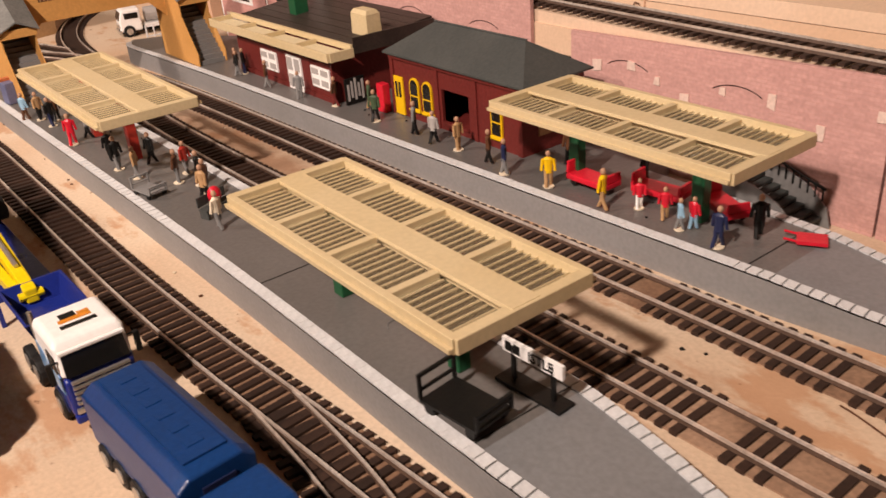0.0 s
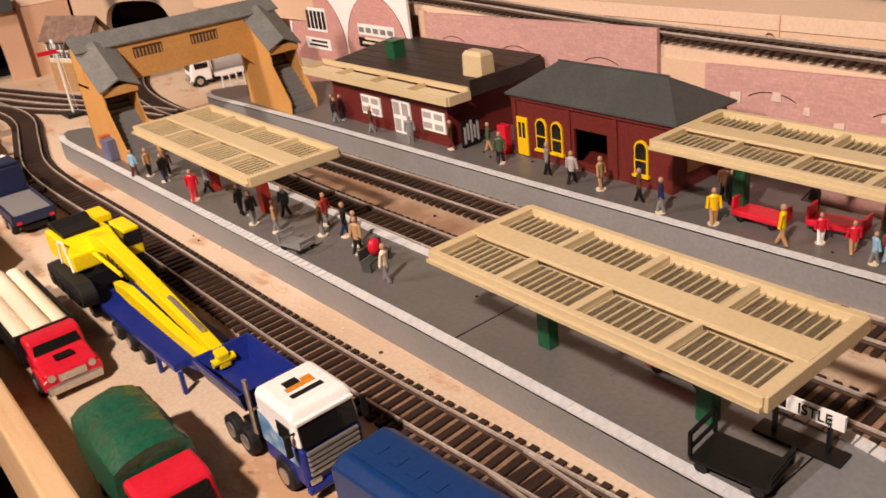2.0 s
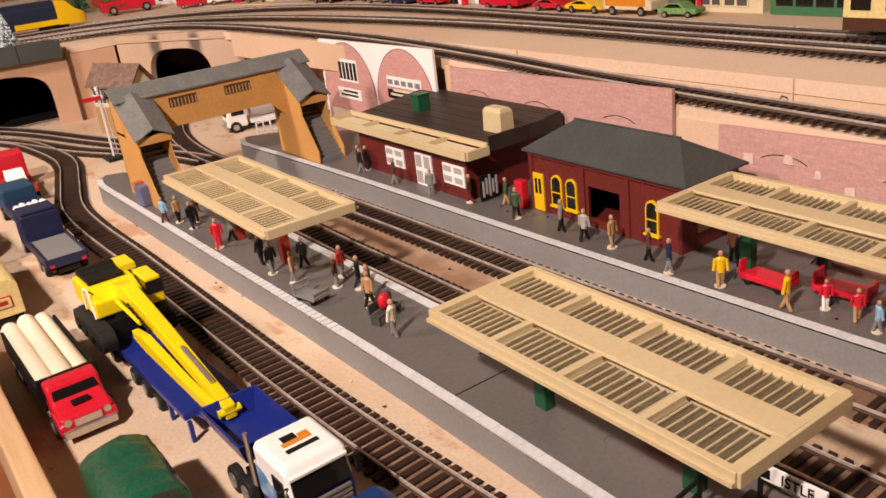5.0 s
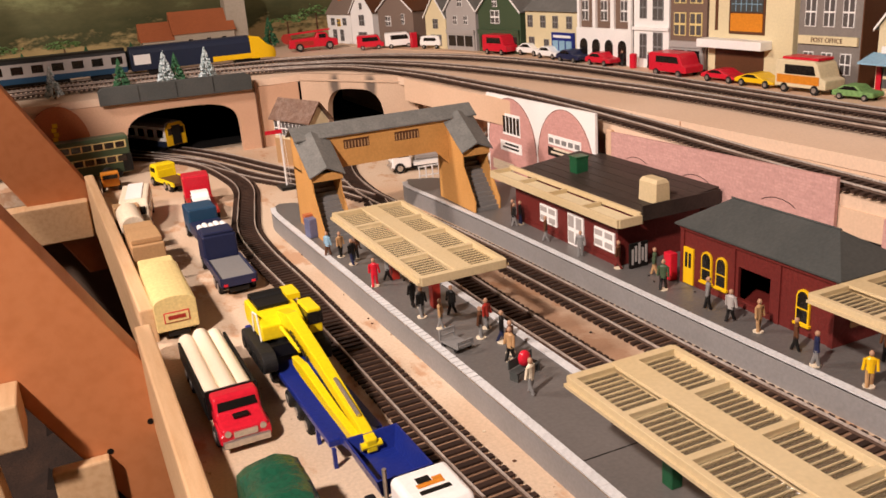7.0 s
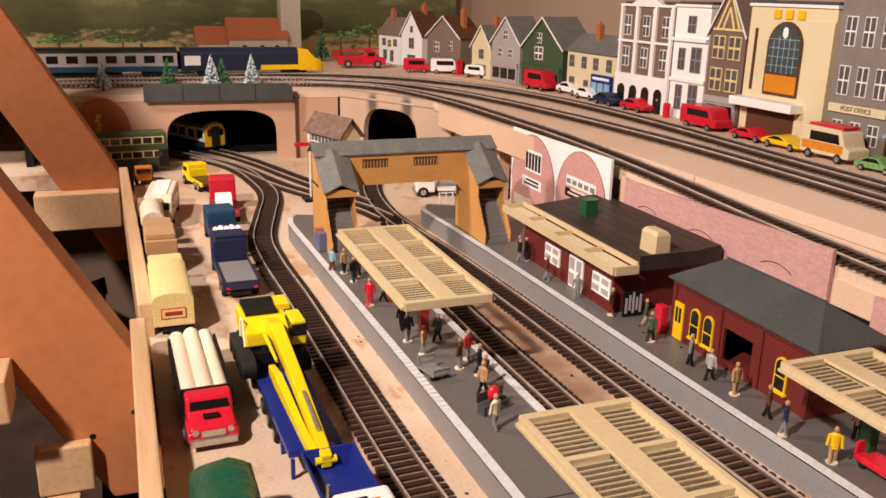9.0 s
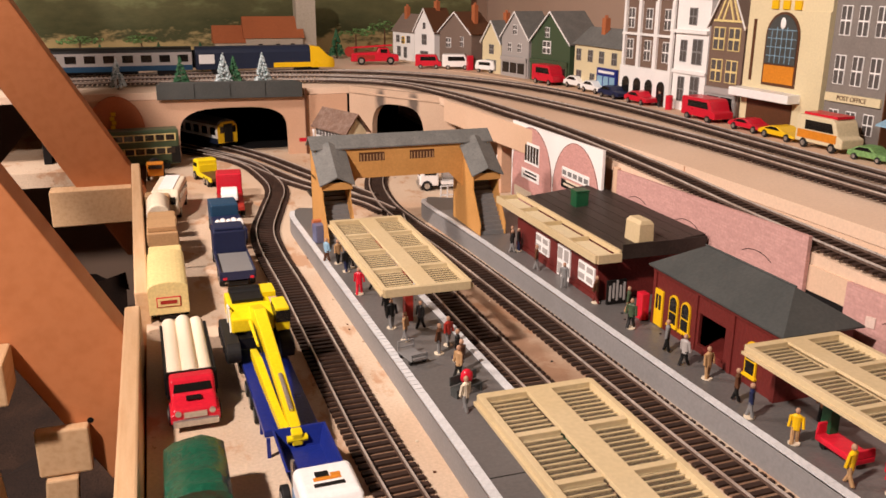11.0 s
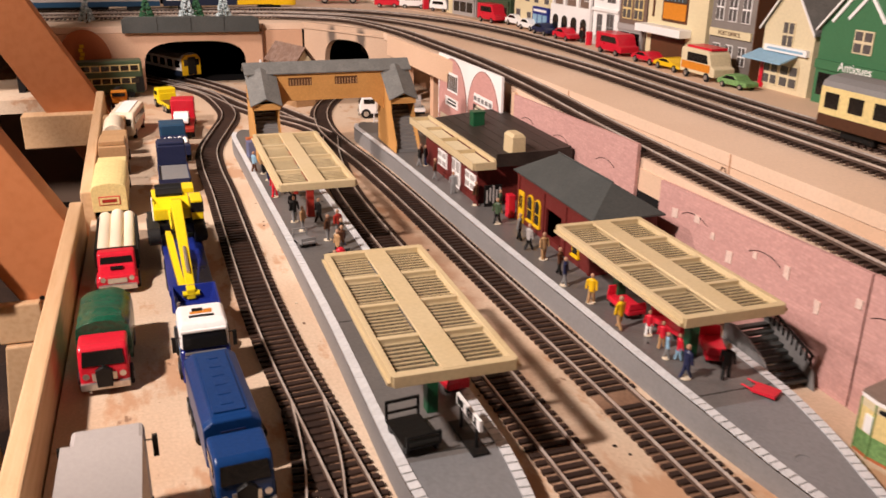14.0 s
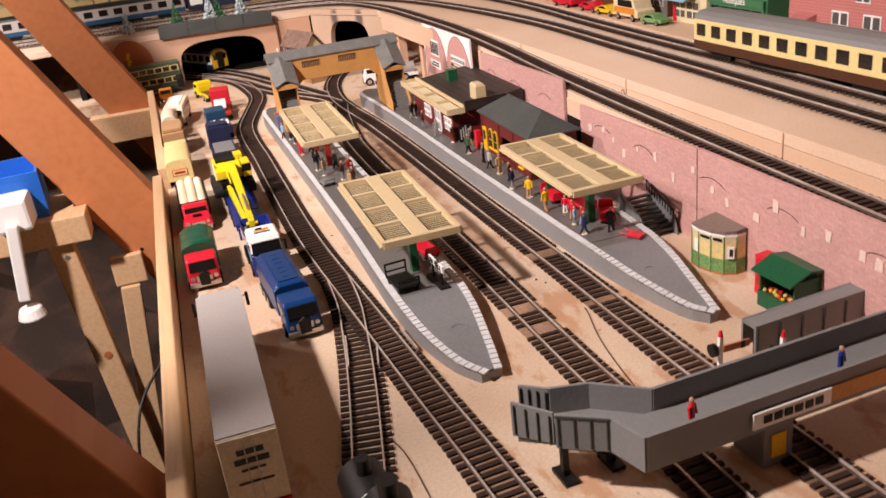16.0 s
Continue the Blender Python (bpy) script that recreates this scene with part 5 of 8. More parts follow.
for k in range(4):
    c = w8 * (0.14 + 0.24 * k)
    part("arch_opening", Mesh().prism([(c - 0.008, 0.0)] + [(c + 0.008 * math.cos(a), 0.024 + 0.008 * math.sin(a)) for a in [math.pi - math.pi * i / 10 for i in range(11)]] + [(c + 0.008, 0.0)], "y", -0.0048, -0.0038), "window", r8)
for k in range(4):
    part("column", Mesh().box(w8 * (0.01 + 0.315 * k), w8 * (0.05 + 0.315 * k), -0.0035, 0.0, 0.046, 0.130), "white", r8)
r9, w9 = house("white painted georgian house with bay", (0.4848, 0.755), (0.4895, 0.694), 0.134, 0.055, "white", "flat", "slate", 0.0, [(0.28, 0.012, 0.012, 0.03), (0.7, 0.010, 0.016, 0.034), (0.28, 0.06, 0.012, 0.026), (0.7, 0.058, 0.018, 0.03), (0.5, 0.104, 0.014, 0.02)], "grey")
part("string_course", Mesh().box(-0.001, w9 + 0.001, -0.0025, 0.0, 0.046, 0.05), "white", r9)
part("bay_cornice", Mesh().box(0.0, w9, -0.004, 0.0, 0.094, 0.098), "white", r9)
r10, w10 = house("brown house with timbered gable", (0.49, 0.692), (0.4945, 0.635), 0.108, 0.055, "bankbrown", "gable", "stonebrown", 0.05, [(u, z, 0.019, 0.026) for u in (0.28, 0.72) for z in (0.042, 0.078)], "coachcream", ("lightgrey", 0.036))
for a, b in (((0.2, 0.112), (0.5, 0.15)), ((0.8, 0.112), (0.5, 0.15)), ((0.35, 0.112), (0.5, 0.135)), ((0.65, 0.112), (0.5, 0.135)), ((0.08, 0.111), (0.92, 0.111))):
    part("gable_timber", Mesh().beam((a[0] * w10, -0.0006, a[1]), (b[0] * w10, -0.0006, b[1]), 0.0014, 0.0024), "coachcream", r10)
# the cinema
r11, w11 = house("pale yellow cinema with tall arched window and white awning", (0.4948, 0.632), (0.4985, 0.512), 0.138, 0.06, "paleyellow", "flat", "slate", 0.0)
arch = [(w11 * 0.47 + 0.024 * math.cos(a), 0.098 + 0.024 * math.sin(a)) for a in [math.pi - math.pi * i / 18 for i in range(19)]]
part("arch_surround", Mesh().prism([(w11 * 0.47 - 0.025, 0.047)] + [(w11 * 0.47 + 0.025 * math.cos(a), 0.098 + 0.0255 * math.sin(a)) for a in [math.pi - math.pi * i / 18 for i in range(19)]] + [(w11 * 0.47 + 0.025, 0.047)], "y", -0.0012, 0.0002), "brown", r11)
tall = part("arched_window", Mesh().prism([(w11 * 0.47 - 0.0225, 0.07)] + [(x * 0.94 + w11 * 0.47 * 0.06, z - 0.001) for x, z in arch] + [(w11 * 0.47 + 0.0225, 0.07)], "y", -0.0018, -0.001), "slate", r11, "grey leaded arched window")
for k in range(-2, 3):
    part("leading", Mesh().box(w11 * 0.47 + 0.0075 * k - 0.0003, w11 * 0.47 + 0.0075 * k + 0.0003, -0.0022, -0.0017, 0.071, 0.112 - abs(k) * 0.004), "skyblue", tall)
for k in range(4):
    part("leading", Mesh().box(w11 * 0.47 - 0.021, w11 * 0.47 + 0.021, -0.0022, -0.0017, 0.078 + 0.009 * k, 0.0786 + 0.009 * k), "skyblue", tall)
part("poster", Mesh().box(w11 * 0.47 - 0.0225, w11 * 0.47 + 0.0225, -0.0018, -0.001, 0.05, 0.0685), "orange", r11, "orange poster panel")
part("crest", Mesh().ball((w11 * 0.47, -0.002, 0.112), 0.004, 0.001, 0.006), "white", r11)
for x in (0.1, 0.78, 0.93):
    part("slit_window", Mesh().box(w11 * x - 0.002, w11 * x + 0.002, -0.0008, 0.0002, 0.05, 0.115), "brown", r11)
for k in range(3):
    part("letter_shape", Mesh().box(w11 * (0.3 + 0.14 * k), w11 * (0.38 + 0.14 * k), -0.002, 0.0, 0.126, 0.135), "yellow", r11)
part("entrance", Mesh().box(w11 * 0.1, w11 * 0.7, -0.0008, 0.0002, 0.0, 0.032), "brown", r11, "dark entrance doors")
part("awning", Mesh().box(w11 * 0.0, w11 * 0.78, -0.018, 0.0, 0.033, 0.042), "white", r11, "white flat awning", bevel=0.0006)
part("side_wing", Mesh().box(w11 * 0.7, w11, -0.002, 0.0, 0, 0.125), "paleyellow", r11)
r12, w12 = house("grey stone post office with sash windows", (0.4992, 0.508), (0.5015, 0.436), 0.15, 0.06, "greystone", "flat", "slate", 0.0, [(u, z, 0.013, 0.028) for u in (0.2, 0.5, 0.8) for z in (0.058, 0.104)] + [(u, 0.014, 0.012, 0.02) for u in (0.2, 0.5, 0.8)], "white")
part("side_wall", Mesh().box(w12, w12 + 0.0012, 0.0, 0.06, 0, 0.15), "brown", r12)
band = part("name_board", Mesh().box(0.002, w12 - 0.002, -0.0025, 0.0, 0.0415, 0.0495), "paleyellow", r12)


def words(text, size, parent, at, rot, mat, name="lettering"):
    """Raised lettering in the built-in font, turned into a mesh."""
    cu = bpy.data.curves.new(name, "FONT")
    cu.body, cu.size, cu.extrude, cu.align_x, cu.align_y = text, size, 0.0002, "CENTER", "CENTER"
    tmp = bpy.data.objects.new(name, cu)
    scene.collection.objects.link(tmp)
    bpy.context.view_layer.update()
    me = bpy.data.meshes.new_from_object(tmp.evaluated_get(bpy.context.evaluated_depsgraph_get()))
    bpy.data.objects.remove(tmp)
    me.materials.clear()
    me.materials.append(M[mat])
    ob = new(name, me)
    ob.parent = parent
    ob.matrix_basis = Matrix.Translation(at) @ pose(0, 0, 0, *rot)
    return ob


words("POST OFFICE", 0.0062, band, (w12 / 2, -0.0028, 0.0455), (90, 0, 0), "brown")
r13, w13 = house("cream gabled shop with blue awning", (0.495, 0.412), (0.495, 0.340), 0.062, 0.06, "creamlite", "gable", "lightslate", 0.045, [(0.5, 0.044, 0.016, 0.024), (0.25, 0.006, 0.022, 0.022), (0.62, 0.006, 0.026, 0.022)], "creamlite")
part("awning", Mesh().prism([(-0.02, 0.030), (0.0, 0.037), (0.0, 0.0385), (-0.02, 0.0315)], "x", -0.004, w13 * 0.75), "skyblue", r13, "pale blue awning")
sg2 = part("sign_board", Mesh().box(w13 * 0.1, w13 * 0.95, -0.004, 0.0, 0.0385, 0.0445), "white", r13)
part("writing_bar", Mesh().box(w13 * 0.18, w13 * 0.88, -0.0044, -0.0038, 0.0405, 0.0425), "skyblue", sg2)
part("door", Mesh().box(w13 * 0.02, w13 * 0.12, -0.001, 0.0, 0.0, 0.026), "red", r13)
r14, w14 = house("green antiques shop with grey roof and half-timbered gable", (0.494, 0.332), (0.494, 0.228), 0.068, 0.065, "bronzegreen", "gable", "lightslate", 0.055, [(0.5, 0.05, 0.022, 0.02)], "creamlite", ("bronzegreen", 0.040))
M14 = material("shop_green", (0.05, 0.16, 0.07), 0.5, var=0.08)
for ob in r14.children_recursive:
    if ob.name.split(".")[0] in ("wall", "shopfront", "sign_band"):
        ob.data.materials[0] = M14
for a, b in (((0.12, 0.074), (0.5, 0.118)), ((0.88, 0.074), (0.5, 0.118)), ((0.5, 0.075), (0.5, 0.118)), ((0.3, 0.078), (0.5, 0.1)), ((0.7, 0.078), (0.5, 0.1))):
    part("gable_timber", Mesh().beam((a[0] * w14, -0.0006, a[1]), (b[0] * w14, -0.0006, b[1]), 0.0014, 0.003), "white", r14)
words("Antiques", 0.011, r14, (w14 * 0.5, -0.0046, 0.037), (90, 0, 0), "white")
sidew = part("side_window", Mesh().box(w14 - 0.0004, w14 + 0.0008, 0.02, 0.038, 0.05, 0.068), "white", r14)
part("pane", Mesh().box(w14 + 0.0005, w14 + 0.0014, 0.0225, 0.0355, 0.0525, 0.0655), "window", sidew)
r15, w15 = house("pink brick house with white sash windows", (0.503, 0.205), (0.503, 0.02), 0.085, 0.06, "pinkhouse", "ridge", "lightslate", 0.03, [(u, z, 0.018, 0.026) for u in (0.1, 0.32, 0.55, 0.78, 0.93) for z in (0.048,)] + [(u, 0.01, 0.022, 0.028) for u in (0.4, 0.62, 0.88)], "white")
part("porch", Mesh().prism([(-0.02, 0), (0, 0), (0, 0.032), (-0.02, 0.026)], "x", w15 * 0.08, w15 * 0.22), "pinkhouse", r15)
part("front_door", Mesh().box(w15 * 0.10, w15 * 0.20, -0.0208, -0.0198, 0.0, 0.024), "white", r15)
part("garden_wall", Mesh().box(w15 * 0.24, w15 * 0.95, -0.03, -0.027, 0, 0.010), "pinkhouse", r15)
solo("pavement", Mesh().prism([(0.448, -0.7), (0.655, -0.7), (0.655, 1.62), (0.33, 1.62), (0.36, 1.36), (0.43, 1.13), (0.455, 0.9), (0.452, 0.6), (0.44, 0.3), (0.436, 0.0)], "z", 0.0975, 0.0985), "fascia", "pale buff roadway along the upper street", "pavement", kind="structure")


# ---- small toy vehicles ----
HUB = Mesh().cyl((-0.0003, 0, 0), 0.55, 0.1, "x", 10).data("hub")
HUB.materials.append(M["chrome"])


def wheel(root, x, y, r, w=0.004):
    sgn = 1 if x > 0 else -1
    t = part("wheel", Mesh().cyl((x - w / 2, y, r), r, w, "x", 16), "tyre", root, bevel=r * 0.12)
    part("hub", Mesh().cyl((x + sgn * w / 2 - 0.0004, y, r), r * 0.55, 0.0009, "x", 10), "chrome", t)


def small_vehicle(name, label, at, rz, mat, shape="car", length=0.054, width=0.022, upper=None):
    """Nose towards -y; a body from its side outline, dark glazing, four wheels."""
    root = thing(name, label, name.split("_")[-1], at=at, rz=rz, group="toy vehicles of the street")
    L, w = length, width / 2
    prof = {"car": [(0, .25), (0, .55), (.04, .6), (.28, .66), (.42, 1.0), (.72, 1.0), (.92, .68), (1, .62), (1, .25)],
            "sports": [(0, .3), (.02, .48), (.3, .66), (.48, .95), (.66, .95), (.94, .66), (1, .56), (1, .3)],
            "van": [(0, .18), (0, .45), (.10, .52), (.18, .9), (.24, 1), (.97, 1), (1, .95), (1, .18)],
            "caravan": [(.02, .25), (0, .5), (.08, .95), (.3, 1), (.7, 1), (.92, .95), (1, .5), (.98, .25)]}[shape]
    H = {"car": 0.0175, "sports": 0.0145, "van": 0.028, "caravan": 0.027}[shape] * length / 0.054
    poly = [(y * L - L / 2, z * H) for y, z in prof]
    part("body", Mesh().prism(poly, "x", -w, w), mat, root, bevel=0.0011)
    gl = {"car": [(.35, .70), (.46, .94), (.69, .94), (.83, .70)], "sports": [(.38, .68), (.5, .9), (.65, .9), (.82, .68)], "van": [(.19, .58), (.24, .86), (.8, .86), (.8, .58)], "caravan": [(.2, .6), (.22, .85), (.78, .85), (.8, .6)]}[shape]
    for s in (-1, 1):
        part("side_glass", Mesh().prism([(y * L - L / 2, z * H) for y, z in gl], "x", s * w - 0.0003, s * w + 0.0003), "window", root)
    if upper:
        part("upper_panel", Mesh().prism([(y * L - L / 2, z * H) for y, z in [(.12, .55), (.12, .3), (.95, .3), (.95, .55)]], "x", -w - 0.0004, w + 0.0004), upper, root)
    for y in (0.2, 0.8):
        for s in (-1, 1):
            wheel(root, s * (w - 0.001), y * L - L / 2, 0.0042 * length / 0.054, 0.003)
    return root


Z = 0.0985
fe = thing("fire_engine", "red vintage toy fire engine with a ladder by the backdrop", "fire engine", at=(0.275, 1.455, Z), rz=80, group="toy vehicles of the street")
part("body", Mesh().prism([(-0.046, 0.006), (-0.046, 0.018), (-0.030, 0.021), (-0.026, 0.031), (-0.008, 0.032), (-0.004, 0.024), (0.044, 0.022), (0.046, 0.006)], "x", -0.013, 0.013), "red", fe, bevel=0.0018)
for s in (-1, 1):
    part("cab_window", Mesh().box(s * 0.0131 - 0.0003, s * 0.0131 + 0.0003, -0.024, -0.011, 0.022, 0.029), "window", fe)
    part("locker_panel", Mesh().box(s * 0.0131 - 0.0003, s * 0.0131 + 0.0004, 0.0, 0.034, 0.010, 0.018), "postred", fe)
    part("ladder_side", Mesh().beam((s * 0.005, -0.034, 0.036), (s * 0.005, 0.050, 0.031), 0.0015, 0.0025), "red", fe)
    for y in (-0.030, 0.026):
        wheel(fe, s * 0.0122, y, 0.0075, 0.0035)
for k in range(8):
    part("ladder_rung", Mesh().box(-0.005, 0.005, -0.030 + 0.010 * k, -0.0288 + 0.010 * k, 0.0352 - 0.0006 * k, 0.0362 - 0.0006 * k), "chrome", fe)
part("ladder_wheel", Mesh().cyl((-0.010, 0.048, 0.024), 0.009, 0.002, "x", 16).cyl((0.008, 0.048, 0.024), 0.009, 0.002, "x", 16), "postred", fe)
small_vehicle("delivery_van", "small red toy van on the street", (0.352, 1.352, Z), 70, "red", "van", 0.048, 0.022)
small_vehicle("delivery_van", "white toy van on the street", (0.395, 1.318, Z), 70, "white", "van", 0.052, 0.023)
small_vehicle("toy_caravan", "white toy caravan parked on the street", (0.428, 1.243, Z), 30, "white", "caravan", 0.044, 0.022)
small_vehicle("delivery_van", "red toy van before a green house", (0.452, 1.045, Z), 10, "red", "van", 0.058, 0.026)
small_vehicle("toy_car", "white toy saloon car", (0.474, 0.985, Z), 6, "white", "car", 0.055)
small_vehicle("toy_car", "white toy saloon car", (0.470, 0.925, Z), 4, "white", "car", 0.052)
small_vehicle("toy_car", "dark grey vintage toy car", (0.466, 0.865, Z), 4, "navy", "car", 0.05)
small_vehicle("toy_car", "red toy estate car", (0.470, 0.80, Z), 3, "red", "car", 0.05)
rv = small_vehicle("toy_van", "red toy van before the cinema", (0.468, 0.655, Z), 2, "red", "van", 0.062, 0.026)
rv.scale = (1.0, 1.0, 0.8)
small_vehicle("toy_car", "red toy sports car", (0.468, 0.574, Z), 2, "red", "sports", 0.052)
small_vehicle("toy_car", "yellow toy sports car", (0.467, 0.522, Z), 2, "yellow", "sports", 0.052)
cv = small_vehicle("camper_van", "cream and orange toy camper van", (0.468, 0.462, Z), 1, "creamlite", "van", 0.06, 0.026, "orange")
part("roof_rack", Mesh().box(-0.01, 0.01, -0.018, 0.024, 0.0312, 0.0335), "red", cv)
small_vehicle("toy_car", "small green and yellow toy car", (0.466, 0.405, Z), 8, "leaflite", "car", 0.04, 0.018)
for x, y, h, lab in ((0.412, 1.293, 0.026, "telephone box"), (0.452, 1.165, 0.019, "pillar box"), (0.474, 0.742, 0.019, "pillar box"), (0.480, 0.712, 0.022, "pillar box")):
    solo(lab.replace(" ", "_"), Mesh().box(-0.005, 0.005, -0.005, 0.005, 0, h) if lab[0] == "t" else Mesh().cyl((0, 0, 0), 0.0045, h * 0.85, n=12).ball((0, 0, h * 0.86), 0.0048, 0.0048, 0.002), "red", "small red " + lab + " on the pavement", lab, bevel=0.0004, at=(x, y, Z))


# ---- trees, church and lineside on the far deck ----
def bristle_tree(at, h, mat, label):
    root = thing("model_tree", label, "tree", at=at, group="model trees")
    part("trunk", Mesh().cyl((0, 0, 0), 0.0016, h * 0.3, n=7, r2=0.001), "brown", root)
    rt = random.Random(int(at[0] * 1e4) + int(h * 1e5))
    bm = Mesh()
    for k in range(150):
        t = rt.random() ** 1.3
        z = h * (0.12 + 0.86 * t)
        r = h * 0.27 * (1 - t) + 0.001
        a = rt.uniform(0, 6.283)
        tip = Vector((r * math.cos(a), r * math.sin(a), z - h * 0.05))
        base = Vector((0, 0, z + h * 0.03))
        s = Vector((-math.sin(a), math.cos(a), 0)) * h * 0.035
        bm.add([base, tip - s, tip + s, tip + Vector((0, 0, h * 0.06))], [(0, 1, 2), (0, 2, 3), (0, 3, 1), (1, 3, 2)])
    part("crown", bm, mat, root)
    return root


for x, y, h, m in ((-0.094, 1.16, 0.046, "leaf"), (-0.032, 1.165, 0.05, "snow"), (-0.016, 1.17, 0.045, "leaf"), (0.026, 1.16, 0.05, "snow"), (-0.183, 1.16, 0.045, "snow"), (-0.28, 1.17, 0.048, "leaf"), (-0.12, 1.45, 0.05, "leaf"), (-0.22, 1.5, 0.045, "leaf"),
                   (0.235, 1.62, 0.062, "leaf"), (-0.33, 1.45, 0.05, "leaf"), (-0.05, 1.42, 0.05, "leaf")):
    bristle_tree((x, y, DZ), h, m, "snow-dusted bristle fir tree" if m == "snow" else "dark green bristle fir tree")


def flat_tree(at, h, spread):
    root = thing("model_tree", "pale green model tree with flat spreading foliage", "tree", at=at, group="model trees")
    part("trunk", Mesh().cyl((0, 0, 0), 0.0025, h * 0.75, n=7, r2=0.0014), "brown", root)
    rt = random.Random(int(at[0] * 1e4))
    bm = Mesh()
    for k in range(70):
        a, r = rt.uniform(0, 6.283), spread * math.sqrt(rt.random())
        c = Vector((r * math.cos(a), r * math.sin(a) * 0.6, h * (0.72 + 0.28 * rt.random() * (1 - 0.5 * r / spread))))
        s = rt.uniform(0.003, 0.007)
        bm.add([c + Vector((rt.uniform(-s, s), rt.uniform(-s, s), rt.uniform(-s, s) * 0.5)) for _ in range(5)], [(0, 1, 2), (0, 2, 3), (0, 3, 4), (1, 2, 4), (1, 3, 4)])
    part("crown", bm, "leaflite", root)


flat_tree((0.29, 1.68, DZ), 0.06, 0.045)
flat_tree((0.36, 1.7, DZ), 0.075, 0.04)
flat_tree((-0.26, 1.6, DZ), 0.055, 0.04)
flat_tree((-0.15, 1.62, DZ), 0.055, 0.035)
chh = thing("church", "stone church with terracotta roofs and a square tower", "church", at=(0.0, 1.62, DZ))
part("nave", Mesh().box(0.05, 0.165, 0, 0.06, 0, 0.045), "stonewall", chh)
part("nave_roof", Mesh().prism([(-0.004, 0.043), (0.03, 0.085), (0.064, 0.043)], "x", 0.046, 0.168), "terracotta", chh)
part("chancel", Mesh().box(-0.01, 0.05, 0.006, 0.054, 0, 0.035), "stonewall", chh)
part("chancel_roof", Mesh().prism([(0.003, 0.034), (0.03, 0.068), (0.057, 0.034)], "x", -0.014, 0.05), "terracotta", chh)
part("tower", Mesh().box(0.155, 0.195, 0.01, 0.05, 0, 0.14), "stonewall", chh)
for x in (0.075, 0.11, 0.14):
    part("window", Mesh().box(x, x + 0.008, -0.0008, 0.0004, 0.012, 0.032), "window", chh)


# ---- lorries on the siding road ----
def lorry(label, at, rz, name="toy_lorry"):
    return thing(name, label, "lorry", at=at, rz=rz, group="toy lorries")


def cab(root, y0, length, w, h, mat, hood=0.0, z0=0.006, roofmat=None, label=""):
    """A cab with its nose at y0 towards -y: sloped windscreen, side windows, grille, lamps, bumper."""
    if hood:
        poly = [(y0, z0), (y0, z0 + (h - z0) * 0.42), (y0 + hood, z0 + (h - z0) * 0.55), (y0 + hood + 0.004, h), (y0 + length, h), (y0 + length, z0)]
        ws = [(y0 + hood + 0.0009, z0 + (h - z0) * 0.64), (y0 + hood + 0.0032, h - (h - z0) * 0.15)]
    else:
        poly = [(y0, z0), (y0, z0 + (h - z0) * 0.5), (y0 + 0.003, h - 0.002), (y0 + 0.006, h), (y0 + length, h), (y0 + length, z0)]
        ws = [(y0 + 0.0002, z0 + (h - z0) * 0.54), (y0 + 0.0027, h - (h - z0) * 0.12)]
    body = part("cab", Mesh().prism(poly, "x", -w, w), mat, root, label, bevel=0.0019, segments=3)
    (ya, za), (yb, zb) = ws
    part("windscreen", Mesh().add([(-w * 0.86, ya - 0.0006, za), (w * 0.86, ya - 0.0006, za), (w * 0.8, yb - 0.0006, zb), (-w * 0.8, yb - 0.0006, zb), (-w * 0.86, ya + 0.001, za), (w * 0.86, ya + 0.001, za), (w * 0.8, yb + 0.001, zb), (-w * 0.8, yb + 0.001, zb)],
                                  [(0, 1, 2, 3), (7, 6, 5, 4), (0, 4, 5, 1), (1, 5, 6, 2), (2, 6, 7, 3), (3, 7, 4, 0)]), "window", body)
    for s in (-1, 1):
        part("side_window", Mesh().box(s * w - 0.0004, s * w + 0.0004, y0 + hood + 0.006, y0 + length - 0.003, z0 + (h - z0) * 0.58, h - 0.004), "window", body)
        part("headlight", Mesh().cyl((s * w * 0.74, y0 - 0.0006, z0 + 0.006), 0.0018, 0.001, "y", 10), "chrome", body)
    part("grille", Mesh().box(-w * 0.5, w * 0.5, y0 - 0.0007, y0 + 0.0005, z0 + 0.003, z0 + (h - z0) * 0.33), "chrome", body)
    part("bumper", Mesh().box(-w, w, y0 - 0.0018, y0 + 0.001, z0 - 0.002, z0 + 0.0022), "chrome", body, bevel=0.0005)
    return body


def wheels(root, w, ys, r=0.006):
    for y in ys:
        for s in (-1, 1):
            wheel(root, s * (w - 0.0018), y, r, 0.0042)


def chassis(root, y0, y1, w, z=0.0065):
    part("chassis", Mesh().box(-w * 0.55, w * 0.55, y0, y1, z - 0.003, z + 0.0005), "black", root)


# red lorry with logs
lt = lorry("red toy lorry with black stake body carrying three pale logs", (-0.126, 0.278, 0), 1)
chassis(lt, 0.004, 0.112, 0.014)
lc = cab(lt, 0.0, 0.027, 0.0128, 0.0258, "red", hood=0.0135)
part("bonnet_scoop", Mesh().box(-0.0042, 0.0042, 0.0065, 0.0105, 0.0166, 0.0178), "black", lc)
for s in (-1, 1):
    part("front_wing", Mesh().loft([[(s * 0.0095, y, 0.006), (s * 0.0138, y, 0.006), (s * 0.0138, y, z), (s * 0.0118, y, z + 0.0012), (s * 0.0095, y, z + 0.0012)] for y, z in ((-0.0004, 0.0105), (0.004, 0.0128), (0.012, 0.0132), (0.0185, 0.0110))]), "red", lc, bevel=0.0006)
part("flat_bed", Mesh().box(-0.0145, 0.0145, 0.029, 0.115, 0.0075, 0.0105), "black", lt)
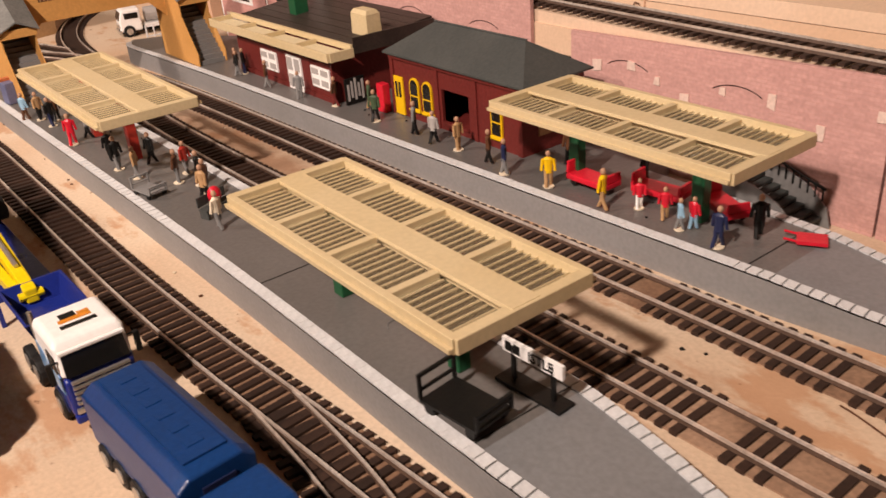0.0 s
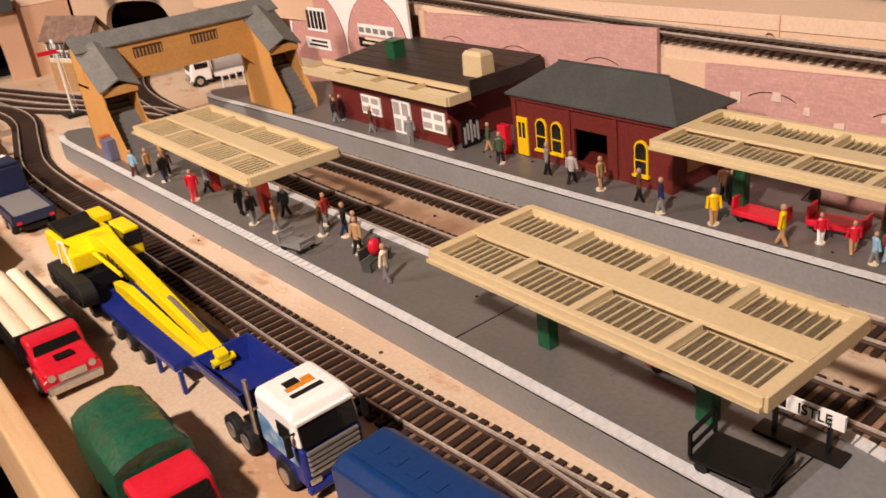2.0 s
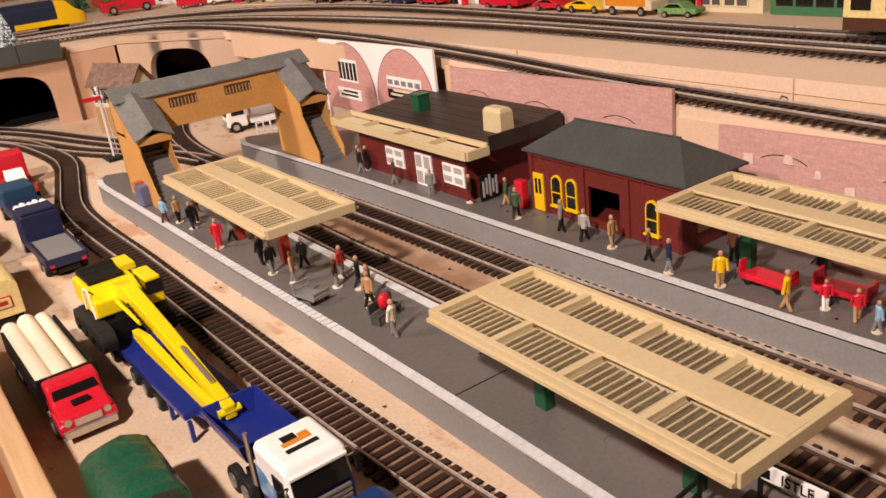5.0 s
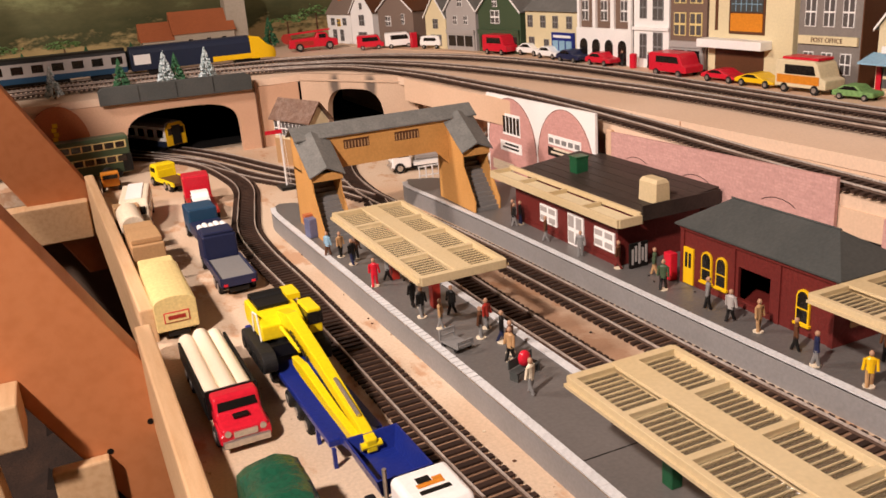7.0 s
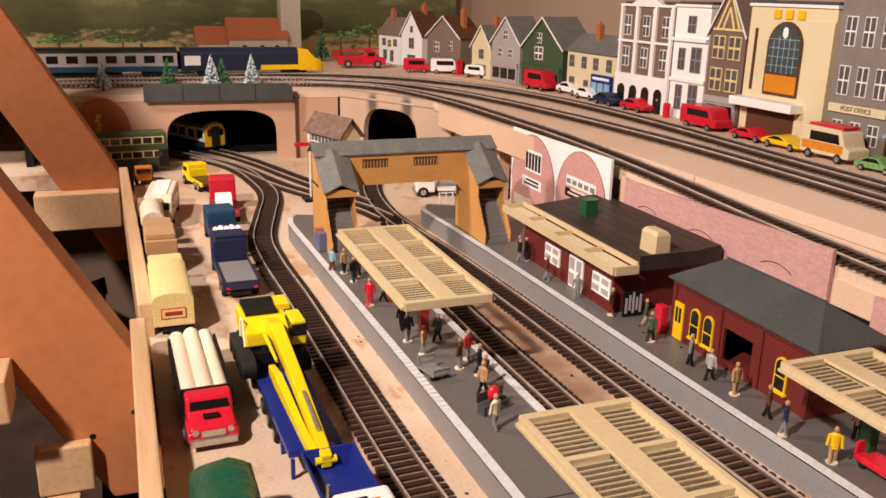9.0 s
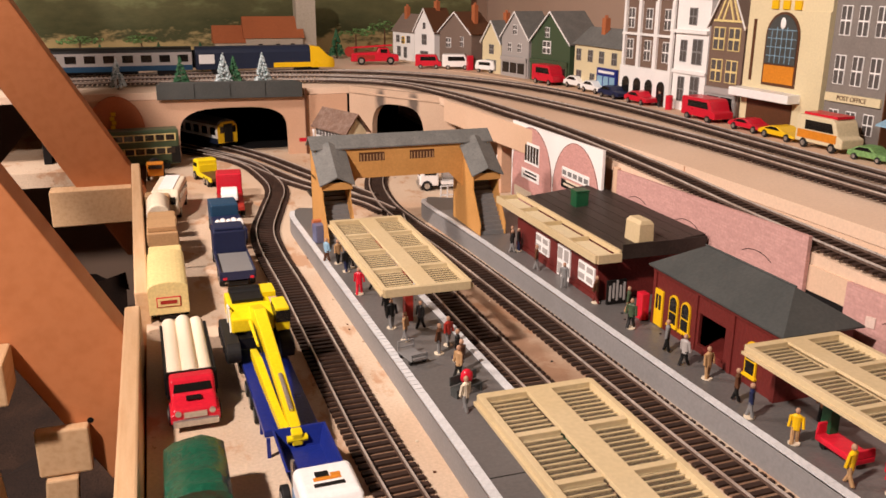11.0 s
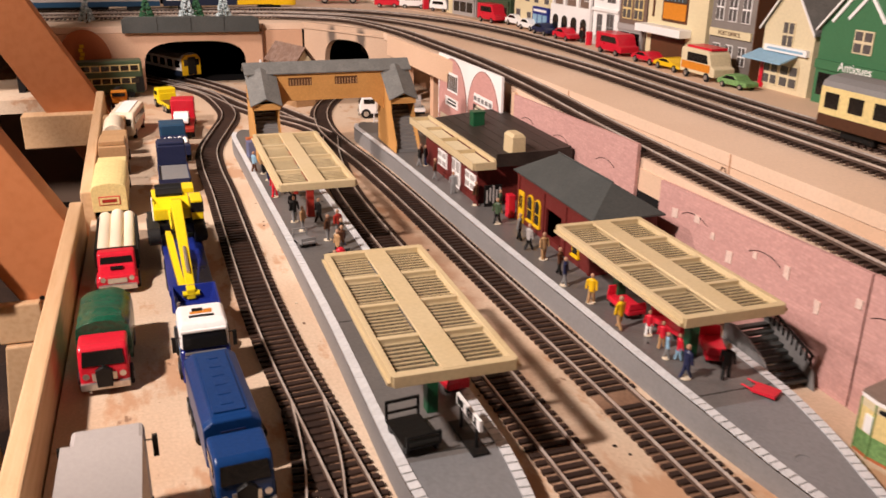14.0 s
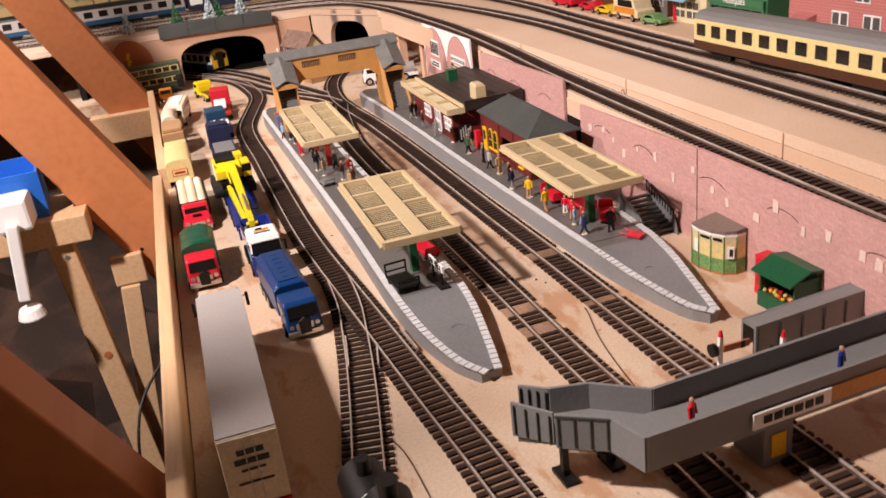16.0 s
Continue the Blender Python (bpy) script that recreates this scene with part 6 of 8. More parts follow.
for s in (-1, 1):
    part("side_board", Mesh().box(s * 0.0145 - 0.0008, s * 0.0145 + 0.0008, 0.0292, 0.115, 0.0105, 0.022), "black", lt)
part("headboard", Mesh().box(-0.0145, 0.0145, 0.0275, 0.0292, 0.0105, 0.0255), "black", lt)
for x, z in ((-0.0092, 0.0188), (0.0002, 0.0206), (0.0088, 0.0184)):
    part("log", Mesh().cyl((x, 0.030, z), 0.0050, 0.092, "y", 18), "log", lt, smooth=True)
wheels(lt, 0.0145, (0.012, 0.084, 0.1))

# green tarpaulin lorry
gt = lorry("red toy lorry with a green sheeted load", (-0.129, 0.136, 0), 0)
chassis(gt, 0.004, 0.07, 0.0135)
cab(gt, 0.0, 0.021, 0.013, 0.0285, "red")
part("radiator", Mesh().prism([(-0.004, 0.006), (0.004, 0.006), (0.0045, 0.016), (0, 0.0185), (-0.0045, 0.016)], "y", -0.0035, 0.0), "black", gt, bevel=0.0005)
rings = []
rt = random.Random(5)
for i in range(15):
    y = 0.022 + 0.050 * i / 14
    dz = [rt.uniform(-0.0009, 0.0009) for _ in range(7)]
    sq = 0.4 if i in (0, 14) else 1.0
    rings.append([(-0.0148, y, 0.0095), (0.0148, y, 0.0095), (0.015, y, 0.022), (0.0142, y, 0.030 + dz[0] * sq), (0.0105, y, 0.0345 + dz[1] - (1 - sq) * 0.003), (0.004, y, 0.036 + dz[2] - (1 - sq) * 0.003), (-0.003, y, 0.0358 + dz[3] - (1 - sq) * 0.003), (-0.010, y, 0.0345 + dz[4] - (1 - sq) * 0.003), (-0.0142, y, 0.030 + dz[5]), (-0.015, y, 0.022)])
part("sheeted_load", Mesh().loft(rings), "tarp", gt, "green creased tarpaulin", smooth=True)
wheels(gt, 0.0142, (0.010, 0.058))

# long trailer with its tractor at the far end
tr = lorry("long white and grey box trailer lorry seen from its rear doors", (-0.1195, -0.181, 0), 0)
box = part("trailer_body", Mesh().box(-0.0152, 0.0152, 0.0, 0.176, 0.012, 0.0555), "paper", tr, "pale cream trailer body", bevel=0.0008)
part("trailer_roof", Mesh().box(-0.0150, 0.0150, 0.0006, 0.1755, 0.0556, 0.0564), "lightgrey", box)
for s in (-1, 1):
    part("rear_door", Mesh().box(s * 0.0076 - 0.0072, s * 0.0076 + 0.0072, -0.0008, 0.0002, 0.0145, 0.0545), "paper", box)
    part("door_bar", Mesh().rod((s * 0.0025, -0.0012, 0.015), (s * 0.0025, -0.0012, 0.054), 0.0004), "chrome", box)
for z, w, h in ((0.046, 0.0068, 0.0030), (0.0405, 0.0088, 0.0030), (0.0352, 0.0062, 0.0012), (0.0275, 0.009, 0.0010)):
    part("writing_bar", Mesh().box(-w, w, -0.0014, -0.0009, z - h / 2, z + h / 2), "black", box)
part("rear_bumper", Mesh().box(-0.0152, 0.0152, -0.002, 0.003, 0.0075, 0.012), "red", tr)
chassis(tr, 0.004, 0.20, 0.0145, 0.009)
wheels(tr, 0.0148, (0.018, 0.034, 0.05, 0.165, 0.196))
part("tractor_cab", Mesh().box(-0.0145, 0.0145, 0.179, 0.204, 0.008, 0.0465), "lightgrey", tr, bevel=0.002)
for s in (-1, 1):
    mir = part("mirror", Mesh().box(s * 0.0185 - 0.0011, s * 0.0185 + 0.0011, 0.194, 0.196, 0.034, 0.044), "black", tr)
    part("mirror_arm", Mesh().rod((s * 0.0145, 0.195, 0.042), (s * 0.0185, 0.195, 0.042), 0.0004), "black", mir)

# blue tipper lorry
bt = lorry("dark blue toy tipper lorry with covered body", (-0.0655, 0.006, 0), 4.5)
bt.scale = (0.95, 0.98, 0.94)
chassis(bt, 0.004, 0.104, 0.0135)
cab(bt, 0.0, 0.026, 0.0135, 0.031, "bluelorry")
part("radiator", Mesh().prism([(-0.0042, 0.006), (0.0042, 0.006), (0.0048, 0.017), (0, 0.020), (-0.0048, 0.017)], "y", -0.003, 0.0), "black", bt, bevel=0.0005)
body = part("tipper_body", Mesh().loft([[(-0.0138, y, 0.0095), (0.0138, y, 0.0095), (0.0142, y, 0.031 + dz), (0.0095, y, 0.0345 + dz), (-0.0095, y, 0.0345 + dz), (-0.0142, y, 0.031 + dz)] for y, dz in ((0.030, 0), (0.034, 0.001), (0.102, 0.001), (0.105, -0.001))]), "bluelorry", bt, bevel=0.0008)
part("top_cover", Mesh().box(-0.0078, 0.0078, 0.036, 0.100, 0.0352, 0.0364), "bluelorry", body)
for k in range(6):
    part("letter_relief", Mesh().box(-0.003, 0.003, 0.042 + 0.0098 * k, 0.0465 + 0.0098 * k, 0.0363, 0.0367), "bluelorry", body)
part("name_relief", Mesh().box(-0.006, 0.006, 0.0295, 0.0305, 0.024, 0.029), "navy", body)
wheels(bt, 0.0145, (0.011, 0.069, 0.083, 0.096))

# white cab tractor with low loader
lw = lorry("white and blue tractor with a royal blue low loader trailer", (-0.0745, 0.127, 0), 1.5)
chassis(lw, 0.004, 0.062, 0.0135)
CW = 0.0133
cb = part("cab", Mesh().prism([(0.001, 0.0075), (0.0006, 0.023), (0.0026, 0.0245), (0.030, 0.0245), (0.030, 0.0075)], "x", -CW, CW), "bluetruck", lw, "royal blue lower cab", bevel=0.0014, segments=3)
part("white_top", Mesh().loft([[(-w, y0, z), (w, y0, z), (w, 0.0302, z), (-w, 0.0302, z)] for y0, w, z in ((0.0010, 0.0136, 0.0246), (0.0030, 0.0134, 0.0335), (0.0034, 0.0134, 0.0365), (0.0062, 0.0122, 0.0392))]), "white", cb, "white upper cab with rounded roof", bevel=0.0018, segments=3)
part("windscreen", Mesh().loft([[(-w, y, z), (w, y, z), (w, y + 0.0012, z), (-w, y + 0.0012, z)] for y, w, z in ((0.0003, 0.0121, 0.0250), (0.0024, 0.0117, 0.0338))]), "window", cb)
part("sun_visor", Mesh().box(-0.0125, 0.0125, 0.0016, 0.0034, 0.0340, 0.0356), "white", cb, bevel=0.0004)
for s in (-1, 1):
    part("side_glass", Mesh().box(s * 0.0135 - 0.0004, s * 0.0135 + 0.0005, 0.0055, 0.0145, 0.0255, 0.0325), "window", cb)
    part("side_print", Mesh().prism([(0.004, 0.0165), (0.0295, 0.0165), (0.0295, 0.030), (0.022, 0.0285), (0.017, 0.0250), (0.004, 0.0235)], "x", s * 0.0134 - 0.0003, s * 0.0134 + 0.0004), "splash", cb, "pale blue splash print")
    mir = part("side_mirror", Mesh().box(s * 0.0165 - 0.0011, s * 0.0165 + 0.0011, 0.0015, 0.0035, 0.0235, 0.0325), "black", cb, bevel=0.0004)
    part("mirror_arm", Mesh().rod((s * 0.0130, 0.003, 0.0318), (s * 0.0165, 0.003, 0.0318), 0.0004), "black", mir)
    part("headlight", Mesh().box(s * 0.0098 - 0.0024, s * 0.0098 + 0.0024, -0.0004, 0.0008, 0.0088, 0.0112), "chrome", cb, bevel=0.0004)
    part("wheel_arch", Mesh().prism([(0.0155 + 0.0078 * math.cos(a), 0.0066 + 0.0078 * math.sin(a)) for a in [math.pi * i / 12 for i in range(13)]], "x", s * 0.0125 - 0.0014, s * 0.0125 + 0.0014), "navy", cb)
for k in range(5):
    part("grille_bar", Mesh().box(-0.0112, 0.0112, -0.0003, 0.0012, 0.0125 + 0.0023 * k, 0.0138 + 0.0023 * k), "chrome", cb, bevel=0.0003)
part("bumper", Mesh().box(-CW, CW, -0.0006, 0.0025, 0.0048, 0.0082), "bluetruck", cb, bevel=0.0007)
for x0, x1, y0, y1, m in ((-0.0048, 0.0012, 0.0190, 0.0232, "black"), (-0.0062, 0.0060, 0.0160, 0.0186, "orange"), (0.0018, 0.0062, 0.0190, 0.0210, "orange")):
    part("roof_mark", Mesh().box(x0, x1, y0, y1, 0.0390, 0.0395), m, cb)
part("writing_bar", Mesh().box(-0.0068, 0.0068, 0.0112, 0.0138, 0.0390, 0.0395), "black", cb)
part("exhaust", Mesh().cyl((-0.011, 0.042, 0.01), 0.0011, 0.026, n=8), "chrome", lw)
wheels(lw, 0.0146, (0.0155, 0.046, 0.058), 0.0066)
neck = part("neck_box", Mesh().loft([[(-0.0105, 0.049, 0.0175), (0.0105, 0.049, 0.0175), (0.0105, 0.083, 0.0175), (-0.0105, 0.083, 0.0175)], [(-0.0138, 0.045, 0.0285), (0.0138, 0.045, 0.0285), (0.0138, 0.087, 0.0285), (-0.0138, 0.087, 0.0285)],
                                     [(-0.0126, 0.0462, 0.0285), (0.0126, 0.0462, 0.0285), (0.0126, 0.0858, 0.0285), (-0.0126, 0.0858, 0.0285)], [(-0.0095, 0.050, 0.019), (0.0095, 0.050, 0.019), (0.0095, 0.082, 0.019), (-0.0095, 0.082, 0.019)]]), "bluetruck", lw, "open blue gooseneck box")
part("neck_slope", Mesh().prism([(0.086, 0.025), (0.112, 0.016), (0.112, 0.012), (0.086, 0.018)], "x", -0.009, 0.009), "bluetruck", lw)
bed = part("low_bed", Mesh().box(-0.0148, 0.0148, 0.110, 0.285, 0.0115, 0.0155), "bluetruck", lw, bevel=0.0006)
for y in (0.108, 0.135):
    for s in (-1, 1):
        part("outrigger", Mesh().box(s * 0.013 - 0.001, s * 0.013 + 0.001, y, y + 0.002, 0.0, 0.0115), "bluetruck", bed)
wheels(lw, 0.0150, (0.15, 0.168, 0.186, 0.222, 0.24, 0.258, 0.276), 0.0052)

# crane on the low loader
cr = thing("toy_crane", "yellow tracked toy crane with lowered boom on the low loader", "crane", at=(-0.0830, 0.352, 0.0157), rz=1.5)
cr.scale = (0.96, 1.0, 0.87)
for s in (-1, 1):
    ring = []
    for i in range(24):
        a = 2 * math.pi * i / 24
        ring.append((math.copysign(0.020, math.cos(a)) + 0.008 * math.cos(a), 0.008 + 0.008 * math.sin(a)))
    t = part("crawler_track", Mesh().prism(ring, "x", s * 0.0175 - 0.0045, s * 0.0175 + 0.0045), "tyre", cr, bevel=0.0006)
    for k in range(4):
        part("road_wheel", Mesh().cyl((s * 0.0222 - 0.0006, -0.02 + 0.0133 * k, 0.006), 0.0042, 0.0012, "x", 12), "black", t)
part("under_frame", Mesh().box(-0.013, 0.013, -0.014, 0.014, 0.006, 0.0145), "black", cr)
part("turntable", Mesh().cyl((0, 0, 0.0145), 0.011, 0.003, n=20), "black", cr)
part("engine_house", Mesh().prism([(-0.010, 0.0175), (0.030, 0.0175), (0.033, 0.026), (0.030, 0.034), (0.004, 0.034), (-0.010, 0.028)], "x", -0.0165, 0.012), "cranyellow", cr, bevel=0.001)
part("black_roll", Mesh().box(-0.0135, 0.0075, 0.006, 0.029, 0.0335, 0.0365).cyl((-0.0135, 0.026, 0.0335), 0.0058, 0.021, "x", 16), "black", cr, smooth=True)
part("engine_step", Mesh().box(0.008, 0.017, 0.012, 0.03, 0.034, 0.038), "cranyellow", cr)
drv = part("driver_cab", Mesh().box(0.0125, 0.0215, -0.016, 0.006, 0.018, 0.036), "cranyellow", cr, bevel=0.0008)
part("cab_window", Mesh().box(0.0122, 0.022, -0.0164, 0.003, 0.025, 0.034), "window", drv)
part("hand_rail", Mesh().rod((-0.017, -0.008, 0.0175), (-0.017, -0.004, 0.036), 0.0006).rod((-0.017, -0.004, 0.036), (-0.017, 0.006, 0.034), 0.0006).rod((-0.017, 0.006, 0.034), (-0.017, 0.010, 0.018), 0.0006), "white", cr)
bo = part("boom", Mesh().loft([[(0.001 - w, y, z - h), (0.001 + w, y, z - h), (0.001 + w, y, z + h), (0.001 - w, y, z + h)] for y, z, w, h in ((0.0, 0.029, 0.0042, 0.005), (-0.022, 0.0345, 0.0042, 0.0055), (-0.075, 0.0255, 0.0036, 0.0045), (-0.132, 0.0135, 0.003, 0.0036), (-0.144, 0.009, 0.003, 0.004))]), "cranyellow", cr, bevel=0.0008)
part("jib", Mesh().loft([[(x - w, y, z - h), (x + w, y, z - h), (x + w, y, z + h), (x - w, y, z + h)] for x, y, z, w, h in ((-0.0080, -0.050, 0.0205, 0.0020, 0.003), (-0.0074, -0.066, 0.0200, 0.0024, 0.005), (-0.0052, -0.11, 0.0125, 0.0022, 0.0034), (-0.0036, -0.137, 0.0085, 0.0022, 0.0034))]), "cranyellow", bo, bevel=0.0007)
part("jib_ram", Mesh().rod((-0.0045, -0.012, 0.0265), (-0.0045, -0.05, 0.0255), 0.0013, 8), "cranyellow", bo)
part("ram", Mesh().rod((0.001, -0.095, 0.0262), (0.001, -0.128, 0.0195), 0.0012, 8), "chrome", bo)
part("tip_pin", Mesh().cyl((-0.0045, -0.142, 0.009), 0.0022, 0.011, "x", 10), "cranyellow", bo)
for k in range(6):
    part("writing_bar", Mesh().box(-0.0045, -0.0041, -0.036 - 0.0055 * k, -0.0325 - 0.0055 * k, 0.029 - 0.001 * k, 0.033 - 0.001 * k), "black", bo)

# yellow box van
yv = lorry("pale yellow toy box van with a red outlined label", (-0.136, 0.449, 0), 0, "toy_van")
part("box_body", Mesh().prism([(-0.0145, 0.0085), (0.0145, 0.0085), (0.0145, 0.029)] + [(0.0145 * math.cos(a), 0.029 + 0.005 * math.sin(a)) for a in [math.pi * i / 12 for i in range(1, 12)]] + [(-0.0145, 0.029)], "y", 0.0, 0.088), "coachcream", yv, bevel=0.0006)
lb = part("label_panel", Mesh().box(-0.0088, 0.0088, -0.0007, 0.0, 0.0145, 0.0225), "red", yv, "red outlined label", bevel=0.0004)
part("label_field", Mesh().box(-0.0080, 0.0080, -0.0011, -0.0006, 0.0153, 0.0217), "coachcream", lb)
part("writing_bar", Mesh().box(-0.006, 0.006, -0.0014, -0.001, 0.0172, 0.0200), "postred", lb)
chassis(yv, 0.002, 0.11, 0.0135)
part("cab", Mesh().box(-0.0135, 0.0135, 0.090, 0.112, 0.007, 0.030), "coachcream", yv, bevel=0.0016)
wheels(yv, 0.0142, (0.020, 0.10))

# further vehicles in the two rows
bw = lorry("brown and orange covered toy wagon", (-0.137, 0.590, 0), 0)
part("load", Mesh().box(-0.0135, 0.0135, 0.0, 0.06, 0.010, 0.033), "buff", bw, bevel=0.001)
part("load_step", Mesh().box(-0.0125, 0.0125, 0.004, 0.03, 0.033, 0.038), "buff", bw, bevel=0.001)
part("cab", Mesh().box(-0.013, 0.013, 0.062, 0.085, 0.006, 0.032), "buff", bw, bevel=0.0016)
chassis(bw, 0.002, 0.085, 0.013)
wheels(bw, 0.0138, (0.014, 0.074))
tk = lorry("tan toy tanker lorry", (-0.140, 0.690, 0), 0)
part("tank", Mesh().cyl((0, 0.0, 0.0235), 0.0115, 0.058, "y", 20), "paper", tk, bevel=0.0015, smooth=True)
part("cab", Mesh().box(-0.0125, 0.0125, 0.06, 0.082, 0.006, 0.03), "buff", tk, bevel=0.0016)
chassis(tk, 0.002, 0.08, 0.0125)
wheels(tk, 0.0132, (0.012, 0.07))
cc = thing("toy_coach", "cream toy coach with white roof stripes", "coach", at=(-0.127, 0.80, 0), rz=-8, group="toy lorries")
part("body", Mesh().prism([(-0.045, 0.006), (-0.046, 0.018), (-0.042, 0.028), (-0.034, 0.032), (0.04, 0.032), (0.046, 0.026), (0.046, 0.006)], "x", -0.0145, 0.0145), "paper", cc, bevel=0.0022)
for k in range(5):
    for s in (-1, 1):
        part("window", Mesh().box(s * 0.0146 - 0.0004, s * 0.0146 + 0.0004, -0.036 + 0.016 * k, -0.023 + 0.016 * k, 0.0185, 0.026), "window", cc)
part("windscreen", Mesh().box(-0.0115, 0.0115, -0.0462, -0.044, 0.0185, 0.0265), "window", cc)
part("roof_stripe", Mesh().box(-0.008, 0.008, -0.03, 0.04, 0.0318, 0.0330), "white", cc)
wheels(cc, 0.0145, (-0.03, 0.028))
tc2 = thing("toy_tractor", "orange toy tractor with a dark load", "tractor", at=(-0.141, 0.965, 0), rz=0, group="toy lorries")
part("body", Mesh().box(-0.010, 0.010, 0.0, 0.04, 0.006, 0.016), "orange", tc2, bevel=0.0012)
part("cab_frame", Mesh().box(-0.0105, 0.0105, -0.002, 0.014, 0.016, 0.0235), "orange", tc2, bevel=0.001)
part("cab_glass", Mesh().box(-0.0085, 0.0085, -0.0026, 0.0, 0.0165, 0.0215), "window", tc2)
part("load", Mesh().ball((0, 0.026, 0.02), 0.008, 0.01, 0.006), "black", tc2)
wheels(tc2, 0.011, (0.006, 0.032), 0.006)
bf = lorry("dark blue toy dropside lorry with a grey bed", (-0.0795, 0.512, 0), 0.5)
chassis(bf, 0.002, 0.105, 0.014)
part("bed_floor", Mesh().box(-0.0135, 0.0135, 0.0, 0.062, 0.0115, 0.014), "grey", bf)
for x0, x1, y0, y1 in ((-0.0148, -0.0135, 0, 0.062), (0.0135, 0.0148, 0, 0.062), (-0.0135, 0.0135, -0.0012, 0.0)):
    part("drop_side", Mesh().box(x0, x1, y0, y1, 0.0095, 0.0165), "navy", bf)
part("cab", Mesh().box(-0.0145, 0.0145, 0.065, 0.094, 0.007, 0.034), "navy", bf, bevel=0.0016)
part("roof_box", Mesh().box(-0.013, 0.013, 0.066, 0.088, 0.034, 0.0365), "navy", bf, bevel=0.001)
for s in (-1, 1):
    part("tail_lamp", Mesh().box(s * 0.011 - 0.0016, s * 0.011 + 0.0016, -0.0018, -0.0011, 0.010, 0.012), "red", bf)
wheels(bf, 0.0146, (0.014, 0.028, 0.084))
tl = lorry("dark teal toy lorry with a white load", (-0.0735, 0.63, 0), 2)
chassis(tl, 0.002, 0.095, 0.014)
part("bed", Mesh().box(-0.0145, 0.0145, 0.0, 0.055, 0.009, 0.020), "navy", tl, bevel=0.0008)
for k in range(5):
    part("white_sack", Mesh().ball((-0.0105 + 0.0053 * k, 0.02 + 0.004 * (k % 2), 0.0215), 0.0032, 0.012, 0.003), "white", tl)
part("cab", Mesh().box(-0.014, 0.014, 0.058, 0.09, 0.007, 0.031), "coachblue", tl, bevel=0.0016)
wheels(tl, 0.0145, (0.012, 0.078))
rb = lorry("red toy transporter carrying a white car", (-0.065, 0.745, 0), -4)
chassis(rb, 0.002, 0.10, 0.014)
part("deck", Mesh().box(-0.0145, 0.0145, 0.0, 0.07, 0.009, 0.0125), "postred", rb)
part("cab", Mesh().box(-0.0145, 0.0145, 0.073, 0.10, 0.007, 0.035), "red", rb, bevel=0.0016)
wheels(rb, 0.0146, (0.012, 0.028, 0.088))
small_vehicle("toy_car", "white toy car on a red transporter", (-0.0630, 0.782, 0.0127), -4, "white", "car", 0.04, 0.018)
yt = lorry("yellow toy flatbed lorry with an empty brown deck", (-0.082, 0.972, 0), 195)
chassis(yt, 0.002, 0.070, 0.0125)
cab(yt, 0.0, 0.022, 0.0130, 0.0275, "cranyellow")
part("deck", Mesh().box(-0.0118, 0.0118, 0.024, 0.072, 0.0085, 0.0118), "brown", yt)
for s in (-1, 1):
    part("deck_rail", Mesh().box(s * 0.0130 - 0.0011, s * 0.0130 + 0.0011, 0.024, 0.073, 0.0080, 0.0130), "cranyellow", yt, bevel=0.0004)
part("headboard", Mesh().box(-0.0118, 0.0118, 0.0226, 0.0240, 0.0085, 0.0210), "cranyellow", yt, bevel=0.0004)
wheels(yt, 0.0138, (0.009, 0.048, 0.060))
# double-deck bus before the tunnel wall
db = thing("double_deck_bus", "dark green toy double-deck bus with cream window bands", "bus", at=(-0.158, 1.055, 0), rz=4, group="toy lorries")
part("body", Mesh().box(-0.052, 0.05, -0.0145, 0.0145, 0.006, 0.0545), "bronzegreen", db, bevel=0.0022)
for z0 in (0.0205, 0.039):
    bnd = part("window_band", Mesh().box(-0.051, 0.046, -0.0151, 0.0151, z0, z0 + 0.010), "coachcream", db)
    for k in range(7):
        part("pane", Mesh().box(-0.048 + 0.0135 * k, -0.037 + 0.0135 * k, -0.0156, 0.0156, z0 + 0.0012, z0 + 0.0088), "window", bnd)
part("rear_platform", Mesh().box(0.0385, 0.0506, -0.0152, 0.0152, 0.008, 0.031), "black", db)
for y in (-0.0125, 0.0125):
    for x in (-0.035, 0.03):
        part("wheel", Mesh().cyl((x, y - 0.002, 0.0065), 0.0065, 0.004, "y", 14), "tyre", db)
# red/white van and lorries seen under the deck edge
wt = lorry("white toy lorry with grey load behind the platform end", (0.172, 0.822, 0), -100)
chassis(wt, 0.002, 0.09, 0.013)
cab(wt, 0.0, 0.024, 0.013, 0.030, "white")
part("flat_body", Mesh().box(-0.014, 0.014, 0.027, 0.09, 0.008, 0.012), "white", wt)
part("grey_load", Mesh().cyl((0, 0.03, 0.020), 0.0085, 0.055, "y", 14), "lightgrey", wt)
wheels(wt, 0.0142, (0.009, 0.068), 0.0065)
small_vehicle("toy_van", "red toy van under the deck edge", (0.292, 0.70, 0), 0, "red", "van", 0.06, 0.026)
small_vehicle("toy_van", "white and blue toy van under the deck edge", (0.295, 0.80, 0), 0, "white", "van", 0.07, 0.027, "skyblue")
fence = thing("white_fence", "white lattice fence at the platform end", "fence", at=(0.168, 0.722, 0.0))
for k in range(6):
    part("fence_post", Mesh().box(0.008 * k, 0.008 * k + 0.0012, 0, 0.0012, 0, 0.026), "white", fence)
for z in (0.004, 0.014, 0.0245):
    part("fence_rail", Mesh().box(0, 0.0412, 0.0012, 0.0022, z, z + 0.0014), "white", fence)


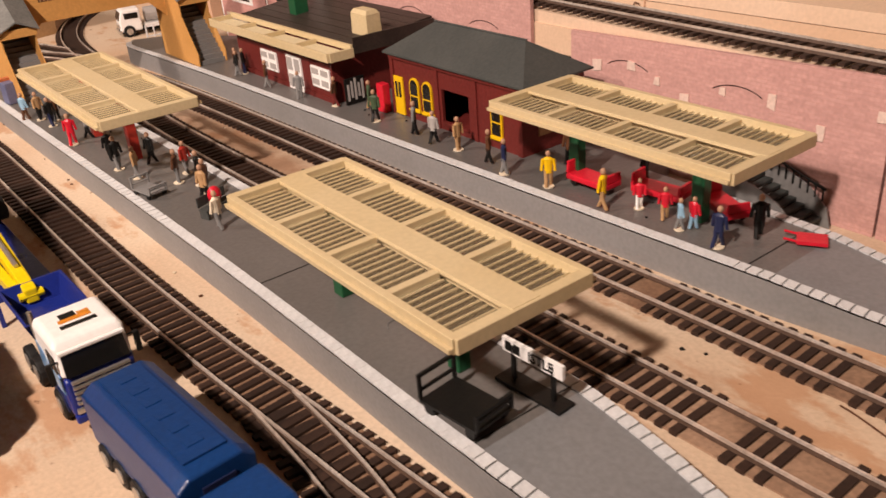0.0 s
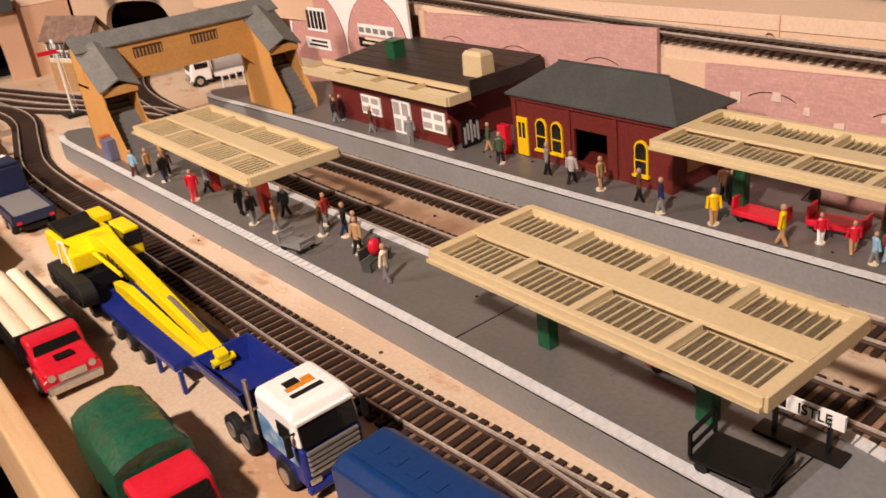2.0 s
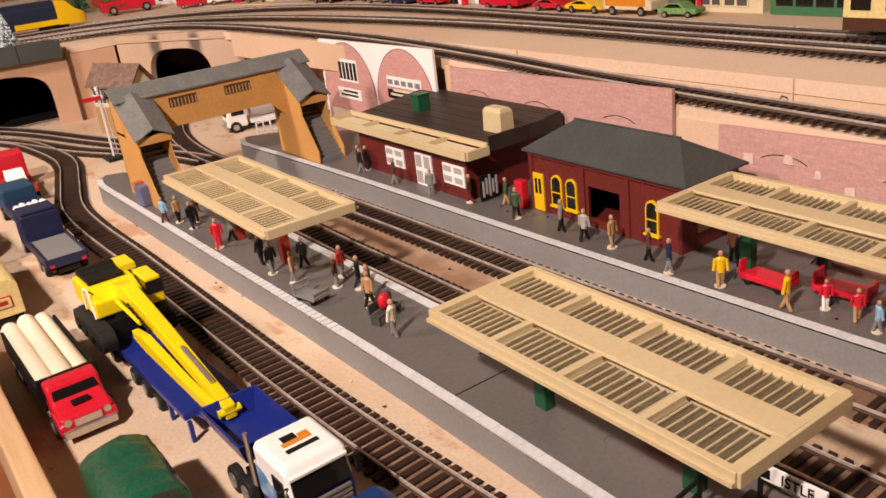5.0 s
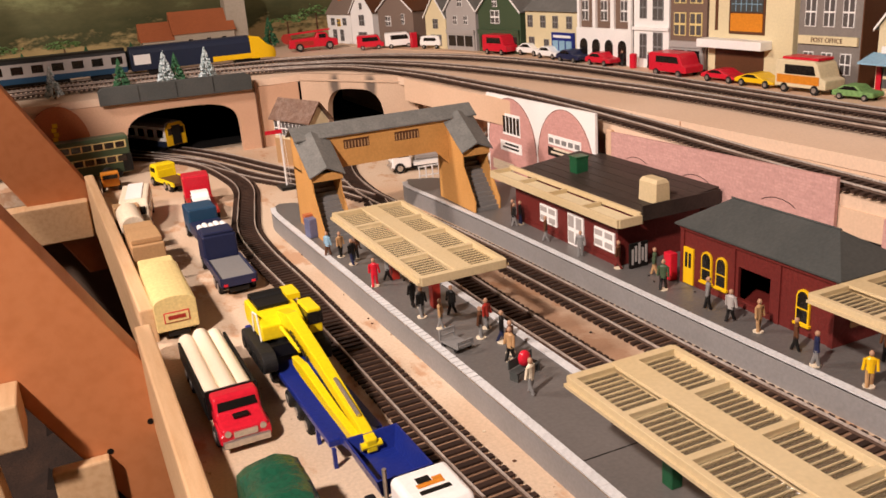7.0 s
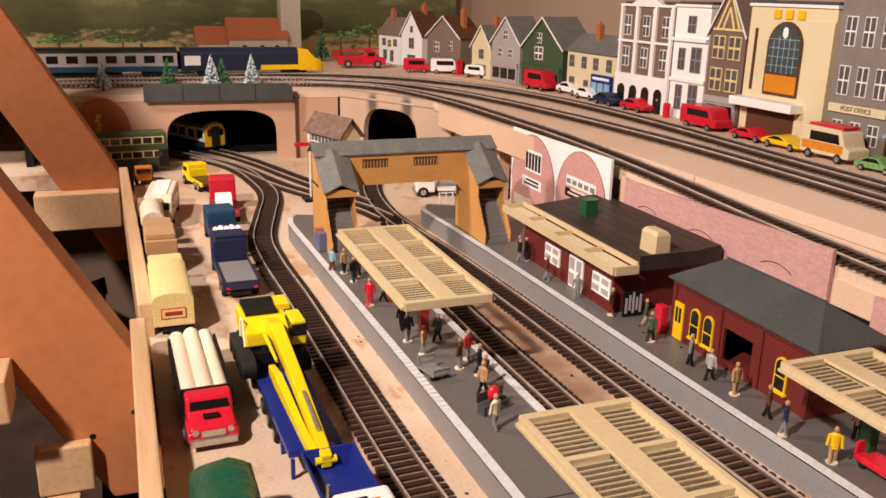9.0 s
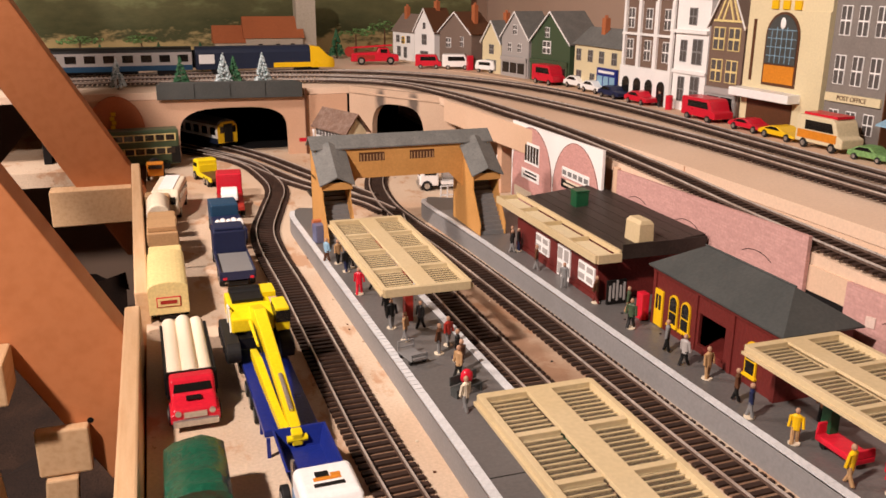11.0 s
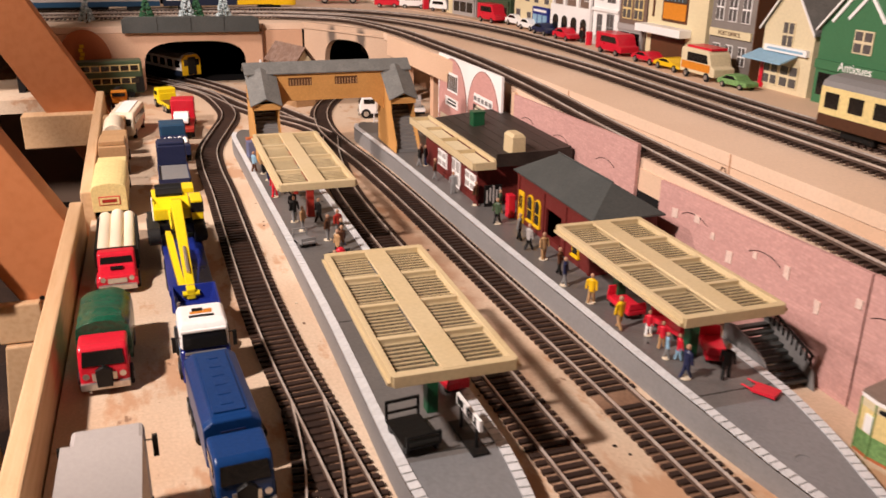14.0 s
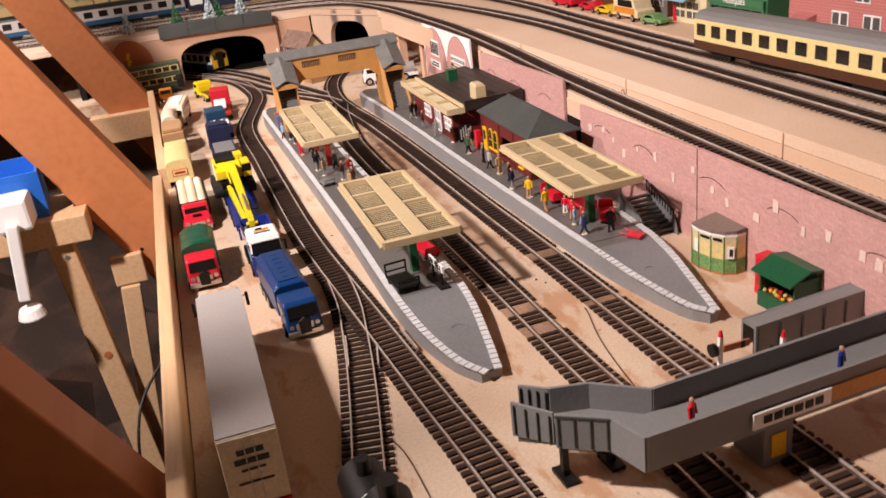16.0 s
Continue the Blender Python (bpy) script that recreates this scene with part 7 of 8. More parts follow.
# ---- model figures (plain moulded shapes) ----
def figurine(x, y, coat, legs, rz=0.0, h=0.0225, base="paper", z=0.0172, seated=False):
    s = h / 0.0225
    me = Mesh()
    stride = 0.0006 + 0.0022 * abs(math.sin(x * 700 + y * 300))
    counts = []

    def done(m):
        counts.append((len(me.f), m))

    if base:
        me.cyl((0, 0, 0), 0.0034 * s, 0.0007, n=10)
        done(base)
    for k in (-1, 1):
        me.loft([[(k * 0.0013 * s + r * math.cos(a), dy + r * math.sin(a), zz) for a in [6.283 * i / 7 for i in range(7)]] for zz, r, dy in ((0.0006, 0.0011 * s, stride * k), (0.006 * s, 0.0012 * s, 0.0004 * k), (0.0105 * s, 0.0014 * s, 0))])
    done(legs)
    me.loft([[(rx * math.cos(a), ry * math.sin(a), zz) for a in [6.283 * i / 10 for i in range(10)]] for zz, rx, ry in ((0.009 * s, 0.0026 * s, 0.0017 * s), (0.013 * s, 0.0024 * s, 0.0016 * s), (0.0175 * s, 0.0032 * s, 0.0017 * s), (0.0188 * s, 0.0012 * s, 0.0010 * s))])
    for k in (-1, 1):
        me.rod((k * 0.0032 * s, 0, 0.0174 * s), (k * 0.0039 * s, -0.0008, 0.0105 * s), 0.0009 * s, 6)
    done(coat)
    me.ball((0, 0, 0.0207 * s), 0.0015 * s, 0.0016 * s, 0.0019 * s, 8, 5)
    done("skin")
    data = me.data("figurine")
    mats = []
    for _, m in counts:
        if M[m] not in mats:
            mats.append(M[m])
            data.materials.append(M[m])
    start = 0
    for end, m in counts:
        for i in range(start, end):
            data.polygons[i].material_index = mats.index(M[m])
        start = end
    ob = new("figurine", data)
    ob.matrix_basis = pose(x, y, z, 0, 0, rz)
    return tagged(ob, {"red": "small painted model figure in red", "yellow": "small painted model figure in yellow", "skyblue": "small painted model figure in pale blue"}.get(coat, "small dark painted model figure") + " on the platform", "figurine", "platform figures")


people = [(-0.004, 0.514, "skyblue", "brown"), (0.004, 0.505, "buff", "black"), (0.006, 0.481, "black", "navy"), (0.012, 0.49, "brown", "black"), (0.004, 0.425, "red", "red"), (0.016, 0.43, "grey", "black"), (0.012, 0.372, "black", "black"), (0.010, 0.352, "black", "grey"),
          (0.013, 0.328, "buff", "grey"), (0.029, 0.345, "black", "black"), (0.028, 0.301, "brown", "grey"), (0.038, 0.312, "postred", "grey"), (0.036, 0.288, "black", "navy"), (0.033, 0.272, "brown", "grey"), (0.028, 0.263, "buff", "black"), (0.018, 0.2225, "paper", "grey"),
          (0.159, 0.49, "black", "grey"), (0.163, 0.50, "brown", "black"), (0.166, 0.492, "black", "navy"), (0.159, 0.438, "brown", "grey"), (0.161, 0.390, "grey", "grey"), (0.1695, 0.353, "brown", "maroon"), (0.169, 0.301, "bronzegreen", "black"), (0.182, 0.327, "bronzegreen", "buff"),
          (0.171, 0.259, "grey", "black"), (0.1695, 0.237, "lightgrey", "black"), (0.172, 0.216, "buff", "buff"), (0.1705, 0.186, "brown", "black"), (0.1655, 0.167, "navy", "grey"), (0.1695, 0.136, "yellow", "buff"), (0.168, 0.096, "yellow", "buff"), (0.1805, 0.083, "red", "white"), (0.179, 0.066, "red", "buff"),
          (0.175, 0.054, "skyblue", "grey"), (0.180, 0.050, "red", "skyblue"), (0.1725, 0.031, "navy", "navy"), (0.193, 0.024, "black", "black"), (0.195, 0.142, "black", "black"), (0.205, 0.10, "black", "brown"), (0.2, 0.15, "brown", "black")]
pr = random.Random(7)
for x, y, c, l in people:
    small = c in ("red", "skyblue") and 0.04 < y < 0.09
    figurine(x, y, c, l, pr.uniform(0, 360), (0.017 if small else 0.0215) * pr.uniform(0.96, 1.04), "paper" if pr.random() < 0.55 else None)
figurine(0.474, 0.765, "black", "black", 0, 0.02, None, Z)
figurine(0.484, 0.725, "navy", "black", 40, 0.02, None, Z)
bn = thing("park_bench", "green seat with a red bundle on the island platform", "bench", at=(0.026, 0.243, 0.0172), rz=20)
part("seat", Mesh().box(-0.010, 0.010, -0.003, 0.003, 0.0045, 0.0055), "slate", bn)
part("backrest", Mesh().box(-0.010, 0.010, 0.003, 0.0038, 0.006, 0.0115), "slate", bn)
for s in (-1, 1):
    part("leg", Mesh().box(s * 0.009 - 0.0006, s * 0.009 + 0.0006, -0.003, 0.003, 0, 0.0045), "slate", bn)
solo("red_parcel", Mesh().ball((0, 0, 0.005), 0.004, 0.003, 0.005), "red", "small red and yellow parcel on a seat", "parcel", at=(0.026, 0.243, 0.0228), smooth=True)


def trolley(at, rz, k, mat, label):
    root = thing("luggage_trolley", label, "trolley", at=at, rz=rz)
    part("platform_board", Mesh().box(-0.0095 * k, 0.0095 * k, -0.0145 * k, 0.0145 * k, 0.0045 * k, 0.0057 * k), mat, root)
    for y, h in ((0.0145, 0.0165), (-0.0145, 0.0125)):
        en = part("end_frame", Mesh().box(-0.0095 * k, -0.0083 * k, y * k - 0.0006, y * k + 0.0006, 0.0057 * k, h * k).box(0.0083 * k, 0.0095 * k, y * k - 0.0006, y * k + 0.0006, 0.0057 * k, h * k).box(-0.0083 * k, 0.0083 * k, y * k - 0.0006, y * k + 0.0006, (h - 0.0013) * k, h * k), mat, root)
        part("end_rail", Mesh().box(-0.0083 * k, 0.0083 * k, y * k - 0.0005, y * k + 0.0005, 0.009 * k, 0.0101 * k), mat, en)
    for x in (-0.008, 0.008):
        for y in (-0.0105, 0.0105):
            part("wheel", Mesh().cyl((x * k - 0.0008, y * k, 0.0025 * k), 0.0025 * k, 0.0016, "x", 12), "black", root)


trolley((0.0135, 0.017, 0.0173), 6, 0.93, "black", "black four-wheeled luggage trolley near the ramp")
trolley((0.009, 0.297, 0.0173), 12, 0.62, "grey", "small grey luggage trolley on the island platform")
nb = thing("name_board", "white station name board on a black stand", "sign", at=(0.0395, 0.011, 0.0170), rz=3)
nb.scale = (0.9, 0.86, 0.95)
part("stand", Mesh().box(-0.0045, 0.0045, -0.018, 0.018, 0, 0.0012), "black", nb)
for y in (-0.011, 0.011):
    part("stand_leg", Mesh().box(-0.0008, 0.0008, y - 0.0008, y + 0.0008, 0.0012, 0.0165), "black", nb)
bd = part("board", Mesh().box(-0.0008, 0.0008, -0.0165, 0.0165, 0.0125, 0.0185), "white", nb)
words("ISTLE", 0.0060, bd, (-0.0010, -0.005, 0.0154), (90, 0, -90), "black")
for k in range(2):
    part("writing_bar", Mesh().box(-0.0011, -0.0007, 0.0065 + 0.0048 * k, 0.010 + 0.0048 * k, 0.0135, 0.0174), "black", bd)


def red_bench(at, rz, label):
    root = thing("red_luggage_truck", label, "truck", at=at, rz=rz)
    part("bed", Mesh().box(-0.0065, 0.0065, -0.014, 0.014, 0.003, 0.0065), "red", root, bevel=0.0008)
    part("end_board", Mesh().prism([(-0.0065, 0.0065), (0.0065, 0.0065), (0.0055, 0.013), (-0.0055, 0.013)], "y", 0.0125, 0.014), "red", root, bevel=0.0004)
    part("end_board", Mesh().prism([(-0.0065, 0.0065), (0.0065, 0.0065), (0.0055, 0.011), (-0.0055, 0.011)], "y", -0.014, -0.0125), "red", root, bevel=0.0004)
    for x in (-0.005, 0.005):
        for y in (-0.009, 0.009):
            part("wheel", Mesh().cyl((x - 0.0006, y, 0.002), 0.002, 0.0012, "x", 10), "black", root)


red_bench((0.185, 0.118, 0.0173), 0, "red luggage truck beneath the canopy")
red_bench((0.197, 0.083, 0.0173), 8, "red luggage truck beneath the canopy")
red_bench((0.203, 0.05, 0.0173), -25, "red luggage truck beneath the canopy")
red_bench((0.047, 0.064, 0.0173), 5, "red luggage truck beneath the island canopy")
rp = thing("red_barrow", "small flat red barrow lying on the platform", "barrow", at=(0.204, 0.004, 0.0173), rz=30)
part("bed", Mesh().box(-0.005, 0.005, -0.0065, 0.0065, 0.001, 0.0025), "red", rp)
part("handle", Mesh().rod((-0.004, 0.0065, 0.002), (-0.004, 0.012, 0.003), 0.0006).rod((0.004, 0.0065, 0.002), (0.004, 0.012, 0.003), 0.0006), "red", rp)
lk = thing("blue_locker", "bluish grey locker box at the platform end", "locker", at=(0.003, 0.575, 0.0172), rz=8)
part("box", Mesh().box(-0.007, 0.007, -0.006, 0.006, 0, 0.017), "bluelorry", lk, bevel=0.0006)
part("red_top", Mesh().box(-0.006, 0.007, 0.004, 0.010, 0.012, 0.019), "terracotta", lk)
lkm = material("greyed_blue", (0.12, 0.13, 0.22), 0.5)
lk.children[0].data.materials[0] = lkm
solo("vending_machine", Mesh().box(-0.003, 0.003, -0.004, 0.004, 0, 0.02), "red", "small pinkish red machine by the waiting room", "machine", bevel=0.0005, at=(0.186, 0.3145, 0.0172))
rk = thing("paper_rack", "dark rack with pale papers against the office wall", "rack", at=(0.183, 0.347, 0.0172))
part("panel", Mesh().box(-0.008, 0.008, -0.001, 0.001, 0, 0.019), "black", rk)
for k in range(5):
    part("paper_strip", Mesh().box(-0.0068 + 0.003 * k, -0.0052 + 0.003 * k, -0.0016, -0.0009, 0.003 + 0.002 * (k % 2), 0.015 + 0.002 * (k % 3)), "lightgrey", rk)
bs = thing("black_stairway", "dark curved stairway with slatted sides against the pink wall", "stairway", at=(0.2385, 0.045, 0.0))
for k in range(9):
    part("tread", Mesh().box(-0.012, 0.0145, 0.020 - 0.0048 * k, 0.0242 - 0.0048 * k, 0.0215 - 0.0022 * k, 0.0232 - 0.0022 * k), "slate", bs)
for x in (-0.0135, 0.0150):
    part("stair_side", Mesh().prism([(0.026, 0.0), (0.026, 0.026), (0.018, 0.0275), (0.004, 0.0255), (-0.010, 0.0195), (-0.020, 0.0105), (-0.023, 0.0)], "x", x, x + 0.001), "grey", bs)
for k in range(11):
    part("baluster", Mesh().box(0.0140, 0.0147, 0.024 - 0.0042 * k, 0.0247 - 0.0042 * k, 0.0262 - 0.0012 * k, 0.0345 - 0.0014 * k), "black", bs)
part("handrail", Mesh().beam((0.01435, 0.0255, 0.0352), (0.01435, -0.0190, 0.0205), 0.0012, 0.0012), "black", bs)

# ---- kiosk, telephone box, market stall ----
ks = thing("refreshment_kiosk", "cream and green kiosk with a bowed front and brown roof", "kiosk")
foot = [(0.2335, -0.030), (0.2328, -0.040), (0.2355, -0.0515), (0.2410, -0.0600), (0.2490, -0.0640), (0.2572, -0.0635), (0.2572, -0.026)]
cx, cy = 0.247, -0.047


def grow(k):
    return [(cx + (x - cx) * (k if x < 0.256 else 1), cy + (y - cy) * k) for x, y in foot]


for z0, z1, m, k, nm in ((0, 0.0125, "leaflite", 1.0, "green_panel"), (0.0125, 0.026, "coachcream", 0.99, "cream_panel"), (0.026, 0.0305, "creamlite", 1.0, "sign_band"), (0.0305, 0.0325, "cardwhite", 1.02, "cornice"), (0.0, 0.0015, "terracotta", 1.02, "plinth")):
    part(nm, Mesh().prism(grow(k), "z", z0, z1), m, ks)
g2 = grow(1.015)
part("roof", Mesh().loft([[(x, y, 0.0325) for x, y in g2], [(x, y, 0.0338 + max(0, (x - 0.228)) * 0.08) for x, y in g2]]), "stonebrown", ks, "brown roof")
for (x0, y0), (x1, y1) in (((0.2331, -0.0345), (0.2329, -0.0395)), ((0.2425, -0.0612), (0.2470, -0.0642))):
    part("window", Mesh().beam((x0 - 0.0004, y0 - 0.0004, 0.0185), (x1 - 0.0004, y1 - 0.0004, 0.0185), 0.0012, 0.0095), "white", ks)
part("pane", Mesh().beam((0.2437, -0.0628, 0.0185), (0.2458, -0.0642, 0.0185), 0.0012, 0.006), "window", ks)
for (x0, y0), (x1, y1) in (((0.2332, -0.0420), (0.2352, -0.0500)), ((0.2365, -0.0530), (0.2400, -0.0585))):
    part("writing_bar", Mesh().beam((x0 - 0.0004, y0 - 0.0002, 0.0282), (x1 - 0.0004, y1 - 0.0002, 0.0282), 0.0012, 0.0018), "black", ks)
for k, (x, y) in enumerate(foot[:5]):
    part("corner_strip", Mesh().box(x - 0.0006, x + 0.0003, y - 0.0003, y + 0.0003, 0, 0.0305), "leaflite", ks)
tb = thing("telephone_box", "bright red telephone box beside the pink wall", "telephone box", at=(0.2495, -0.0985, 0), rz=10)
part("body", Mesh().box(-0.006, 0.006, -0.006, 0.006, 0, 0.027), "red", tb, bevel=0.0006)
part("cap", Mesh().box(-0.0066, 0.0066, -0.0066, 0.0066, 0.027, 0.030), "red", tb, bevel=0.0014)
for s in ((-0.0062, -0.0055, -0.004, 0.004), (-0.004, 0.004, -0.0062, -0.0055)):
    part("glazing", Mesh().box(s[0], s[1], s[2], s[3], 0.007, 0.023), "postred", tb)
ml = thing("market_stall", "dark green market stall with fruit on its counter", "stall", at=(0.247, -0.125, 0), rz=4)
part("counter_front", Mesh().box(-0.0125, -0.0112, -0.0165, 0.0165, 0, 0.0115), "green", ml)
part("side_panel", Mesh().box(-0.0112, 0.0125, -0.0165, -0.0152, 0, 0.028), "green", ml)
part("side_panel", Mesh().box(-0.0112, 0.0125, 0.0152, 0.0165, 0, 0.0275), "green", ml)
part("back_panel", Mesh().box(0.0112, 0.0125, -0.0152, 0.0152, 0, 0.030), "green", ml)
part("counter", Mesh().box(-0.0112, 0.0, -0.0152, 0.0152, 0.009, 0.0103), "brown", ml)
part("roof", Mesh().prism([(-0.017, 0.0265), (0.0, 0.0335), (0.014, 0.031), (0.014, 0.0325), (0.0, 0.035), (-0.017, 0.028)], "y", -0.0185, 0.0185), "green", ml)
fr = random.Random(3)
for k in range(16):
    part("fruit", Mesh().ball((fr.uniform(-0.010, -0.003), -0.0135 + 0.0018 * k, 0.0113), 0.0016, 0.0015, 0.0014, 7, 4), ("orange", "yellow", "red", "coachcream")[k % 4], ml)

# ---- grey footbridge in the foreground ----
gb = thing("concrete_footbridge", "grey plastic footbridge with ochre-striped girder over the tracks", "footbridge", at=(0.055, -0.264, -0.006), rz=2.5)
part("deck", Mesh().box(0.0, 0.30, 0.0, 0.030, 0.040, 0.043), "grey", gb)
gd = part("girder_front", Mesh().box(0.0, 0.30, -0.002, 0.0, 0.036, 0.056), "grey", gb)
part("girder_back", Mesh().box(0.0245, 0.30, 0.030, 0.032, 0.036, 0.056), "grey", gb)
part("stripe", Mesh().box(0.072, 0.30, -0.003, -0.002, 0.0395, 0.0485), "tan", gd, "ochre stripe")
sgn = part("sign", Mesh().box(0.058, 0.105, -0.0042, -0.003, 0.040, 0.049), "white", gd)
for k in range(6):
    part("writing_bar", Mesh().box(0.064 + 0.0062 * k, 0.0685 + 0.0062 * k, -0.0048, -0.0041, 0.0425, 0.0468), "black", sgn)
part("landing", Mesh().prism([(-0.028, 0.036), (-0.006, 0.020), (0.0, -0.001), (0.030, 0.0), (0.0245, 0.031), (0.0, 0.052), (-0.020, 0.058)], "z", 0.0375, 0.0405), "grey", gb)
for nm, a, b in (("end_wall", (-0.006, 0.020), (-0.0005, -0.0015)), ("landing_front", (-0.028, 0.036), (-0.006, 0.020)), ("landing_back", (-0.020, 0.058), (0.0, 0.052)), ("landing_corner", (0.0, 0.052), (0.0245, 0.031))):
    wl = part(nm, Mesh().beam((*a, 0.0460), (*b, 0.0460), 0.0018, 0.0200), "grey", gb, bevel=0.0003)
    if nm == "landing_front":
        for k in range(4):
            u = 0.06 + 0.293 * k
            x, y = a[0] + (b[0] - a[0]) * u, a[1] + (b[1] - a[1]) * u
            part("panel_rib", Mesh().box(x - 0.0011, x - 0.0001, y - 0.0013, y - 0.0003, 0.0375, 0.0545), "slate", wl)
        part("panel_rib", Mesh().beam((a[0] - 0.0006, a[1] - 0.0008, 0.0550), (b[0] - 0.0006, b[1] - 0.0008, 0.0550), 0.0010, 0.0010), "slate", wl)
for a, b in (((-0.042, 0.058), (-0.0285, 0.0375)), ((-0.032, 0.070), (-0.0205, 0.0580))):
    fl = part("stair_flight", Mesh().loft([[(a[0], a[1], 0.034), (a[0] + 0.0012, a[1] + 0.0010, 0.034), (a[0] + 0.0012, a[1] + 0.0010, 0.0545), (a[0], a[1], 0.0545)], [(b[0], b[1], 0.0375), (b[0] + 0.0012, b[1] + 0.0010, 0.0375), (b[0] + 0.0012, b[1] + 0.0010, 0.0555), (b[0], b[1], 0.0555)]]), "grey", gb)
    for k in range(4):
        u = 0.08 + 0.28 * k
        part("panel_rib", Mesh().box(a[0] + (b[0] - a[0]) * u - 0.0008, a[0] + (b[0] - a[0]) * u + 0.0001, a[1] + (b[1] - a[1]) * u - 0.0009, a[1] + (b[1] - a[1]) * u, 0.0365, 0.0535), "slate", fl)
for k in range(5):
    u = k / 5
    part("step", Mesh().beam((-0.0285 - 0.0135 * u + 0.001, 0.0385 + 0.0205 * u, 0.0372 - 0.0012 * k), (-0.0205 - 0.0115 * u, 0.0575 + 0.012 * u, 0.0372 - 0.0012 * k), 0.0042, 0.003), "grey", gb)
for x in (0.072, 0.20):
    pl = part("pillar", Mesh().box(x, x + 0.018, 0.004, 0.028, 0.0, 0.040), "grey", gb, bevel=0.0006)
    part("poster", Mesh().box(x + 0.004, x + 0.013, 0.0032, 0.004, 0.012, 0.026), "yellow", pl)
for x, y in ((-0.019, 0.047), (0.008, 0.046)):
    lg = part("leg", Mesh().box(x - 0.0018, x + 0.0018, y - 0.0018, y + 0.0018, 0.0062, 0.0375), "black", gb)
    part("foot_bar", Mesh().box(x - 0.004, x + 0.004, y - 0.008, y + 0.008, 0.0062, 0.0085), "black", lg)
part("cross_bar", Mesh().beam((-0.019, 0.047, 0.030), (0.008, 0.046, 0.012), 0.002, 0.002), "black", gb)
side = [(0.126, 0.020), (0.126, 0.0385), (0.245, 0.0405), (0.245, 0.022)]
ub = part("far_stair", Mesh().prism([(0.1262, 0.036), (0.1262, 0.0383), (0.245, 0.0403), (0.245, 0.0380)], "y", 0.0786, 0.0884), "grey", gb)
for y in (0.077, 0.0885):
    part("stair_side", Mesh().prism(side, "y", y, y + 0.0015), "grey", ub)
for k in range(6):
    part("panel_rib", Mesh().box(0.1265 + 0.0165 * k, 0.1277 + 0.0165 * k, 0.0762, 0.077, 0.0215, 0.037), "slate", ub)
for x in (0.128, 0.19):
    part("leg", Mesh().box(x, x + 0.003, 0.0786, 0.0816, 0.0062, 0.036), "black", ub)
for x, y, c in ((0.085, -0.256, "red"), (0.175, -0.252, "bluetruck")):
    figurine(x, y, c, "black", 30, 0.0195, None, 0.0372)
for x, y in ((0.150, -0.186), (0.1795, -0.203)):
    sp = thing("colour_light_signal", "white post signal with red cap and dark head", "signal", at=(x, y, 0))
    part("post", Mesh().box(-0.0012, 0.0012, -0.0012, 0.0012, 0, 0.036), "white", sp)
    part("head", Mesh().cyl((-0.0070, -0.001, 0.029), 0.0040, 0.003, "x", 16), "black", sp)
    part("cap", Mesh().cyl((0, 0, 0.036), 0.0015, 0.004, n=10, r2=0.0008), "red", sp)
    arm = part("arm", Mesh().box(0.0012, 0.0185, -0.0022, -0.0012, 0.0262, 0.0305), "terracotta", sp)
    part("arm_band", Mesh().box(0.0125, 0.0150, -0.0025, -0.0021, 0.0260, 0.0307), "black", arm)


# ---- trains ----
def coach(label, at, rz, length, upper, lower, roofm, name="railway_coach", windows=9, band=(0.018, 0.032), group="coaches of the trains"):
    root = thing(name, label, "coach", at=at, rz=rz, group=group)
    w, h = 0.0172, 0.0385
    part("lower_body", Mesh().box(-w, w, -length / 2, length / 2, 0.0095, band[0]), lower, root)
    part("upper_body", Mesh().box(-w, w, -length / 2, length / 2, band[0] + 0.00005, h), upper, root)
    roof = [(w, h), (w * 0.93, h + 0.004), (w * 0.6, h + 0.0072), (0, h + 0.0085), (-w * 0.6, h + 0.0072), (-w * 0.93, h + 0.004), (-w, h)]
    part("roof", Mesh().prism(roof, "y", -length / 2, length / 2), roofm, root)
    for k in range(windows):
        y = -length / 2 + length * (k + 0.5) / windows
        ww = length / windows * 0.29
        for s in (-1, 1):
            part("window", Mesh().box(s * w - 0.0004, s * w + 0.0004, y - ww, y + ww, band[0] + 0.005, h - 0.004), "window", root)
    for s in (-1, 1):
        bo = part("bogie", Mesh().box(-0.012, 0.012, s * length * 0.36 - 0.016, s * length * 0.36 + 0.016, 0.003, 0.0095), "black", root)
        for d in (-0.010, 0.010):
            part("wheelset", Mesh().cyl((-0.010, s * length * 0.36 + d, 0.0066), 0.0062, 0.020, "x", 14), "black", bo)
        part("gangway", Mesh().box(-0.007, 0.007, s * length / 2 - 0.001, s * length / 2 + 0.004 * s + 0.001 * s, 0.012, 0.040), "black", root)
    part("underframe", Mesh().box(-0.010, 0.010, -length * 0.2, length * 0.2, 0.004, 0.0095), "black", root)
    return root


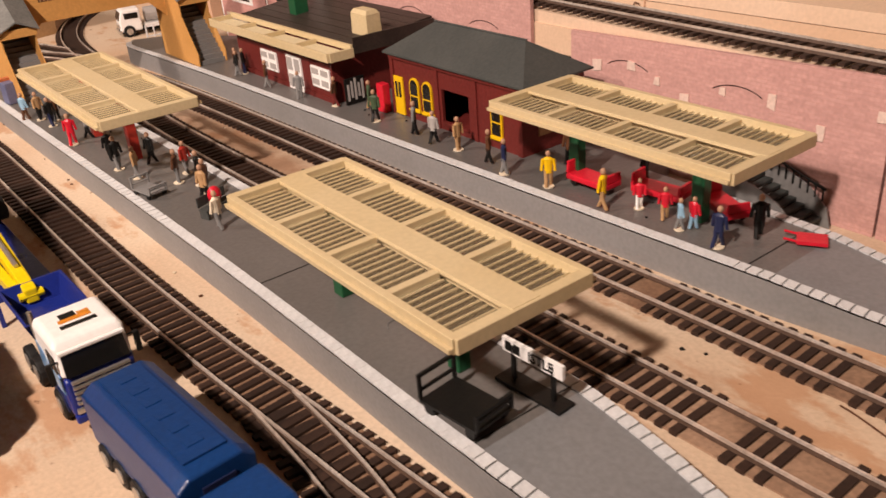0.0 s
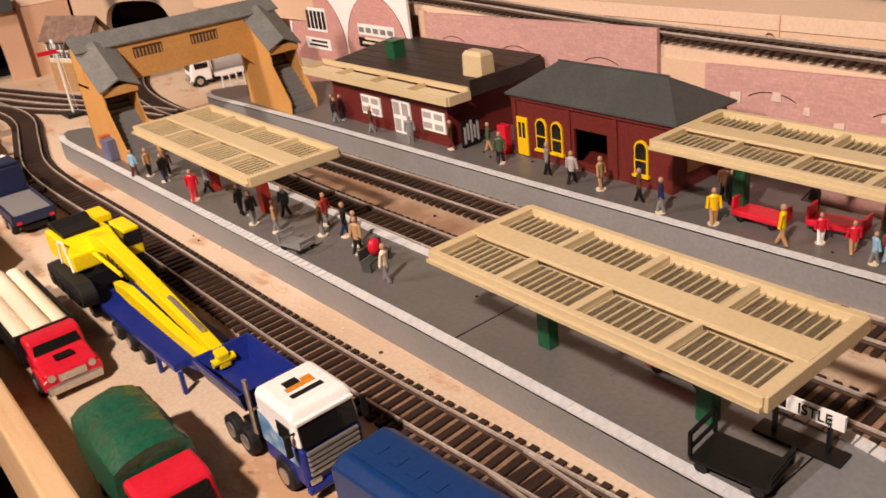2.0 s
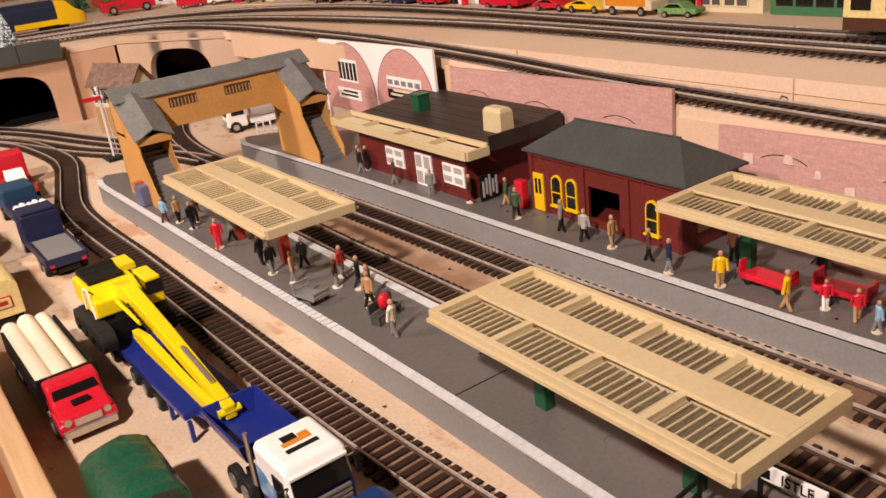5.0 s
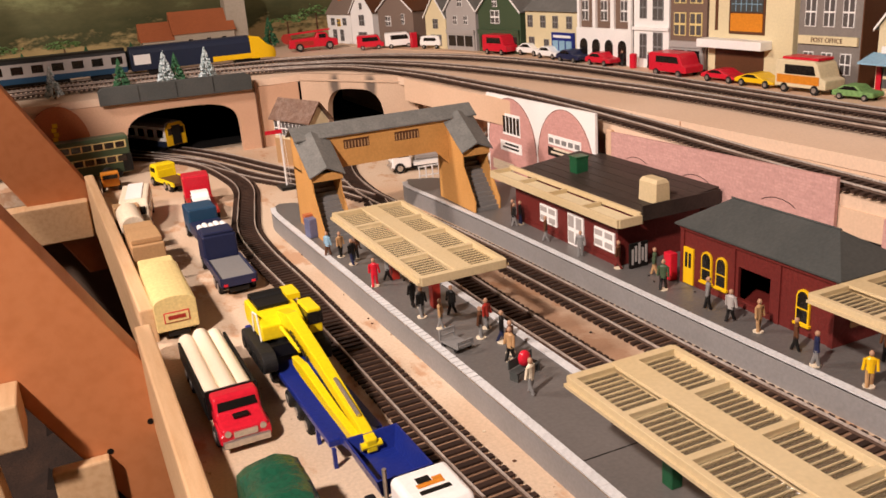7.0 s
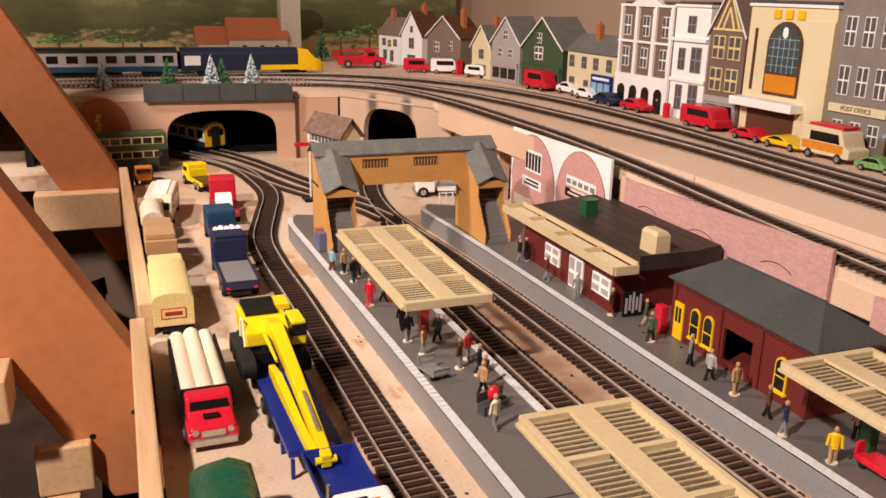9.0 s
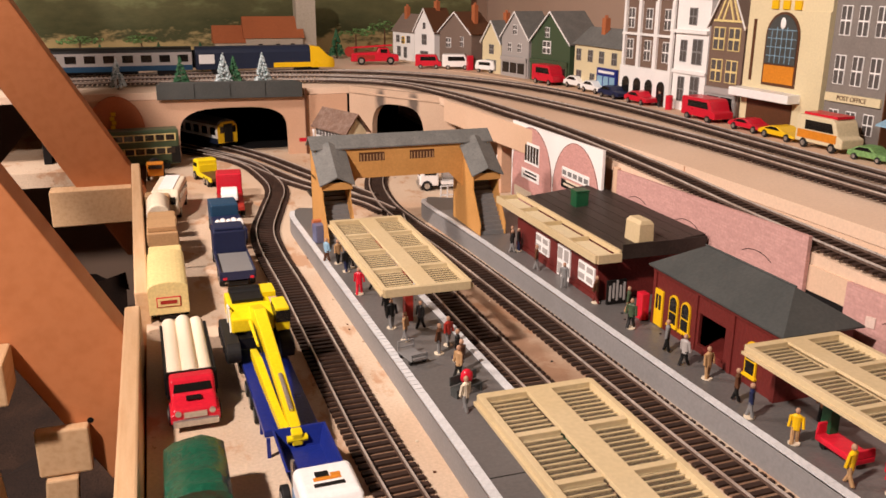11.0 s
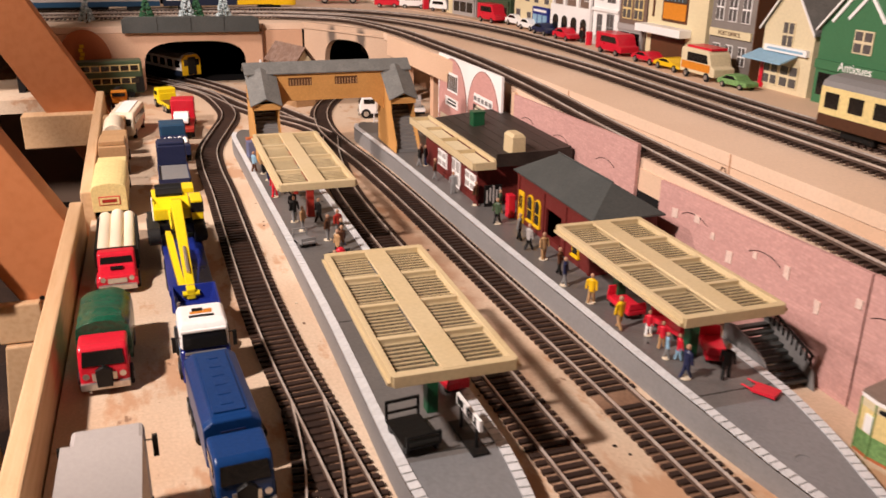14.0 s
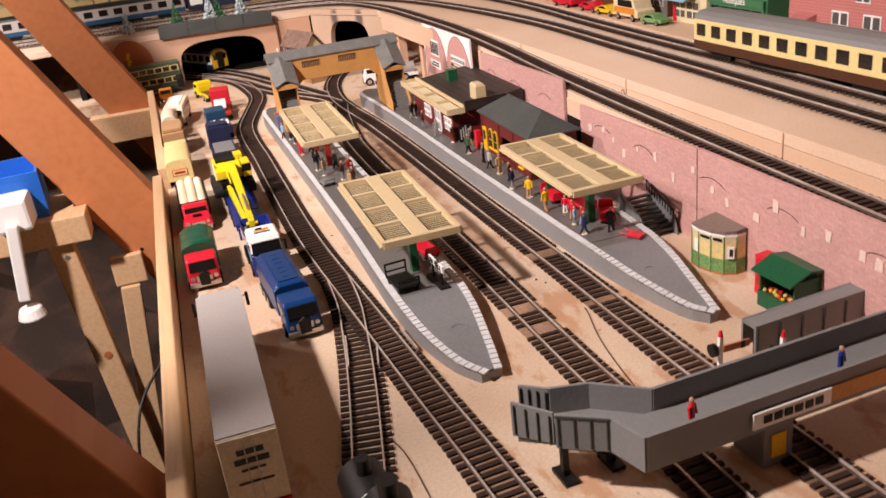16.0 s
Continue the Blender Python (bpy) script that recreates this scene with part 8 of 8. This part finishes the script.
TZ = 0.1
coach("chocolate and cream coach with grey roof on the upper track", (0.4085, 0.074, TZ), 0.9, 0.262, "coachcream", "choc", "grey", windows=11)
coach("chocolate and cream coach with grey roof on the upper track", (0.4035, -0.195, TZ), 0.9, 0.262, "coachcream", "choc", "grey", windows=11)
lo = thing("diesel_locomotive", "dark blue diesel locomotive with yellow cab end", "locomotive", at=(0.4005, -0.462, TZ), rz=0.2)
part("body", Mesh().prism([(-0.0175, 0.010), (0.0175, 0.010), (0.0175, 0.034), (0.0135, 0.042), (0.006, 0.0455), (-0.006, 0.0455), (-0.0135, 0.042), (-0.0175, 0.034)], "y", -0.125, 0.125), "navy", lo, bevel=0.0015)
part("yellow_end", Mesh().box(-0.016, 0.016, 0.1248, 0.1262, 0.012, 0.033), "yellow", lo, "yellow cab end")
for s in (-1, 1):
    part("cab_side", Mesh().box(s * 0.0176 - 0.0004, s * 0.0176 + 0.0004, 0.108, 0.122, 0.024, 0.034), "yellow", lo)
    part("side_window", Mesh().box(s * 0.018 - 0.0004, s * 0.018 + 0.0004, 0.110, 0.119, 0.0265, 0.033), "window", lo)
    part("emblem", Mesh().box(s * 0.0176 - 0.0004, s * 0.0176 + 0.0004, 0.088, 0.098, 0.021, 0.0245), "white", lo)
    bo = part("bogie", Mesh().box(-0.014, 0.014, s * 0.082 - 0.026, s * 0.082 + 0.026, 0.003, 0.010), "black", lo)
    for d in (-0.018, 0.0, 0.018):
        part("wheelset", Mesh().cyl((-0.010, s * 0.082 + d, 0.0072), 0.0068, 0.020, "x", 14), "black", bo)
part("roof_panel", Mesh().box(-0.007, 0.007, -0.05, 0.03, 0.0452, 0.0465), "lightgrey", lo)
part("fuel_tank", Mesh().box(-0.013, 0.013, -0.03, 0.03, 0.003, 0.010), "black", lo)

hp = thing("high_speed_power_car", "dark blue high speed power car with yellow wedge nose", "locomotive", at=(0.050, 1.3225, TZ), rz=-91.5)
# nose towards +x: local -y is turned to +x by the opposite quarter turn
hp.matrix_basis = pose(0.050, 1.3225, TZ, 0, 0, 91.0)
W = 0.0172
part("body", Mesh().prism([(W, 0.0095), (W, 0.036), (W * 0.9, 0.042), (W * 0.5, 0.0462), (-W * 0.5, 0.0462), (-W * 0.9, 0.042), (-W, 0.036), (-W, 0.0095)], "y", -0.075, 0.115), "coachdark", hp, bevel=0.0008)
part("nose", Mesh().loft([[(W * a, y, z0), (W * a, y, z1 * 0.62 + z0 * 0.38), (W * a * 0.86, y, z1), (-W * a * 0.86, y, z1), (-W * a, y, z1 * 0.62 + z0 * 0.38), (-W * a, y, z0)] for y, a, z0, z1 in ((-0.0752, 1.0, 0.0095, 0.0455), (-0.092, 0.99, 0.009, 0.043), (-0.104, 0.96, 0.0085, 0.030), (-0.114, 0.88, 0.008, 0.025), (-0.118, 0.7, 0.010, 0.020))]), "yellow", hp, "yellow sloped nose", smooth=True)
part("windscreen", Mesh().loft([[(-0.0125, y, z), (0.0125, y, z), (0.0125, y, z + 0.0012), (-0.0125, y, z + 0.0012)] for y, z in ((-0.0935, 0.0415), (-0.1035, 0.0308))]), "window", hp)
for s in (-1, 1):
    part("yellow_band", Mesh().box(s * W - 0.0005, s * W + 0.0005, -0.0755, -0.012, 0.0105, 0.0185), "yellow", hp)
    part("grille_panel", Mesh().box(s * W - 0.0005, s * W + 0.0005, 0.085, 0.11, 0.019, 0.034), "white", hp)
    bo = part("bogie", Mesh().box(-0.013, 0.013, s * 0.07 - 0.02, s * 0.07 + 0.02, 0.003, 0.0095), "black", hp)
    for d in (-0.012, 0.012):
        part("wheelset", Mesh().cyl((-0.010, s * 0.07 + d, 0.007), 0.0066, 0.020, "x", 14), "black", bo)
coach("blue and white high speed coach with black roof by the backdrop", (-0.213, 1.3245, TZ), 90.2, 0.285, "lightgrey", "coachblue", "black", windows=10)
coach("blue and white high speed coach with black roof by the backdrop", (-0.505, 1.325, TZ), 90, 0.285, "lightgrey", "coachblue", "black", windows=10)
dm = coach("blue and grey railcar with a yellow end in the tunnel mouth", (-0.084, 1.259, 0.0), 29, 0.21, "white", "coachdark", "grey", windows=9)
ye = part("yellow_end", Mesh().prism([(-0.0165, 0.011), (0.0165, 0.011), (0.0168, 0.037), (0.010, 0.044), (-0.010, 0.044), (-0.0168, 0.037)], "y", -0.1082, -0.1050), "yellow", dm, "yellow railcar end")
for k in range(3):
    part("end_window", Mesh().box(-0.014 + 0.0098 * k, -0.0058 + 0.0098 * k, -0.1088, -0.1078, 0.0265, 0.0365), "window", ye)
# small green engine on the siding
se = thing("steam_locomotive", "black and green model steam locomotive on the siding", "locomotive", at=(-0.0665, -0.270, 0.0), rz=3)
part("boiler", Mesh().cyl((0, -0.06, 0.0265), 0.0115, 0.10, "y", 22), "green", se, smooth=True)
part("smokebox", Mesh().cyl((0, 0.04, 0.0265), 0.0122, 0.028, "y", 22), "black", se, smooth=True)
for y in (0.0395, 0.0):
    part("boiler_band", Mesh().cyl((0, y, 0.0265), 0.0119, 0.0012, "y", 22), "white", se)
part("smokebox_door", Mesh().cyl((0, 0.068, 0.0265), 0.0095, 0.002, "y", 18), "black", se)
part("chimney", Mesh().cyl((0, 0.055, 0.038), 0.0036, 0.009, n=14), "black", se)
part("dome", Mesh().ball((0, -0.01, 0.038), 0.005, 0.006, 0.006), "green", se)
part("frame", Mesh().box(-0.0105, 0.0105, -0.09, 0.072, 0.008, 0.0135), "black", se)
for x in (-0.0105, 0.0085):
    for y in (-0.05, -0.015, 0.02):
        part("driving_wheel", Mesh().cyl((x, y, 0.0126), 0.0082, 0.002, "x", 18), "black", se)
part("cab", Mesh().box(-0.0135, 0.0135, -0.092, -0.062, 0.013, 0.041), "green", se, bevel=0.0008)

# ---- green engine standing on the siding at the near end ----
ge = thing("steam_locomotive", "green and black steam locomotive on the siding track", "locomotive", at=(-0.063, -0.232, 0.0042), rz=-3.5)
part("smokebox", Mesh().cyl((0, -0.026, 0.027), 0.0118, 0.026, "y", 24), "black", ge, "black smokebox", smooth=True)
part("smokebox_door", Mesh().cyl((0, 0.0, 0.027), 0.0095, 0.0018, "y", 20, 0.006), "black", ge, smooth=True)
part("chimney", Mesh().cyl((0, -0.012, 0.036), 0.0042, 0.013, n=16, r2=0.0052), "black", ge, smooth=True)
bl = part("boiler", Mesh().cyl((0, -0.13, 0.027), 0.0122, 0.104, "y", 24), "green", ge, "green boiler", smooth=True)
for y in (-0.031, -0.06, -0.09):
    part("boiler_band", Mesh().cyl((0, y, 0.027), 0.01245, 0.0012, "y", 24), "white", bl, "white lining band")
part("dome", Mesh().ball((0, -0.07, 0.0385), 0.005, 0.006, 0.006), "green", ge, smooth=True)
part("running_plate", Mesh().box(-0.0145, 0.0145, -0.135, 0.008, 0.0125, 0.0145), "black", ge)
part("buffer_beam", Mesh().box(-0.0145, 0.0145, 0.008, 0.0098, 0.007, 0.0148), "red", ge)
for x in (-0.009, 0.009):
    part("buffer", Mesh().cyl((x, 0.0098, 0.011), 0.0022, 0.005, "y", 10), "black", ge)
part("frame", Mesh().box(-0.009, 0.009, -0.13, 0.006, 0.004, 0.0125), "black", ge)
for x in (-0.0105, 0.0085):
    for y in (-0.02, -0.055, -0.09):
        part("driving_wheel", Mesh().cyl((x, y, 0.0085), 0.0082, 0.002, "x", 18), "black", ge)
part("cab", Mesh().box(-0.0135, 0.0135, -0.16, -0.13, 0.0145, 0.042), "green", ge, bevel=0.0008)

# ---- thin wires and scraps on the baseboard ----
def wire(pts, label, r=0.0004, mat="brown"):
    bm = Mesh()
    bm.loft([[tuple(p + Vector((h.y, -h.x, 0)).normalized() * (r * math.cos(a)) + Vector((0, 0, r * math.sin(a)))) for a in [6.2832 * i / 6 for i in range(6)]] for p, h in curve_points(pts, 0.004)])
    return solo("wire", bm, mat, label, "wire")


wire([(0.128, -0.055, 0.0006), (0.1265, -0.063, 0.0006), (0.117, -0.098, 0.0006), (0.111, -0.134, 0.0006), (0.107, -0.17, 0.0006)], "thin brown wire lying on the baseboard")
wire([(-0.052, -0.10, 0.0006), (-0.046, -0.13, 0.0006), (-0.038, -0.16, 0.0006), (-0.036, -0.21, 0.0006)], "thin brown wire beside the siding track")
loop = Mesh()
lp = [(0.2968, 0.190, 0.077), (0.2966, 0.1895, 0.083), (0.2964, 0.1875, 0.0862), (0.2964, 0.1845, 0.0858), (0.2966, 0.1815, 0.081), (0.2968, 0.1800, 0.0772), (0.2968, 0.1720, 0.0785)]
for a, b in zip(lp, lp[1:]):
    loop.rod(a, b, 0.00035, 6)
solo("wire_loop", loop, "brown", "thin loop of wire poking from the tan board", "wire")
for x, y, turn in ((0.030, 0.081, 0.4), (0.031, -0.057, 0.2), (0.186, -0.048, 0.3)):
    arc = Mesh()
    pa = [(x + 0.0042 * math.cos(turn + 0.45 * k), y + 0.0042 * math.sin(turn + 0.45 * k)) for k in range(7)]
    pa = [(u, v, 0.0174 if v > 0 else 0.0176 + v * 0.08) for u, v in pa]
    for a, b in zip(pa, pa[1:]):
        arc.rod(a, b, 0.00022, 5)
    solo("wire_clip", arc, "grey", "fine curved wire clip lying on the grey platform", "wire")
sr = random.Random(21)
for k in range(26):
    x, y = (sr.uniform(-0.012, -0.002), sr.uniform(-0.05, 0.6)) if k % 3 == 0 else (sr.uniform(0.107, 0.122), sr.uniform(-0.15, 0.45)) if k % 3 == 1 else (sr.uniform(0.062, 0.072), sr.uniform(0.0, 0.5))
    x = min(x, -0.0095) if k % 3 == 0 else x
    q = sr.uniform(0.0005, 0.0013)
    solo("scrap", Mesh().prism([(q * math.cos(t) * sr.uniform(0.6, 1.2), q * math.sin(t) * sr.uniform(0.6, 1.2)) for t in (0, 1.1, 2.4, 3.6, 5)], "z", 0, 0.0005), sr.choice(("brown", "black", "paper")), "tiny scrap of card dropped on the baseboard", "scrap", group="scraps on the board", at=(x, y, 0.0002))
for k in range(14):
    x, y = (sr.uniform(0.012, 0.045), sr.uniform(-0.05, 0.55)) if k % 2 else (sr.uniform(0.172, 0.185), sr.uniform(0.02, 0.5))
    q = sr.uniform(0.0005, 0.0010)
    solo("scrap", Mesh().prism([(q * math.cos(t) * sr.uniform(0.6, 1.2), q * math.sin(t) * sr.uniform(0.6, 1.2)) for t in (0, 1.1, 2.4, 3.6, 5)], "z", 0, 0.0006), sr.choice(("black", "black", "paper")), "tiny scrap dropped on the grey platform", "scrap", group="scraps on the platforms", at=(x, y, 0.0172))

# ---- odds and ends on the room side ----
sh = solo("timber_shelf", Mesh().box(-0.60, -0.2385, 0.372, 0.4095, -0.014, 0.0155).box(-0.60, -0.252, 0.4095, 0.470, -0.014, 0.0155), "wood", "pale pine shelf board beside the layout", "shelf", bevel=0.0015)
tb2 = thing("timber_brace", "sloping pine brace with a dark knot under the shelf", "brace")
part("timber", Mesh().prism([(-0.286, -0.0145), (-0.260, -0.0145), (-0.210, -0.62), (-0.236, -0.62)], "y", 0.380, 0.400), "wood", tb2, bevel=0.0015)
part("knot", Mesh().cyl((-0.259, 0.3792, -0.155), 0.0045, 0.0012, "y", 14), "terracotta", tb2, "dark wood knot")
part("screw", Mesh().cyl((-0.269, 0.379, -0.03), 0.0025, 0.0015, "y", 10), "chrome", tb2)
bx = thing("blue_box", "open blue plastic box on the pine shelf", "box", at=(-0.338, 0.424, 0.0157), rz=6)
for x0, x1, y0, y1 in ((-0.06, -0.0575, -0.04, 0.04), (0.0575, 0.06, -0.04, 0.04), (-0.0575, 0.0575, -0.04, -0.0375), (-0.0575, 0.0575, 0.0375, 0.04)):
    part("side", Mesh().box(x0, x1, y0, y1, 0, 0.05), "skyblue", bx)
part("bottom", Mesh().box(-0.0575, 0.0575, -0.0375, 0.0375, 0, 0.003), "skyblue", bx)
bb = material("bright_blue_plastic", (0.02, 0.13, 0.55), 0.4)
for c in bx.children:
    c.data.materials[0] = bb
cl = thing("white_clamp", "white plastic clamp hooked over the pine shelf", "clamp", at=(-0.302, 0.352, 0.0157))
part("clamp_block", Mesh().box(-0.022, 0.016, 0.0, 0.045, 0.0, 0.034), "white", cl, bevel=0.004)
part("clamp_arm", Mesh().beam((-0.002, -0.006, 0.012), (-0.012, -0.008, -0.070), 0.012, 0.009, (0, 1, 0)), "white", cl, bevel=0.002)
part("clamp_foot", Mesh().cyl((-0.010, -0.008, -0.090), 0.015, 0.012, n=18, r2=0.011), "white", cl, bevel=0.002)
cu = bpy.data.curves.new("cable", "CURVE")
cu.dimensions, cu.bevel_depth, cu.bevel_resolution = "3D", 0.0012, 2
spl = cu.splines.new("BEZIER")
pts = [(-0.172, 0.1, -0.03), (-0.20, 0.06, -0.06), (-0.205, 0.03, -0.16), (-0.21, 0.0, -0.3), (-0.26, -0.03, -0.42)]
spl.bezier_points.add(len(pts) - 1)
for bp_, p in zip(spl.bezier_points, pts):
    bp_.co, bp_.handle_left_type, bp_.handle_right_type = p, "AUTO", "AUTO"
cu.materials.append(M["black"])
tmp = new("cable_tmp", cu)
bpy.context.view_layer.update()
cme = bpy.data.meshes.new_from_object(tmp.evaluated_get(bpy.context.evaluated_depsgraph_get()))
bpy.data.objects.remove(tmp)
solo("cable", cme, "black", "thin black cable hanging beside a trestle leg", "cable")
